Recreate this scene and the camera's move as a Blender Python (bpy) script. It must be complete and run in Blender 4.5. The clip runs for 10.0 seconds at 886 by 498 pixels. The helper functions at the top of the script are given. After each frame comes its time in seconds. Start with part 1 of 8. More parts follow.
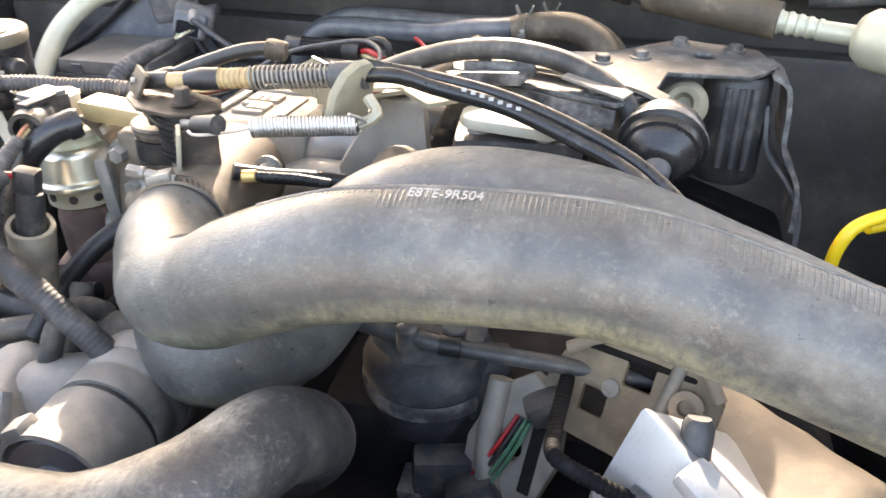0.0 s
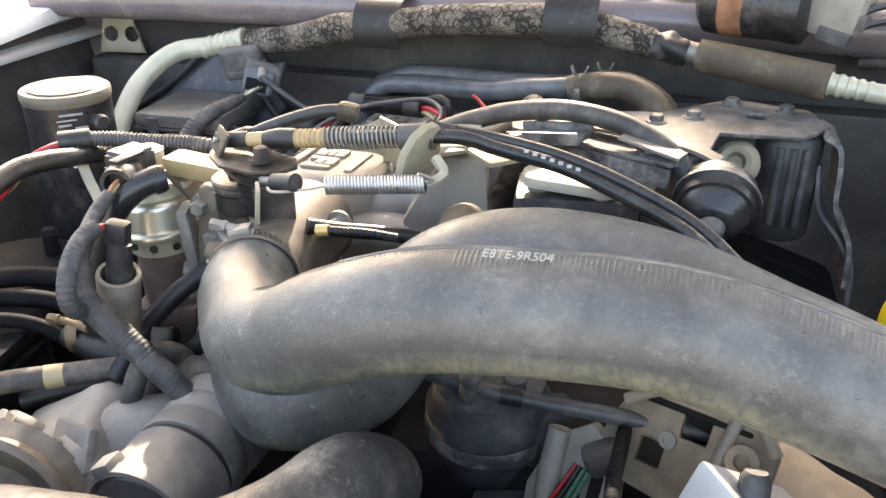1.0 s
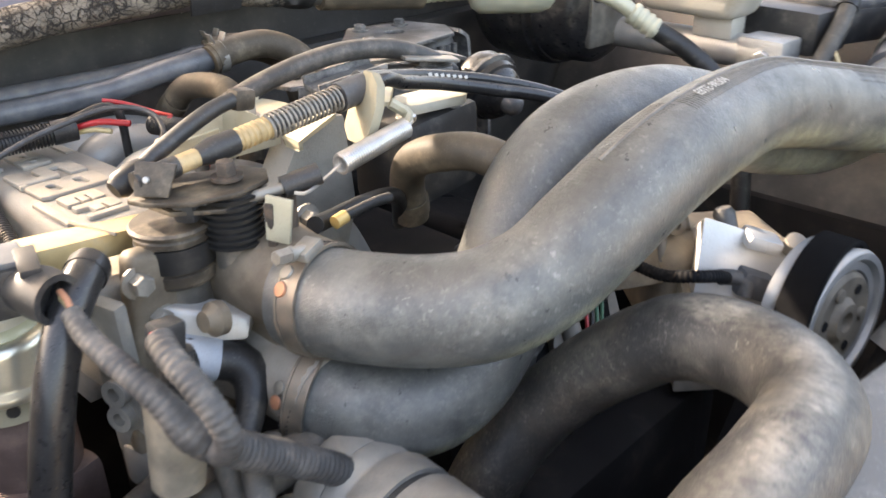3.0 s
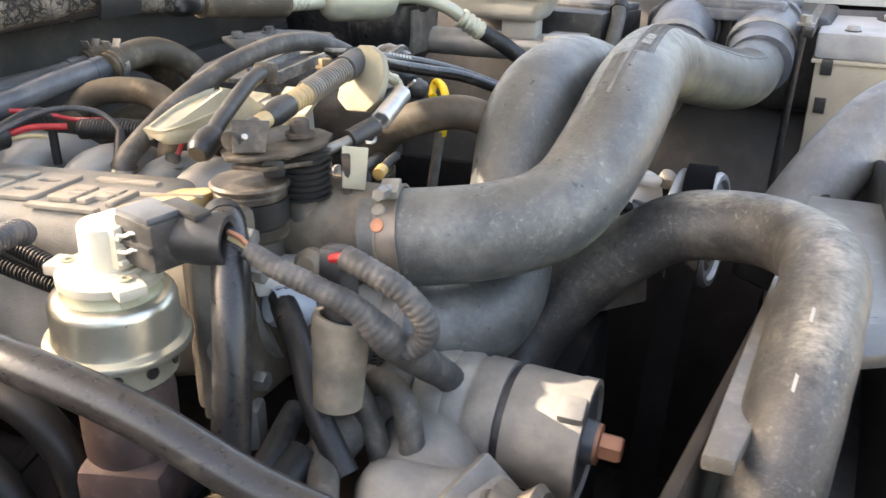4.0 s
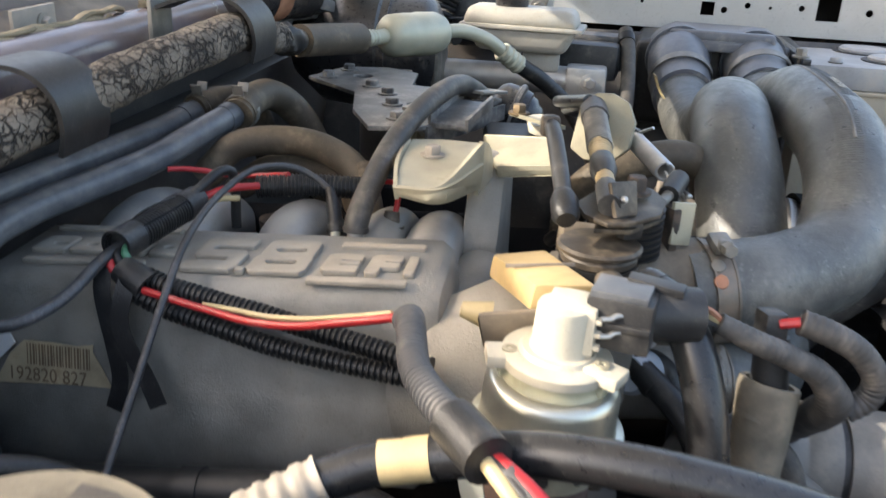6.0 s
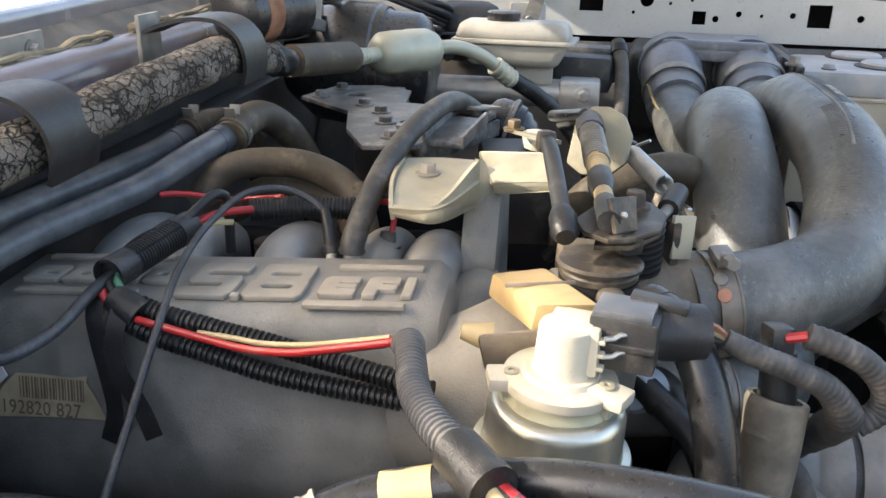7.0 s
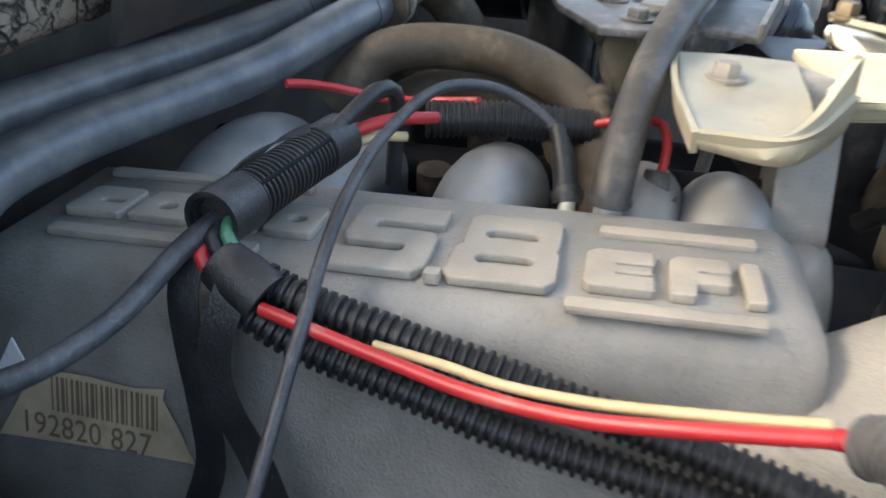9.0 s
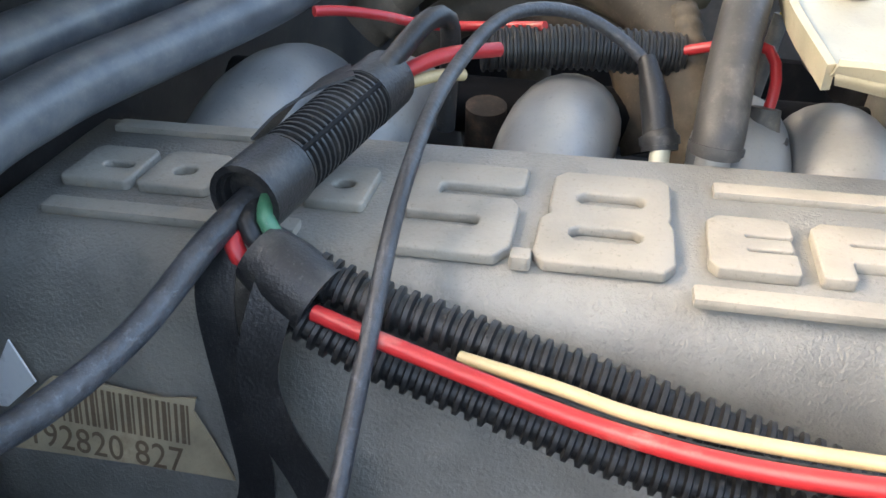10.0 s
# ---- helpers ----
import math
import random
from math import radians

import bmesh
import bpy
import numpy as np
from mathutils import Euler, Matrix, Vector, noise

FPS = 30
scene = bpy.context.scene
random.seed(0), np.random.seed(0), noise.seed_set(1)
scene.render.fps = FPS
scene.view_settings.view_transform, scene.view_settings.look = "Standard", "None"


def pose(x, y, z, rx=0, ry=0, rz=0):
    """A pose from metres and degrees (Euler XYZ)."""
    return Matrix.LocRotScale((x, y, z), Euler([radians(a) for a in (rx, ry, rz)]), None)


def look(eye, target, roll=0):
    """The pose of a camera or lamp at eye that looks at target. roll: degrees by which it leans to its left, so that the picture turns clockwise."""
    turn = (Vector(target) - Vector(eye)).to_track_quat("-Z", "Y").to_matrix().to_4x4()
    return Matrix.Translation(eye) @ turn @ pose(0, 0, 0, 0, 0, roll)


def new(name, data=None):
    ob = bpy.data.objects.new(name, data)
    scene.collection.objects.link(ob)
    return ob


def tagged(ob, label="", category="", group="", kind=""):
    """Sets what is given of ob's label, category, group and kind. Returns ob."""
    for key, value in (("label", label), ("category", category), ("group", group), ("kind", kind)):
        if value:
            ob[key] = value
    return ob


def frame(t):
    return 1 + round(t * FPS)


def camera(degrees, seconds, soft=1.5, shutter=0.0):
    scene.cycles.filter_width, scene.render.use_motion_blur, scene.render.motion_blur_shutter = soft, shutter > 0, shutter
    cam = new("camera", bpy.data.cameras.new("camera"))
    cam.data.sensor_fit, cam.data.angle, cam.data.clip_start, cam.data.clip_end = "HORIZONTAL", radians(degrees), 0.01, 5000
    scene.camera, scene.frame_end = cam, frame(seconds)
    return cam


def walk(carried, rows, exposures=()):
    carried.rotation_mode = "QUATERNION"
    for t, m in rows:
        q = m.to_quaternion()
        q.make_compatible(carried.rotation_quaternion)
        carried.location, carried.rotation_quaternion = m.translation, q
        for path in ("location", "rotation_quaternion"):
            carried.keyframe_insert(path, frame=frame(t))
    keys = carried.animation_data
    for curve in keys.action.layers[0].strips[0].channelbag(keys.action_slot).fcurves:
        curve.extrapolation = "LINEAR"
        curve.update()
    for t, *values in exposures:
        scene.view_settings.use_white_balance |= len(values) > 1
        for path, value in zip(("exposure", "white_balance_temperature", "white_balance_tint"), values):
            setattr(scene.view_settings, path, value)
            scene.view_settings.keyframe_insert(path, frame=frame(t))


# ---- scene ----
cam = camera(55.8, 10.0, shutter=0.25)
PATH = [
    (0, (0.008, -0.007, 1.375), (-0.395, 1.695, 0.406), 0.7),
    (0.5, (0.014, -0.034, 1.375), (-0.502, 1.679, 0.48), 0.5),
    (1, (-0.001, -0.031, 1.394), (-0.511, 1.691, 0.515), -0.0),
    (1.5, (-0.056, -0.007, 1.389), (-0.307, 1.771, 0.509), -1.3),
    (2, (-0.254, -0.026, 1.398), (0.131, 1.726, 0.515), -4.0),
    (2.5, (-0.369, 0.006, 1.365), (0.508, 1.564, 0.469), -3.5),
    (3, (-0.512, 0.084, 1.356), (0.759, 1.348, 0.469), -1.2),
    (3.2, (-0.586, 0.091, 1.348), (0.83, 1.204, 0.479), -0.4),
    (4.3, (-0.72, 0.264, 1.312), (1.047, 0.85, 0.581), 1.4),
    (4.5, (-0.73, 0.284, 1.306), (1.072, 0.854, 0.651), 2.3),
    (5, (-0.788, 0.362, 1.324), (1.082, 0.82, 0.782), 4.5),
    (5.5, (-0.802, 0.475, 1.299), (1.069, 0.63, 0.609), 6.1),
    (6, (-0.76, 0.531, 1.331), (1.085, 0.747, 0.592), 2.7),
    (6.2, (-0.732, 0.534, 1.343), (1.109, 0.763, 0.596), 0.9),
    (7.3, (-0.783, 0.532, 1.329), (1.081, 0.753, 0.638), 1.5),
    (7.5, (-0.819, 0.541, 1.331), (1.024, 0.846, 0.616), 1.0),
    (8, (-0.835, 0.543, 1.364), (0.995, 0.956, 0.669), -0.8),
    (8.5, (-0.739, 0.568, 1.337), (1.087, 0.988, 0.64), 2.0),
    (8.6, (-0.698, 0.582, 1.322), (1.122, 1.001, 0.605), 2.3),
    (9, (-0.555, 0.657, 1.257), (1.208, 0.983, 0.371), 4.2),
    (9.5, (-0.505, 0.685, 1.249), (1.164, 0.993, 0.191), 3.1),
    (10, (-0.505, 0.69, 1.248), (1.154, 0.993, 0.173), 2.8),
]
EXPOSURES = [(0, 3.64, 7800, 16), (0.5, 3.38, 7800, 16), (1, 3.25, 7700, 15), (1.5, 3.14, 7850, 15), (2, 3.20, 8000, 15), (3, 3.39, 8000, 16), (4.5, 2.82, 7500, 13), (5, 2.43, 7200, 12), (5.5, 2.30, 6900, 11), (6, 2.37, 6900, 11), (8, 2.34, 6900, 11), (8.5, 2.30, 6900, 11), (9, 2.66, 6500, 8), (9.5, 3.07, 6500, 8), (10, 3.14, 6600, 8)]
walk(cam, [(t, look(eye, target, roll)) for t, eye, target, roll in PATH], EXPOSURES)

# world and light
world = bpy.data.worlds.new("sky")
scene.world = world
world.use_nodes = True
wn = world.node_tree.nodes
sky = wn.new("ShaderNodeTexSky")
sky.sky_type, sky.sun_disc = "NISHITA", False
sky.dust_density, sky.ozone_density = 5.0, 0.5
SUN_EL, SUN_ROT = radians(30), radians(-14)
sky.sun_elevation, sky.sun_rotation = SUN_EL, SUN_ROT
wn["Background"].inputs["Strength"].default_value = 0.15
world.node_tree.links.new(sky.outputs["Color"], wn["Background"].inputs["Color"])
sun_data = bpy.data.lights.new("sun", "SUN")
sun_data.energy, sun_data.angle, sun_data.color = 1.6, radians(0.6), (1.0, 0.95, 0.87)
sun = new("sun", sun_data)
sun_way = Vector((math.sin(SUN_ROT) * math.cos(SUN_EL), math.cos(SUN_ROT) * math.cos(SUN_EL), math.sin(SUN_EL)))
sun.matrix_world = look(sun_way * 20, (0, 0, 0))

# ---- materials ----
def mat(name, base, rough=0.5, metal=0.0, var=0.25, dust=0.0, dust_col=(0.30, 0.25, 0.19), size=60.0, bump=0.25, grain=900.0, spec=0.5, top=0.0, streak=None, coat=0.0, speck=0.5, deep=0.0006):
    """A worn surface: colour that varies at two scales, dust in patches (top: more of it on upward faces), fine relief."""
    m = bpy.data.materials.new(name)
    m.use_nodes = True
    nt = m.node_tree
    n, l = nt.nodes, nt.links.new
    bs = n["Principled BSDF"]
    tc = n.new("ShaderNodeTexCoord")
    co = tc.outputs["Object"]
    if streak:
        mp = n.new("ShaderNodeMapping")
        mp.inputs["Scale"].default_value = streak
        l(co, mp.inputs["Vector"])
        co = mp.outputs["Vector"]

    def noise_tex(scale, detail, rgh=0.6):
        t = n.new("ShaderNodeTexNoise")
        t.inputs["Scale"].default_value, t.inputs["Detail"].default_value, t.inputs["Roughness"].default_value = scale, detail, rgh
        l(co, t.inputs["Vector"])
        return t.outputs["Fac"]

    def ramp(fac, lo, hi):
        r = n.new("ShaderNodeMapRange")
        r.inputs["From Min"].default_value, r.inputs["From Max"].default_value = lo, hi
        l(fac, r.inputs["Value"])
        return r.outputs["Result"]

    def mix(fac, a, b):
        x = n.new("ShaderNodeMix")
        x.data_type = "RGBA"
        l(fac, x.inputs["Factor"])
        for v, s in ((a, "A"), (b, "B")):
            sock = [i for i in x.inputs if i.name == s and i.type == "RGBA"][0]
            if isinstance(v, tuple):
                sock.default_value = (*v, 1)
            else:
                l(v, sock)
        return [o for o in x.outputs if o.type == "RGBA"][0]

    def math_op(op, a, b):
        x = n.new("ShaderNodeMath")
        x.operation, x.use_clamp = op, True
        for v, i in ((a, 0), (b, 1)):
            if isinstance(v, (int, float)):
                x.inputs[i].default_value = v
            else:
                l(v, x.inputs[i])
        return x.outputs[0]

    big, mid, fine = noise_tex(size, 5), noise_tex(size * 4, 6, 0.7), noise_tex(grain, 3)
    dark = tuple(c * (1 - var) for c in base)
    light = tuple(min(1, c * (1 + var)) for c in base)
    col = mix(ramp(big, 0.3, 0.7), dark, light)
    col = mix(math_op("MULTIPLY", ramp(mid, 0.45, 0.75), 0.5 * var * 2), col, tuple(c * (1 - 0.8 * var) for c in base))
    if speck > 0:
        dots = math_op("MULTIPLY", ramp(noise_tex(size * 17, 4, 0.7), 0.56, 0.70), ramp(mid, 0.35, 0.6))
        mean = sum(base) / 3
        tone = tuple(min(1, c * 0.9 + 0.10) for c in dust_col) if mean < 0.13 else tuple(c * 0.28 for c in base)
        col = mix(math_op("MULTIPLY", dots, speck * (0.45 if mean < 0.13 else 0.7)), col, tone)
    rgh = n.new("ShaderNodeMapRange")
    rgh.inputs["To Min"].default_value, rgh.inputs["To Max"].default_value = max(0.05, rough - 0.10), min(1, rough + 0.14)
    l(mid, rgh.inputs["Value"])
    rough_out = rgh.outputs["Result"]
    if dust > 0:
        d = math_op("MULTIPLY", ramp(big, 0.62 - 0.35 * dust, 0.9 - 0.35 * dust), ramp(mid, 0.2, 0.7))
        if top > 0:
            g = n.new("ShaderNodeNewGeometry")
            sp = n.new("ShaderNodeSeparateXYZ")
            l(g.outputs["Normal"], sp.inputs[0])
            up = math_op("MULTIPLY", ramp(sp.outputs["Z"], 0.1, 1.0), top)
            up = math_op("MULTIPLY", up, ramp(mid, 0.15, 0.6))
            d = math_op("MAXIMUM", d, up)
        d = math_op("MULTIPLY", d, 0.85)
        col = mix(d, col, dust_col)
        rough_out = math_op("MAXIMUM", rough_out, math_op("MULTIPLY", d, 0.9))
        if metal > 0:
            l(math_op("SUBTRACT", metal, d), bs.inputs["Metallic"])
    if metal > 0 and dust <= 0:
        bs.inputs["Metallic"].default_value = metal
    l(col, bs.inputs["Base Color"])
    l(rough_out, bs.inputs["Roughness"])
    bs.inputs["Specular IOR Level"].default_value = spec
    bs.inputs["Coat Weight"].default_value = coat
    if bump > 0:
        b = n.new("ShaderNodeBump")
        b.inputs["Strength"].default_value, b.inputs["Distance"].default_value = bump, deep
        l(math_op("ADD", math_op("MULTIPLY", fine, 0.5), math_op("MULTIPLY", mid, 0.5)), b.inputs["Height"])
        l(b.outputs["Normal"], bs.inputs["Normal"])
    return m


DUST = (0.34, 0.30, 0.24)
M = {
    "rubber": mat("rubber", (0.016, 0.016, 0.0165), 0.42, 0, 0.35, 0.15, (0.13, 0.115, 0.095), 40, 0.25, 900, 0.4),
    "rubber_gloss": mat("rubber_gloss", (0.016, 0.016, 0.017), 0.28, 0, 0.3, 0.06, (0.2, 0.18, 0.15), 50, 0.15, 900),
    "rubber_dusty": mat("rubber_dusty", (0.055, 0.052, 0.048), 0.6, 0, 0.3, 0.5, (0.21, 0.18, 0.14), 35, 0.4, 800, 0.4, 0.3),
    "rubber_brown": mat("rubber_brown", (0.066, 0.051, 0.035), 0.6, 0, 0.35, 0.35, (0.21, 0.17, 0.115), 45, 0.4, 700, 0.4, 0.25),
    "rubber_blue": mat("rubber_blue", (0.082, 0.088, 0.098), 0.36, 0, 0.35, 0.45, (0.19, 0.18, 0.165), 40, 0.25, 900, 0.5, 0.15),
    "plastic_black": mat("plastic_black", (0.022, 0.022, 0.023), 0.45, 0, 0.35, 0.25, (0.15, 0.135, 0.11), 45, 0.25, 900, 0.5, 0.12),
    "plastic_grey": mat("plastic_grey", (0.060, 0.061, 0.065), 0.5, 0, 0.3, 0.3, (0.25, 0.22, 0.18), 40, 0.3, 800, 0.5, 0.25),
    "plastic_white": mat("plastic_white", (0.50, 0.465, 0.37), 0.38, 0, 0.2, 0.3, (0.4, 0.33, 0.24), 50, 0.2, 800, 0.5),
    "plastic_tan": mat("plastic_tan", (0.47, 0.345, 0.165), 0.5, 0, 0.2, 0.25, DUST, 60, 0.2, 800),
    "alu_cast": mat("alu_cast", (0.262, 0.250, 0.224), 0.48, 0.22, 0.28, 0.4, (0.27, 0.24, 0.195), 28, 0.75, 850, 0.5, 0.35, speck=0.7, deep=0.0013),
    "alu_letter": mat("alu_letter", (0.30, 0.275, 0.232), 0.6, 0.15, 0.2, 0.4, (0.33, 0.275, 0.205), 40, 0.5, 500, 0.5, 0.3, speck=0.8, deep=0.0008),
    "alu_bright": mat("alu_bright", (0.42, 0.415, 0.40), 0.42, 0.6, 0.2, 0.3, DUST, 45, 0.4, 500, 0.5, 0.3),
    "alu_dirty": mat("alu_dirty", (0.27, 0.25, 0.22), 0.6, 0.3, 0.3, 0.5, (0.26, 0.21, 0.15), 40, 0.5, 500, 0.5, 0.5),
    "iron": mat("iron", (0.052, 0.043, 0.036), 0.7, 0.3, 0.4, 0.4, (0.20, 0.12, 0.07), 50, 0.6, 500),
    "rust": mat("rust", (0.24, 0.11, 0.06), 0.85, 0.0, 0.4, 0.3, (0.32, 0.2, 0.12), 70, 0.8, 500),
    "steel": mat("steel", (0.52, 0.51, 0.49), 0.38, 0.9, 0.2, 0.15, DUST, 60, 0.2, 900),
    "steel_dull": mat("steel_dull", (0.24, 0.23, 0.21), 0.5, 0.7, 0.3, 0.4, DUST, 50, 0.35, 700, 0.5, 0.3),
    "zinc_yellow": mat("zinc_yellow", (0.37, 0.345, 0.255), 0.42, 0.3, 0.25, 0.45, (0.30, 0.26, 0.19), 40, 0.25, 800, 0.5, 0.3),
    "zinc_gold": mat("zinc_gold", (0.62, 0.60, 0.50), 0.3, 0.85, 0.12, 0.12, (0.5, 0.45, 0.33), 50, 0.15, 900),
    "brass": mat("brass", (0.62, 0.42, 0.16), 0.4, 0.5, 0.2, 0.2, DUST, 60, 0.2, 800),
    "paint_black": mat("paint_black", (0.018, 0.018, 0.02), 0.28, 0, 0.3, 0.2, (0.2, 0.18, 0.15), 45, 0.2, 900, 0.5, 0.35),
    "paint_silver": mat("paint_silver", (0.50, 0.50, 0.48), 0.45, 0.1, 0.1, 0.3, (0.42, 0.38, 0.31), 12, 0.12, 600, 0.5, 0.3),
    "paint_lilac": mat("paint_lilac", (0.165, 0.138, 0.145), 0.2, 0.1, 0.15, 0.35, (0.17, 0.14, 0.115), 14, 0.12, 600, 0.5, 0.25),
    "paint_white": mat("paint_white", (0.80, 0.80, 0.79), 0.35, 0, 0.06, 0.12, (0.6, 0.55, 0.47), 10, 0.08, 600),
    "firewall": mat("firewall", (0.046, 0.043, 0.041), 0.5, 0, 0.45, 0.45, (0.13, 0.115, 0.095), 12, 0.3, 500, 0.5, 0.3),
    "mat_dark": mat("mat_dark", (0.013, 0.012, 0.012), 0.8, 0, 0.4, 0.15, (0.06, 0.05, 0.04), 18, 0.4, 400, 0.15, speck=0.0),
    "pale_metal": mat("pale_metal", (0.42, 0.42, 0.33), 0.42, 0.3, 0.12, 0.3, (0.42, 0.37, 0.27), 45, 0.25, 800, 0.5, 0.25),
    "chalk_plastic": mat("chalk_plastic", (0.40, 0.385, 0.34), 0.4, 0, 0.2, 0.45, (0.30, 0.25, 0.18), 30, 0.25, 700, 0.5, 0.35),
    "red_wire": mat("red_wire", (0.40, 0.022, 0.026), 0.35, 0, 0.12, 0.08, DUST, 60, 0.08, 900),
    "cream_wire": mat("cream_wire", (0.44, 0.35, 0.19), 0.4, 0, 0.15, 0.25, (0.28, 0.23, 0.16), 60, 0.08, 900),
    "green_wire": mat("green_wire", (0.05, 0.16, 0.09), 0.4, 0, 0.12, 0.12, DUST, 60, 0.08, 900),
    "yellow": mat("yellow", (0.80, 0.55, 0.02), 0.35, 0, 0.1, 0.1, DUST, 40, 0.1, 900),
    "copper": mat("copper", (0.42, 0.20, 0.12), 0.55, 0.5, 0.3, 0.3, (0.3, 0.18, 0.1), 60, 0.4, 700),
    "paper": mat("paper", (0.44, 0.36, 0.235), 0.75, 0, 0.35, 0.45, (0.30, 0.21, 0.12), 60, 0.15, 900),
    "ink": mat("ink", (0.16, 0.11, 0.065), 0.7, 0, 0.2, 0, DUST, 60, 0.0, 900),
    "white_ink": mat("white_ink", (0.36, 0.36, 0.34), 0.6, 0, 0.2, 0.25, (0.2, 0.19, 0.17), 200, 0.0, 900),
    "tape": mat("tape", (0.014, 0.014, 0.015), 0.4, 0, 0.4, 0.25, (0.10, 0.09, 0.075), 70, 0.6, 1100, deep=0.0008, speck=0.6),
    "ground": mat("ground", (0.40, 0.345, 0.27), 0.95, 0, 0.25, 0.3, (0.5, 0.41, 0.29), 1.5, 0.8, 40),
    "glass_dark": mat("glass_dark", (0.05, 0.06, 0.065), 0.05, 0, 0.05, 0, DUST, 5, 0.0, 50),
}


def foam_material():
    """Weathered foam with deep dark cracks round pale islands."""
    m = bpy.data.materials.new("cracked_foam")
    m.use_nodes = True
    n, l = m.node_tree.nodes, m.node_tree.links.new
    bs = n["Principled BSDF"]
    tc = n.new("ShaderNodeTexCoord")
    wob = n.new("ShaderNodeTexNoise")
    wob.inputs["Scale"].default_value, wob.inputs["Detail"].default_value = 120, 4
    mixv = n.new("ShaderNodeVectorMath")
    mixv.operation = "MULTIPLY_ADD"
    mixv.inputs[1].default_value = (0.0095, 0.0095, 0.0095)
    l(tc.outputs["Object"], wob.inputs["Vector"])
    l(wob.outputs["Color"], mixv.inputs[0])
    l(tc.outputs["Object"], mixv.inputs[2])

    def cracks(scale, width):
        v = n.new("ShaderNodeTexVoronoi")
        v.feature = "DISTANCE_TO_EDGE"
        v.inputs["Scale"].default_value = scale
        l(mixv.outputs[0], v.inputs["Vector"])
        gap = n.new("ShaderNodeTexNoise")
        gap.inputs["Scale"].default_value, gap.inputs["Detail"].default_value = 42, 4
        l(tc.outputs["Object"], gap.inputs["Vector"])
        wide = n.new("ShaderNodeMapRange")
        wide.inputs["From Min"].default_value, wide.inputs["From Max"].default_value = 0.40, 0.62
        wide.inputs["To Min"].default_value, wide.inputs["To Max"].default_value = 0.22 * width, 1.2 * width
        l(gap.outputs["Fac"], wide.inputs["Value"])
        q = n.new("ShaderNodeMapRange")
        l(v.outputs["Distance"], q.inputs["Value"])
        l(wide.outputs["Result"], q.inputs["From Max"])
        return q.outputs["Result"]

    r = n.new("ShaderNodeMath")
    r.operation = "MULTIPLY"
    l(cracks(125, 0.15), r.inputs[0])
    l(cracks(270, 0.07), r.inputs[1])
    cell = n.new("ShaderNodeTexNoise")
    cell.inputs["Scale"].default_value, cell.inputs["Detail"].default_value = 55, 5
    l(tc.outputs["Object"], cell.inputs["Vector"])
    cr = n.new("ShaderNodeValToRGB")
    cr.color_ramp.elements[0].position, cr.color_ramp.elements[0].color = 0.3, (0.085, 0.072, 0.057, 1)
    cr.color_ramp.elements[1].position, cr.color_ramp.elements[1].color = 0.7, (0.215, 0.183, 0.147, 1)
    l(cell.outputs["Fac"], cr.inputs["Fac"])
    mx = n.new("ShaderNodeMix")
    mx.data_type = "RGBA"
    mx.inputs[6].default_value = (0.018, 0.014, 0.012, 1)
    l(r.outputs[0], mx.inputs[0])
    l(cr.outputs["Color"], mx.inputs[7])
    l(mx.outputs[2], bs.inputs["Base Color"])
    bs.inputs["Roughness"].default_value = 0.9
    b = n.new("ShaderNodeBump")
    b.inputs["Strength"].default_value, b.inputs["Distance"].default_value = 1.0, 0.004
    l(r.outputs[0], b.inputs["Height"])
    l(b.outputs["Normal"], bs.inputs["Normal"])
    return m


M["foam"] = foam_material()


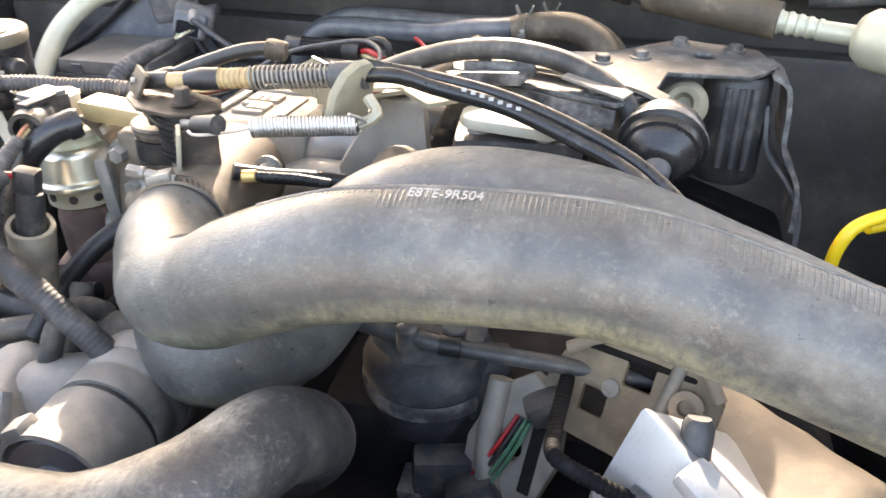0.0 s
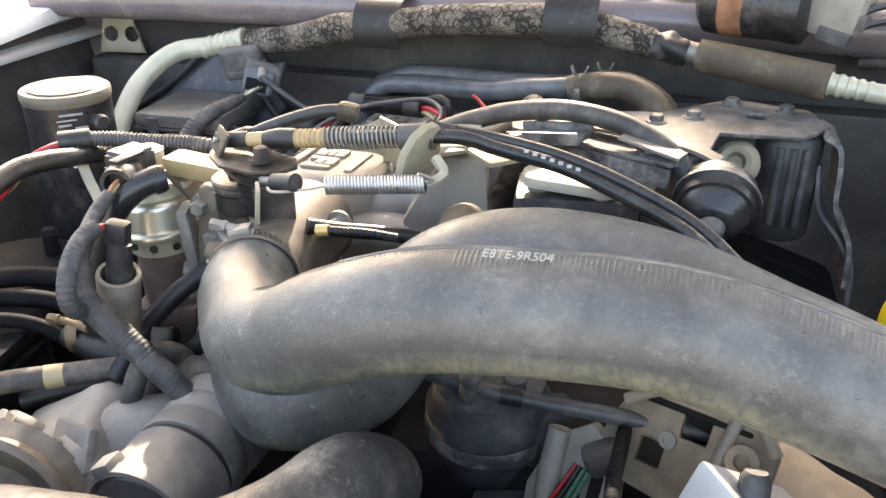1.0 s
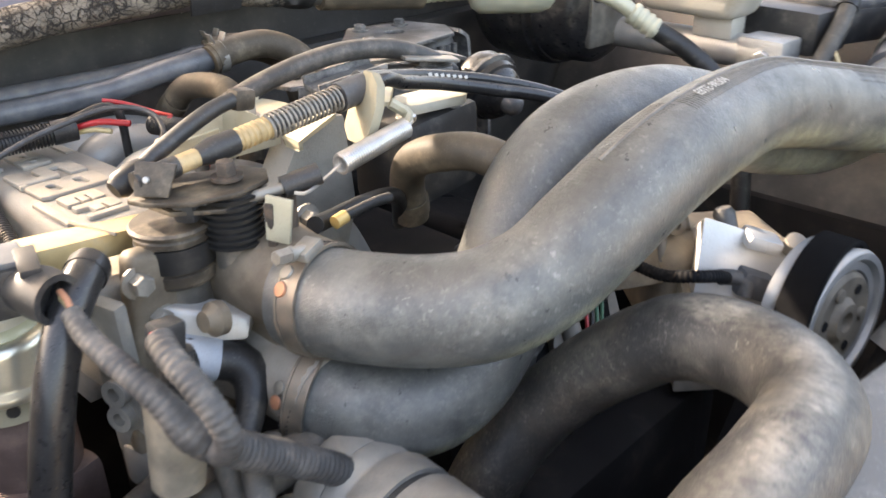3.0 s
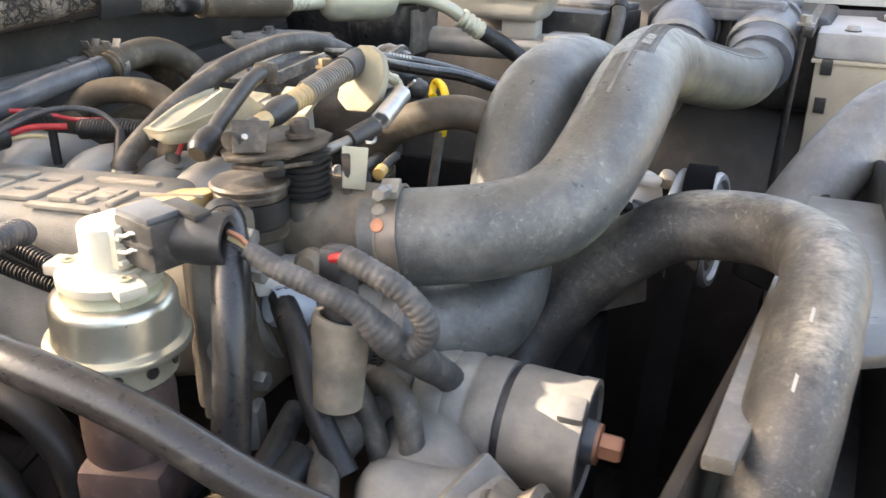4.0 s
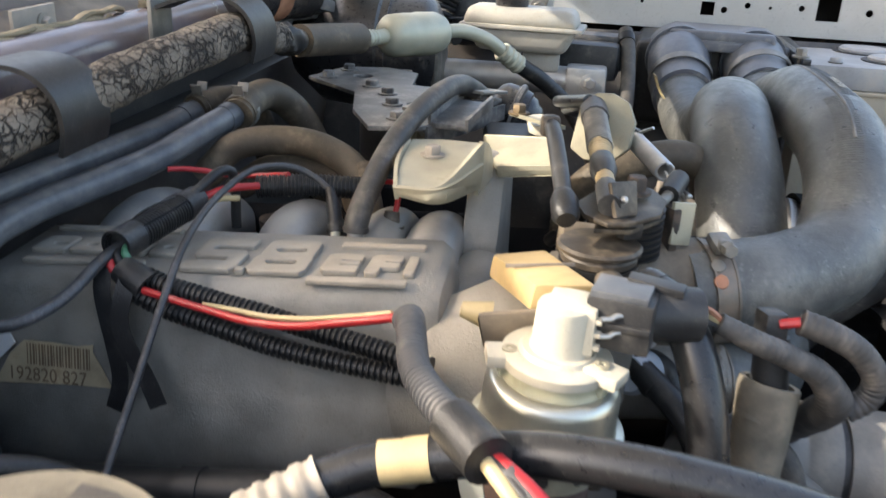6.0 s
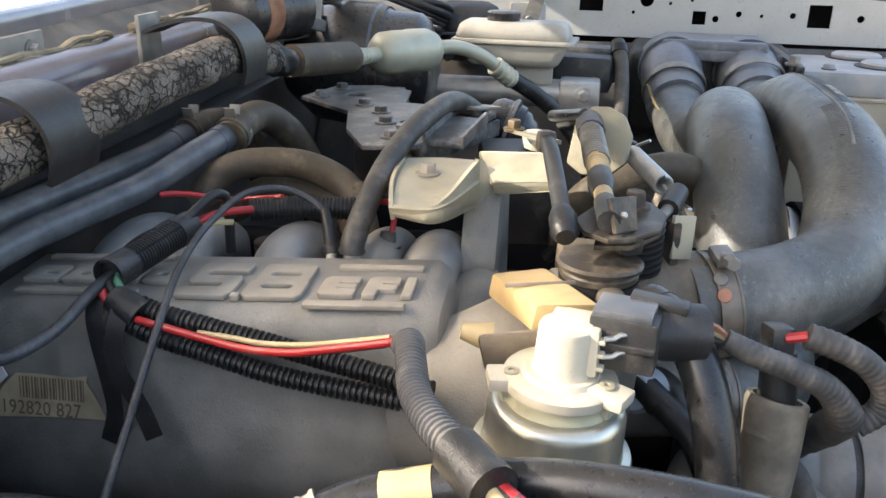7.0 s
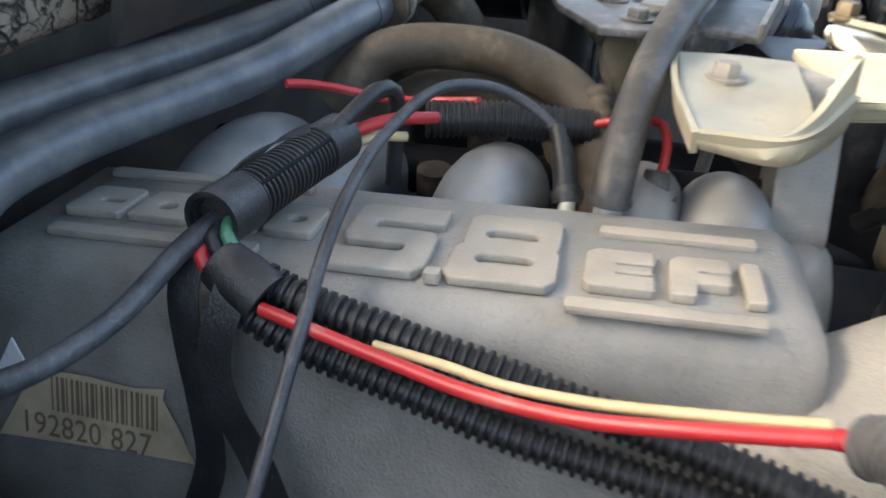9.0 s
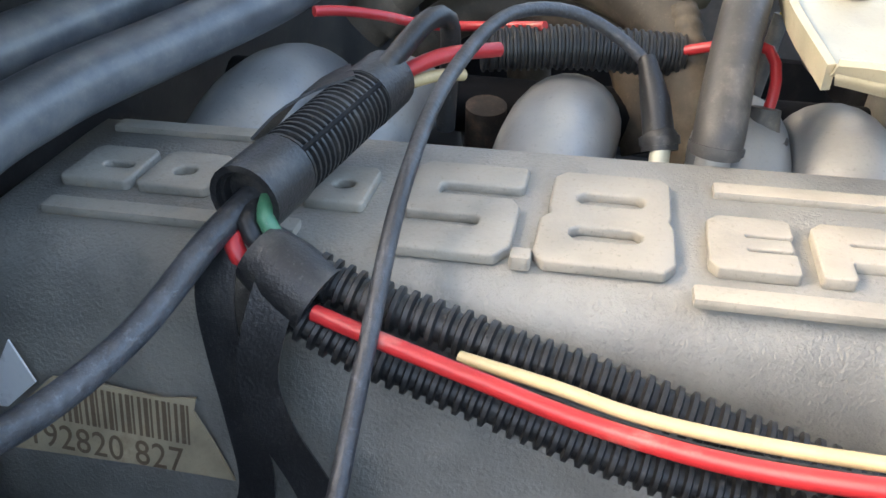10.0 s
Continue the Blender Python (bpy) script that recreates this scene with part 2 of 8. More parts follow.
def rubbed_rubber(name, base, dust, rub, size, amount, rough=0.45, relief=0.35, gloss=0.0, flank=None):
    """Old rubber: mottled grey, tan dust in patches, pale rub marks and thin scratches along the hose."""
    m = bpy.data.materials.new(name)
    m.use_nodes = True
    n, l = m.node_tree.nodes, m.node_tree.links.new
    bs = n["Principled BSDF"]
    tc = n.new("ShaderNodeTexCoord")

    def cloud(scale, lo, hi, stretch=(1, 1, 1), detail=6, rgh=0.65):
        mp = n.new("ShaderNodeMapping")
        mp.inputs["Scale"].default_value = stretch
        l(tc.outputs["Object"], mp.inputs["Vector"])
        t = n.new("ShaderNodeTexNoise")
        t.inputs["Scale"].default_value, t.inputs["Detail"].default_value, t.inputs["Roughness"].default_value = scale, detail, rgh
        l(mp.outputs["Vector"], t.inputs["Vector"])
        r = n.new("ShaderNodeMapRange")
        r.inputs["From Min"].default_value, r.inputs["From Max"].default_value = lo, hi
        l(t.outputs["Fac"], r.inputs["Value"])
        return r.outputs["Result"]

    def times(a, b):
        x = n.new("ShaderNodeMath")
        x.operation = "MULTIPLY"
        for v, i in ((a, 0), (b, 1)):
            if isinstance(v, (int, float)):
                x.inputs[i].default_value = v
            else:
                l(v, x.inputs[i])
        return x.outputs[0]

    def over(fac, a, b):
        x = n.new("ShaderNodeMix")
        x.data_type = "RGBA"
        l(fac, x.inputs[0])
        for v, i in ((a, 6), (b, 7)):
            if isinstance(v, tuple):
                x.inputs[i].default_value = (*v, 1)
            else:
                l(v, x.inputs[i])
        return x.outputs[2]

    col = over(cloud(size, 0.35, 0.65), tuple(c * 0.72 for c in base), tuple(c * 1.2 for c in base))
    patch = times(cloud(size * 0.7, 0.46, 0.68), cloud(size * 6, 0.25, 0.65))
    col = over(times(patch, 0.8 * amount), col, dust)
    speck = times(cloud(size * 9, 0.56, 0.72, detail=4), cloud(size * 0.9, 0.42, 0.62))
    col = over(times(speck, 0.45 * amount), col, rub)
    scratch = times(cloud(9, 0.66, 0.72, (5, 38, 60), 4, 0.6), cloud(size * 1.3, 0.48, 0.62))
    col = over(times(scratch, 0.4 * amount), col, rub)
    mottle = times(cloud(size * 14, 0.50, 0.66, detail=5, rgh=0.75), cloud(size * 1.7, 0.35, 0.65))
    col = over(times(mottle, 0.38 * amount), col, dust)
    # flank: a direction and the colour of a broken band on faces turned there
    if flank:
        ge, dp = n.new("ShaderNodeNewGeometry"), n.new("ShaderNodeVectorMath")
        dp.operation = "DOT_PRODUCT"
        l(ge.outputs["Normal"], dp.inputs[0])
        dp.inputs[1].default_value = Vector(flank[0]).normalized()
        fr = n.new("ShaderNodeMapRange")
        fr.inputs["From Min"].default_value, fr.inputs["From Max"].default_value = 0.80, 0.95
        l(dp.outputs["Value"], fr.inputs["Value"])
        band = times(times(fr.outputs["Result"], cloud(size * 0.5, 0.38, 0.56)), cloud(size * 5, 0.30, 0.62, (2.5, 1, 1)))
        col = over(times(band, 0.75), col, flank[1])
    grime = times(cloud(size * 2.2, 0.54, 0.72), 0.5)
    col = over(grime, col, tuple(c * 0.35 for c in base))
    l(col, bs.inputs["Base Color"])
    rg = n.new("ShaderNodeMapRange")
    rg.inputs["To Min"].default_value, rg.inputs["To Max"].default_value = rough - 0.08, rough + 0.22
    bs.inputs["Coat Weight"].default_value, bs.inputs["Coat Roughness"].default_value = gloss, 0.3
    l(cloud(size * 3, 0.3, 0.7), rg.inputs["Value"])
    l(rg.outputs["Result"], bs.inputs["Roughness"])
    bs.inputs["Specular IOR Level"].default_value = 0.65
    b = n.new("ShaderNodeBump")
    b.inputs["Strength"].default_value, b.inputs["Distance"].default_value = relief, 0.0005
    l(cloud(700, 0.2, 0.8, detail=3), b.inputs["Height"])
    l(b.outputs["Normal"], bs.inputs["Normal"])
    return m


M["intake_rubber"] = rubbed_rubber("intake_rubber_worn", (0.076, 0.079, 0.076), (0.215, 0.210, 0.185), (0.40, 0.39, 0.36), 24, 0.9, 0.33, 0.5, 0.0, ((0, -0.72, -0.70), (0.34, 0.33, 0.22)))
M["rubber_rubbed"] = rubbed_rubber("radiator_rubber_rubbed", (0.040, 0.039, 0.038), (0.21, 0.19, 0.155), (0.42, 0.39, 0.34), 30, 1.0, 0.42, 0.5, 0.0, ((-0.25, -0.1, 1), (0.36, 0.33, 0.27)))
M["rubber_rib"] = mat("rubber_rib", (0.115, 0.110, 0.102), 0.5, 0, 0.3, 0.4, (0.33, 0.29, 0.23), 40, 0.2, 700)
M["plastic_slate"] = mat("plastic_slate", (0.095, 0.105, 0.125), 0.38, 0, 0.2, 0.3, (0.32, 0.29, 0.25), 30, 0.2, 700, 0.5, 0.35)
M["cast_tan"] = mat("cast_tan", (0.24, 0.20, 0.155), 0.65, 0.1, 0.25, 0.4, (0.36, 0.29, 0.2), 30, 0.6, 420)
M["pulley_face"] = mat("pulley_face", (0.185, 0.155, 0.118), 0.65, 0.15, 0.45, 0.45, (0.16, 0.13, 0.085), 45, 0.7, 400)
M["battery_beige"] = mat("battery_beige", (0.42, 0.38, 0.30), 0.6, 0, 0.15, 0.35, (0.40, 0.33, 0.24), 14, 0.3, 500)
M["cam_grease"] = mat("cam_grease", (0.058, 0.047, 0.036), 0.5, 0.3, 0.4, 0.4, (0.22, 0.17, 0.11), 50, 0.5, 500)
M["alu_white"] = mat("alu_white", (0.57, 0.56, 0.545), 0.42, 0.35, 0.10, 0.2, (0.5, 0.46, 0.4), 30, 0.4, 500)
M["shroud_pale"] = mat("shroud_pale", (0.105, 0.098, 0.086), 0.3, 0, 0.15, 0.25, (0.42, 0.40, 0.36), 18, 0.3, 500)
M["alu_runner"] = mat("alu_runner", (0.30, 0.30, 0.29), 0.45, 0.4, 0.2, 0.35, (0.30, 0.27, 0.22), 30, 0.4, 420)
M["cast_grey"] = mat("cast_grey", (0.205, 0.195, 0.178), 0.52, 0.2, 0.28, 0.4, (0.33, 0.29, 0.225), 34, 0.6, 420, 0.5, 0.2)
M["pipe_stained"] = mat("pipe_stained", (0.11, 0.10, 0.087), 0.5, 0.2, 0.4, 0.4, (0.27, 0.21, 0.14), 60, 0.5, 500)
M["steel_dusty"] = mat("steel_dusty", (0.060, 0.060, 0.061), 0.42, 0.15, 0.45, 0.6, (0.30, 0.285, 0.26), 55, 0.4, 600, 0.5, 0.25)
M["tape_grey"] = mat("tape_grey", (0.055, 0.053, 0.052), 0.6, 0, 0.35, 0.4, (0.19, 0.165, 0.14), 60, 0.7, 500)
M["lid_peeled"] = rubbed_rubber("lid_peeled", (0.115, 0.100, 0.072), (0.185, 0.158, 0.11), (0.17, 0.11, 0.06), 26, 1.0, 0.55)
M["lid_bare"] = rubbed_rubber("lid_bare", (0.050, 0.043, 0.036), (0.10, 0.083, 0.062), (0.16, 0.14, 0.11), 40, 0.8, 0.5)
M["black_deep"] = mat("black_deep", (0.009, 0.009, 0.010), 0.7, 0, 0.35, 0.06, (0.05, 0.045, 0.04), 40, 0.3, 700, 0.12, speck=0.0)
M["brass_grubby"] = mat("brass_grubby", (0.15, 0.105, 0.055), 0.55, 0.4, 0.35, 0.35, (0.16, 0.12, 0.08), 80, 0.5, 500)
M["pipe_brown"] = mat("pipe_brown", (0.15, 0.125, 0.092), 0.5, 0.2, 0.35, 0.4, (0.24, 0.19, 0.13), 60, 0.4, 500)
M["tag_clear"] = mat("tag_clear", (0.42, 0.43, 0.38), 0.35, 0, 0.2, 0.3, (0.3, 0.27, 0.2), 80, 0.1, 500)
M["paper_white"] = mat("paper_white", (0.74, 0.73, 0.70), 0.8, 0, 0.08, 0.15, (0.45, 0.38, 0.28), 80, 0.3, 400)
M["black_gloss"] = mat("black_gloss", (0.016, 0.016, 0.016), 0.4, 0, 0.35, 0.15, (0.07, 0.06, 0.05), 40, 0.2, 700, 0.4, speck=0.1)
M["skirt_brown"] = mat("skirt_brown", (0.024, 0.019, 0.015), 0.6, 0, 0.4, 0.2, (0.07, 0.055, 0.04), 20, 0.3, 500, 0.3, speck=0.1)
M["lid_dusty"] = mat("lid_dusty", (0.135, 0.128, 0.118), 0.45, 0, 0.35, 0.55, (0.23, 0.20, 0.155), 45, 0.3, 600, 0.5, 0.3)
M["chalk_dusty"] = mat("chalk_dusty", (0.20, 0.19, 0.175), 0.5, 0, 0.25, 0.4, (0.24, 0.21, 0.17), 60, 0.3, 600)
M["channel_brown"] = mat("channel_brown", (0.135, 0.110, 0.082), 0.6, 0, 0.4, 0.5, (0.27, 0.22, 0.16), 22, 0.5, 400)
M["edge_paint"] = mat("edge_paint", (0.30, 0.30, 0.32), 0.2, 0.55, 0.15, 0.15, (0.3, 0.27, 0.22), 25, 0.1, 600)
M["ferrule_tan"] = mat("ferrule_tan", (0.42, 0.31, 0.16), 0.5, 0.1, 0.3, 0.35, (0.24, 0.19, 0.12), 90, 0.3, 600)
M["dist_grey"] = mat("dist_grey", (0.040, 0.042, 0.046), 0.45, 0, 0.35, 0.4, (0.15, 0.135, 0.11), 45, 0.4, 600)
M["bracket_dusty"] = mat("bracket_dusty", (0.19, 0.182, 0.166), 0.55, 0.2, 0.3, 0.5, (0.34, 0.27, 0.18), 26, 0.6, 420)
M["bracket_brown"] = mat("bracket_brown", (0.165, 0.132, 0.092), 0.65, 0.1, 0.35, 0.5, (0.27, 0.22, 0.15), 30, 0.6, 420)
M["belt_black"] = mat("belt_black", (0.006, 0.006, 0.0065), 0.8, 0, 0.3, 0.0, size=40, bump=0.2, grain=700, spec=0.08, speck=0.0)
M["duct_pale"] = rubbed_rubber("duct_rubber_pale", (0.150, 0.153, 0.156), (0.25, 0.24, 0.21), (0.42, 0.41, 0.38), 24, 0.8, 0.4, 0.5)
M["tube_tan"] = mat("tube_tan", (0.20, 0.175, 0.135), 0.6, 0, 0.4, 0.5, (0.33, 0.27, 0.19), 45, 0.5, 500)
M["clamp_steel"] = mat("clamp_steel", (0.20, 0.175, 0.145), 0.42, 0.6, 0.35, 0.4, (0.21, 0.13, 0.075), 70, 0.4, 600)
M["rubber_worn"] = mat("rubber_worn", (0.036, 0.035, 0.034), 0.5, 0, 0.35, 0.42, (0.17, 0.15, 0.125), 40, 0.35, 800, 0.45, 0.15)
M["mauve_iron"] = mat("mauve_iron", (0.105, 0.070, 0.062), 0.6, 0.2, 0.35, 0.3, (0.20, 0.13, 0.09), 45, 0.5, 500)
M["plastic_clear"] = mat("plastic_clear", (0.44, 0.43, 0.30), 0.22, 0, 0.2, 0.2, (0.35, 0.30, 0.2), 90, 0.1, 800)
M["eyelet_cream"] = mat("eyelet_cream", (0.29, 0.265, 0.19), 0.55, 0, 0.25, 0.45, (0.24, 0.19, 0.12), 50, 0.3, 700, 0.4)
M["throttle_brown"] = mat("throttle_brown", (0.140, 0.114, 0.085), 0.6, 0.2, 0.35, 0.5, (0.20, 0.16, 0.11), 34, 0.7, 420, 0.4)
M["sensor_pale"] = mat("sensor_pale", (0.36, 0.40, 0.45), 0.5, 0, 0.25, 0.35, (0.30, 0.26, 0.2), 60, 0.3, 600)
M["cable_scuffed"] = rubbed_rubber("cable_scuffed", (0.022, 0.023, 0.026), (0.10, 0.105, 0.115), (0.20, 0.215, 0.24), 60, 1.0, 0.42, 0.4)
M["straw_foam"] = mat("straw_foam", (0.27, 0.225, 0.15), 0.85, 0, 0.4, 0.4, (0.14, 0.11, 0.075), 70, 1.0, 500, 0.2, deep=0.0015)
M["battery_top"] = mat("battery_top", (0.33, 0.34, 0.35), 0.5, 0, 0.25, 0.4, (0.42, 0.38, 0.31), 25, 0.4, 500, 0.5, 0.35)

# ---- mesh tools: every shape is built in world metres, then set under its thing ----
ORIGIN = {}


def finish(bm, sharp=0.75):
    bmesh.ops.recalc_face_normals(bm, faces=bm.faces[:])
    for f in bm.faces:
        f.smooth = True
    for e in bm.edges:
        if len(e.link_faces) == 2 and e.calc_face_angle(0) > sharp:
            e.smooth = False


def lumpy(bm, amp=0.0018, scale=45.0, cuts=3):
    """Cuts a clean block finer and pushes its skin in and out, like a sand casting."""
    bmesh.ops.subdivide_edges(bm, edges=[e for e in bm.edges if e.calc_length() > 0.012], cuts=cuts, use_grid_fill=True)
    bm.normal_update()
    moved = [(v, v.co + v.normal * amp * (noise.noise(v.co * scale) + 0.5 * noise.noise(v.co * scale * 2.7))) for v in bm.verts]
    for v, c in moved:
        v.co = c
    return bm


def solid(name, bm, material, origin=(0, 0, 0), sharp=0.75):
    finish(bm, sharp)
    o = Vector(origin)
    bmesh.ops.translate(bm, verts=bm.verts[:], vec=-o)
    me = bpy.data.meshes.new(name)
    bm.to_mesh(me)
    bm.free()
    me.materials.append(M[material])
    ob = new(name, me)
    ob.location = o
    ORIGIN[ob] = o
    return ob


def thing(name, at, label, category, group=""):
    """An empty at the thing's base, for its parts."""
    ob = new(name)
    ob.empty_display_size = 0.02
    ob.location = at
    ORIGIN[ob] = Vector(at)
    return tagged(ob, label, category, group)


def part(name, bm, material, parent, label="", sharp=0.75):
    finish(bm, sharp)
    o = ORIGIN[parent]
    bmesh.ops.translate(bm, verts=bm.verts[:], vec=-o)
    me = bpy.data.meshes.new(name)
    bm.to_mesh(me)
    bm.free()
    me.materials.append(M[material])
    ob = new(name, me)
    ob.parent = parent
    ORIGIN[ob] = o
    return tagged(ob, label)


def structure(name, bm, material, label, category, origin=(0, 0, 0), sharp=0.5):
    return tagged(solid(name, bm, material, origin, sharp), label, category, kind="structure")


def spline(pts, step):
    """Points about step apart along a smooth curve through pts, with the share of the way at each."""
    p = [Vector(q) for q in pts]
    if len(p) == 2:
        p = [p[0], p[0].lerp(p[1], 0.5), p[1]]
    ext = [2 * p[0] - p[1], *p, 2 * p[-1] - p[-2]]
    out, par = [], []
    for i in range(len(p) - 1):
        a, b, c, d = ext[i:i + 4]
        t0, t1 = 0.0, max((b - a).length, 1e-5) ** 0.5
        t2 = t1 + max((c - b).length, 1e-5) ** 0.5
        t3 = t2 + max((d - c).length, 1e-5) ** 0.5
        k = max(2, int(math.ceil((c - b).length / step)))
        for j in range(k):
            t = t1 + (t2 - t1) * j / k
            a1 = a * ((t1 - t) / (t1 - t0)) + b * ((t - t0) / (t1 - t0))
            a2 = b * ((t2 - t) / (t2 - t1)) + c * ((t - t1) / (t2 - t1))
            a3 = c * ((t3 - t) / (t3 - t2)) + d * ((t - t2) / (t3 - t2))
            b1 = a1 * ((t2 - t) / (t2 - t0)) + a2 * ((t - t0) / (t2 - t0))
            b2 = a2 * ((t3 - t) / (t3 - t1)) + a3 * ((t - t1) / (t3 - t1))
            out.append(b1 * ((t2 - t) / (t2 - t1)) + b2 * ((t - t1) / (t2 - t1)))
            par.append(i + j / k)
    out.append(p[-1])
    par.append(len(p) - 1)
    return out, par


def sweep(bm, pts, r, seg=16, step=0.006, rib=None, flat=1.0, wobble=0.0, inner=None, up=None):
    """A tube along a smooth curve. r: one radius or one for each point; rib: (pitch, depth) of a corrugated sheath;
    inner: the bore's radius at open ends; flat: the second half-axis's share, along up where that is given."""
    if rib:
        step = rib[0] / 6
    line, par = spline(pts, step)
    rs = [r] * len(pts) if isinstance(r, (int, float)) else list(r)
    dirs = []
    for i in range(len(line)):
        dirs.append((line[min(i + 1, len(line) - 1)] - line[max(i - 1, 0)]).normalized())
    ref = Vector(up) if up else (Vector((0, 0, 1)) if abs(dirs[0].z) < 0.9 else Vector((1, 0, 0)))
    nrm = (ref - dirs[0] * ref.dot(dirs[0])).normalized()
    rings, run = [], 0.0
    for i, (c, d) in enumerate(zip(line, dirs)):
        if up:
            nrm = (ref - d * ref.dot(d)).normalized()
        else:
            nrm = (nrm - d * nrm.dot(d)).normalized()
        side = d.cross(nrm)
        if i:
            run += (c - line[i - 1]).length
        k = min(int(par[i]), len(rs) - 2) if len(rs) > 2 else 0
        f = par[i] - k if len(rs) > 2 else par[i] / max(1, len(pts) - 1)
        rr = rs[k] + (rs[min(k + 1, len(rs) - 1)] - rs[k]) * f if len(rs) > 1 else rs[0]
        if rib:
            ph = (run / rib[0]) % 1.0
            rr -= rib[1] * (0.0 if 0.15 < ph < 0.65 else 1.0)
        if wobble:
            rr *= 1 + wobble * noise.noise(c * 40)
        ring = []
        for s in range(seg):
            a = 2 * math.pi * s / seg
            q = rr
            if wobble:
                q *= 1 + wobble * noise.noise(c * 90 + Vector((math.cos(a), math.sin(a), 0)) * 1.5)
            ring.append(bm.verts.new(c + nrm * (math.cos(a) * q * flat) + side * (math.sin(a) * q)))
        rings.append(ring)
    for a, b in zip(rings, rings[1:]):
        for s in range(seg):
            bm.faces.new((a[s], a[(s + 1) % seg], b[(s + 1) % seg], b[s]))
    for ring, c, d in ((rings[0], line[0], dirs[0]), (rings[-1], line[-1], -dirs[-1])):
        if inner:
            lip = [bm.verts.new(c + (v.co - c) * (inner / max((v.co - c).length, 1e-6))) for v in ring]
            deep = [bm.verts.new(v.co + d * inner * 1.6) for v in lip]
            for x, y in ((ring, lip), (lip, deep)):
                for s in range(seg):
                    bm.faces.new((x[s], x[(s + 1) % seg], y[(s + 1) % seg], y[s]))
            bm.faces.new(deep)
        else:
            bm.faces.new(ring)
    return bm


def tube(pts, r, **kw):
    return sweep(bmesh.new(), pts, r, **kw)


def frame_of(axis, up=(0, 0, 1)):
    z = Vector(axis).normalized()
    u = Vector(up)
    if abs(z.dot(u.normalized())) > 0.98:
        u = Vector((1, 0, 0))
    x = (u - z * u.dot(z)).normalized()
    return Matrix((x, z.cross(x), z)).transposed()


def lathe(profile, at, axis=(0, 0, 1), seg=28, bm=None):
    """A turned body: (radius, height) pairs along the axis from at."""
    bm = bm or bmesh.new()
    f, o = frame_of(axis), Vector(at)
    rings = []
    for r, h in profile:
        if r < 1e-5:
            rings.append([bm.verts.new(o + f @ Vector((0, 0, h)))])
        else:
            rings.append([bm.verts.new(o + f @ Vector((r * math.cos(2 * math.pi * s / seg), r * math.sin(2 * math.pi * s / seg), h))) for s in range(seg)])
    for a, b in zip(rings, rings[1:]):
        for s in range(seg):
            q = [a[s % len(a)], a[(s + 1) % len(a)], b[(s + 1) % len(b)], b[s % len(b)]]
            q = list(dict.fromkeys(q))
            if len(q) > 2:
                bm.faces.new(q)
    for ring in (rings[0], rings[-1]):
        if len(ring) > 2:
            bm.faces.new(ring)
    return bm


def box(c, size, rot=(0, 0, 0), bevel=0.003, seg=2, bm=None, taper=1.0):
    bm = bm or bmesh.new()
    tmp = bmesh.new()
    bmesh.ops.create_cube(tmp, size=1)
    for v in tmp.verts:
        k = taper if v.co.z > 0 else 1
        v.co = Vector((v.co.x * size[0] * k, v.co.y * size[1] * k, v.co.z * size[2]))
    if bevel:
        bmesh.ops.bevel(tmp, geom=tmp.edges[:], offset=min(bevel, 0.45 * min(size)), segments=seg, affect="EDGES", profile=0.6)
    m = pose(*c, *rot)
    return join(bm, tmp, m)


def join(bm, tmp, m=None):
    vs = {}
    for v in tmp.verts:
        vs[v] = bm.verts.new(m @ v.co if m else v.co)
    for f in tmp.faces:
        bm.faces.new([vs[v] for v in f.verts])
    tmp.free()
    return bm


def plate(outline, thick, m, bevel=0.0, holes=(), bm=None):
    """A flat sheet cut to an outline (x, y in its own plane), thick metres deep. holes: (x, y, radius, corners)."""
    tmp = bmesh.new()
    loops = [[tmp.verts.new((x, y, 0)) for x, y in outline]]
    for hx, hy, hr, k in holes:
        turn = math.pi / 4 if k == 4 else 0
        loops.append([tmp.verts.new((hx + hr * math.cos(2 * math.pi * i / k + turn), hy + hr * math.sin(2 * math.pi * i / k + turn), 0)) for i in range(k)])
    edges = []
    for lp in loops:
        edges += [tmp.edges.new((lp[i], lp[(i + 1) % len(lp)])) for i in range(len(lp))]
    if holes:
        bmesh.ops.triangle_fill(tmp, use_beauty=True, use_dissolve=False, edges=edges)
    else:
        tmp.faces.new(loops[0])
    faces = tmp.faces[:]
    ext = bmesh.ops.extrude_face_region(tmp, geom=faces)
    bmesh.ops.translate(tmp, verts=[g for g in ext["geom"] if isinstance(g, bmesh.types.BMVert)], vec=(0, 0, thick))
    if bevel:
        bmesh.ops.recalc_face_normals(tmp, faces=tmp.faces[:])
        es = [e for e in tmp.edges if len(e.link_faces) == 2 and e.calc_face_angle(0) > 0.6]
        bmesh.ops.bevel(tmp, geom=es, offset=bevel, segments=2, affect="EDGES", profile=0.6)
    return join(bm or bmesh.new(), tmp, m)


def facing(at, axis, up=(0, 0, 1)):
    """A pose whose z runs along axis and whose y is nearest to up."""
    z = Vector(axis).normalized()
    u = Vector(up)
    y = (u - z * u.dot(z)).normalized()
    x = y.cross(z)
    return Matrix.Translation(at) @ Matrix((x, y, z)).transposed().to_4x4()


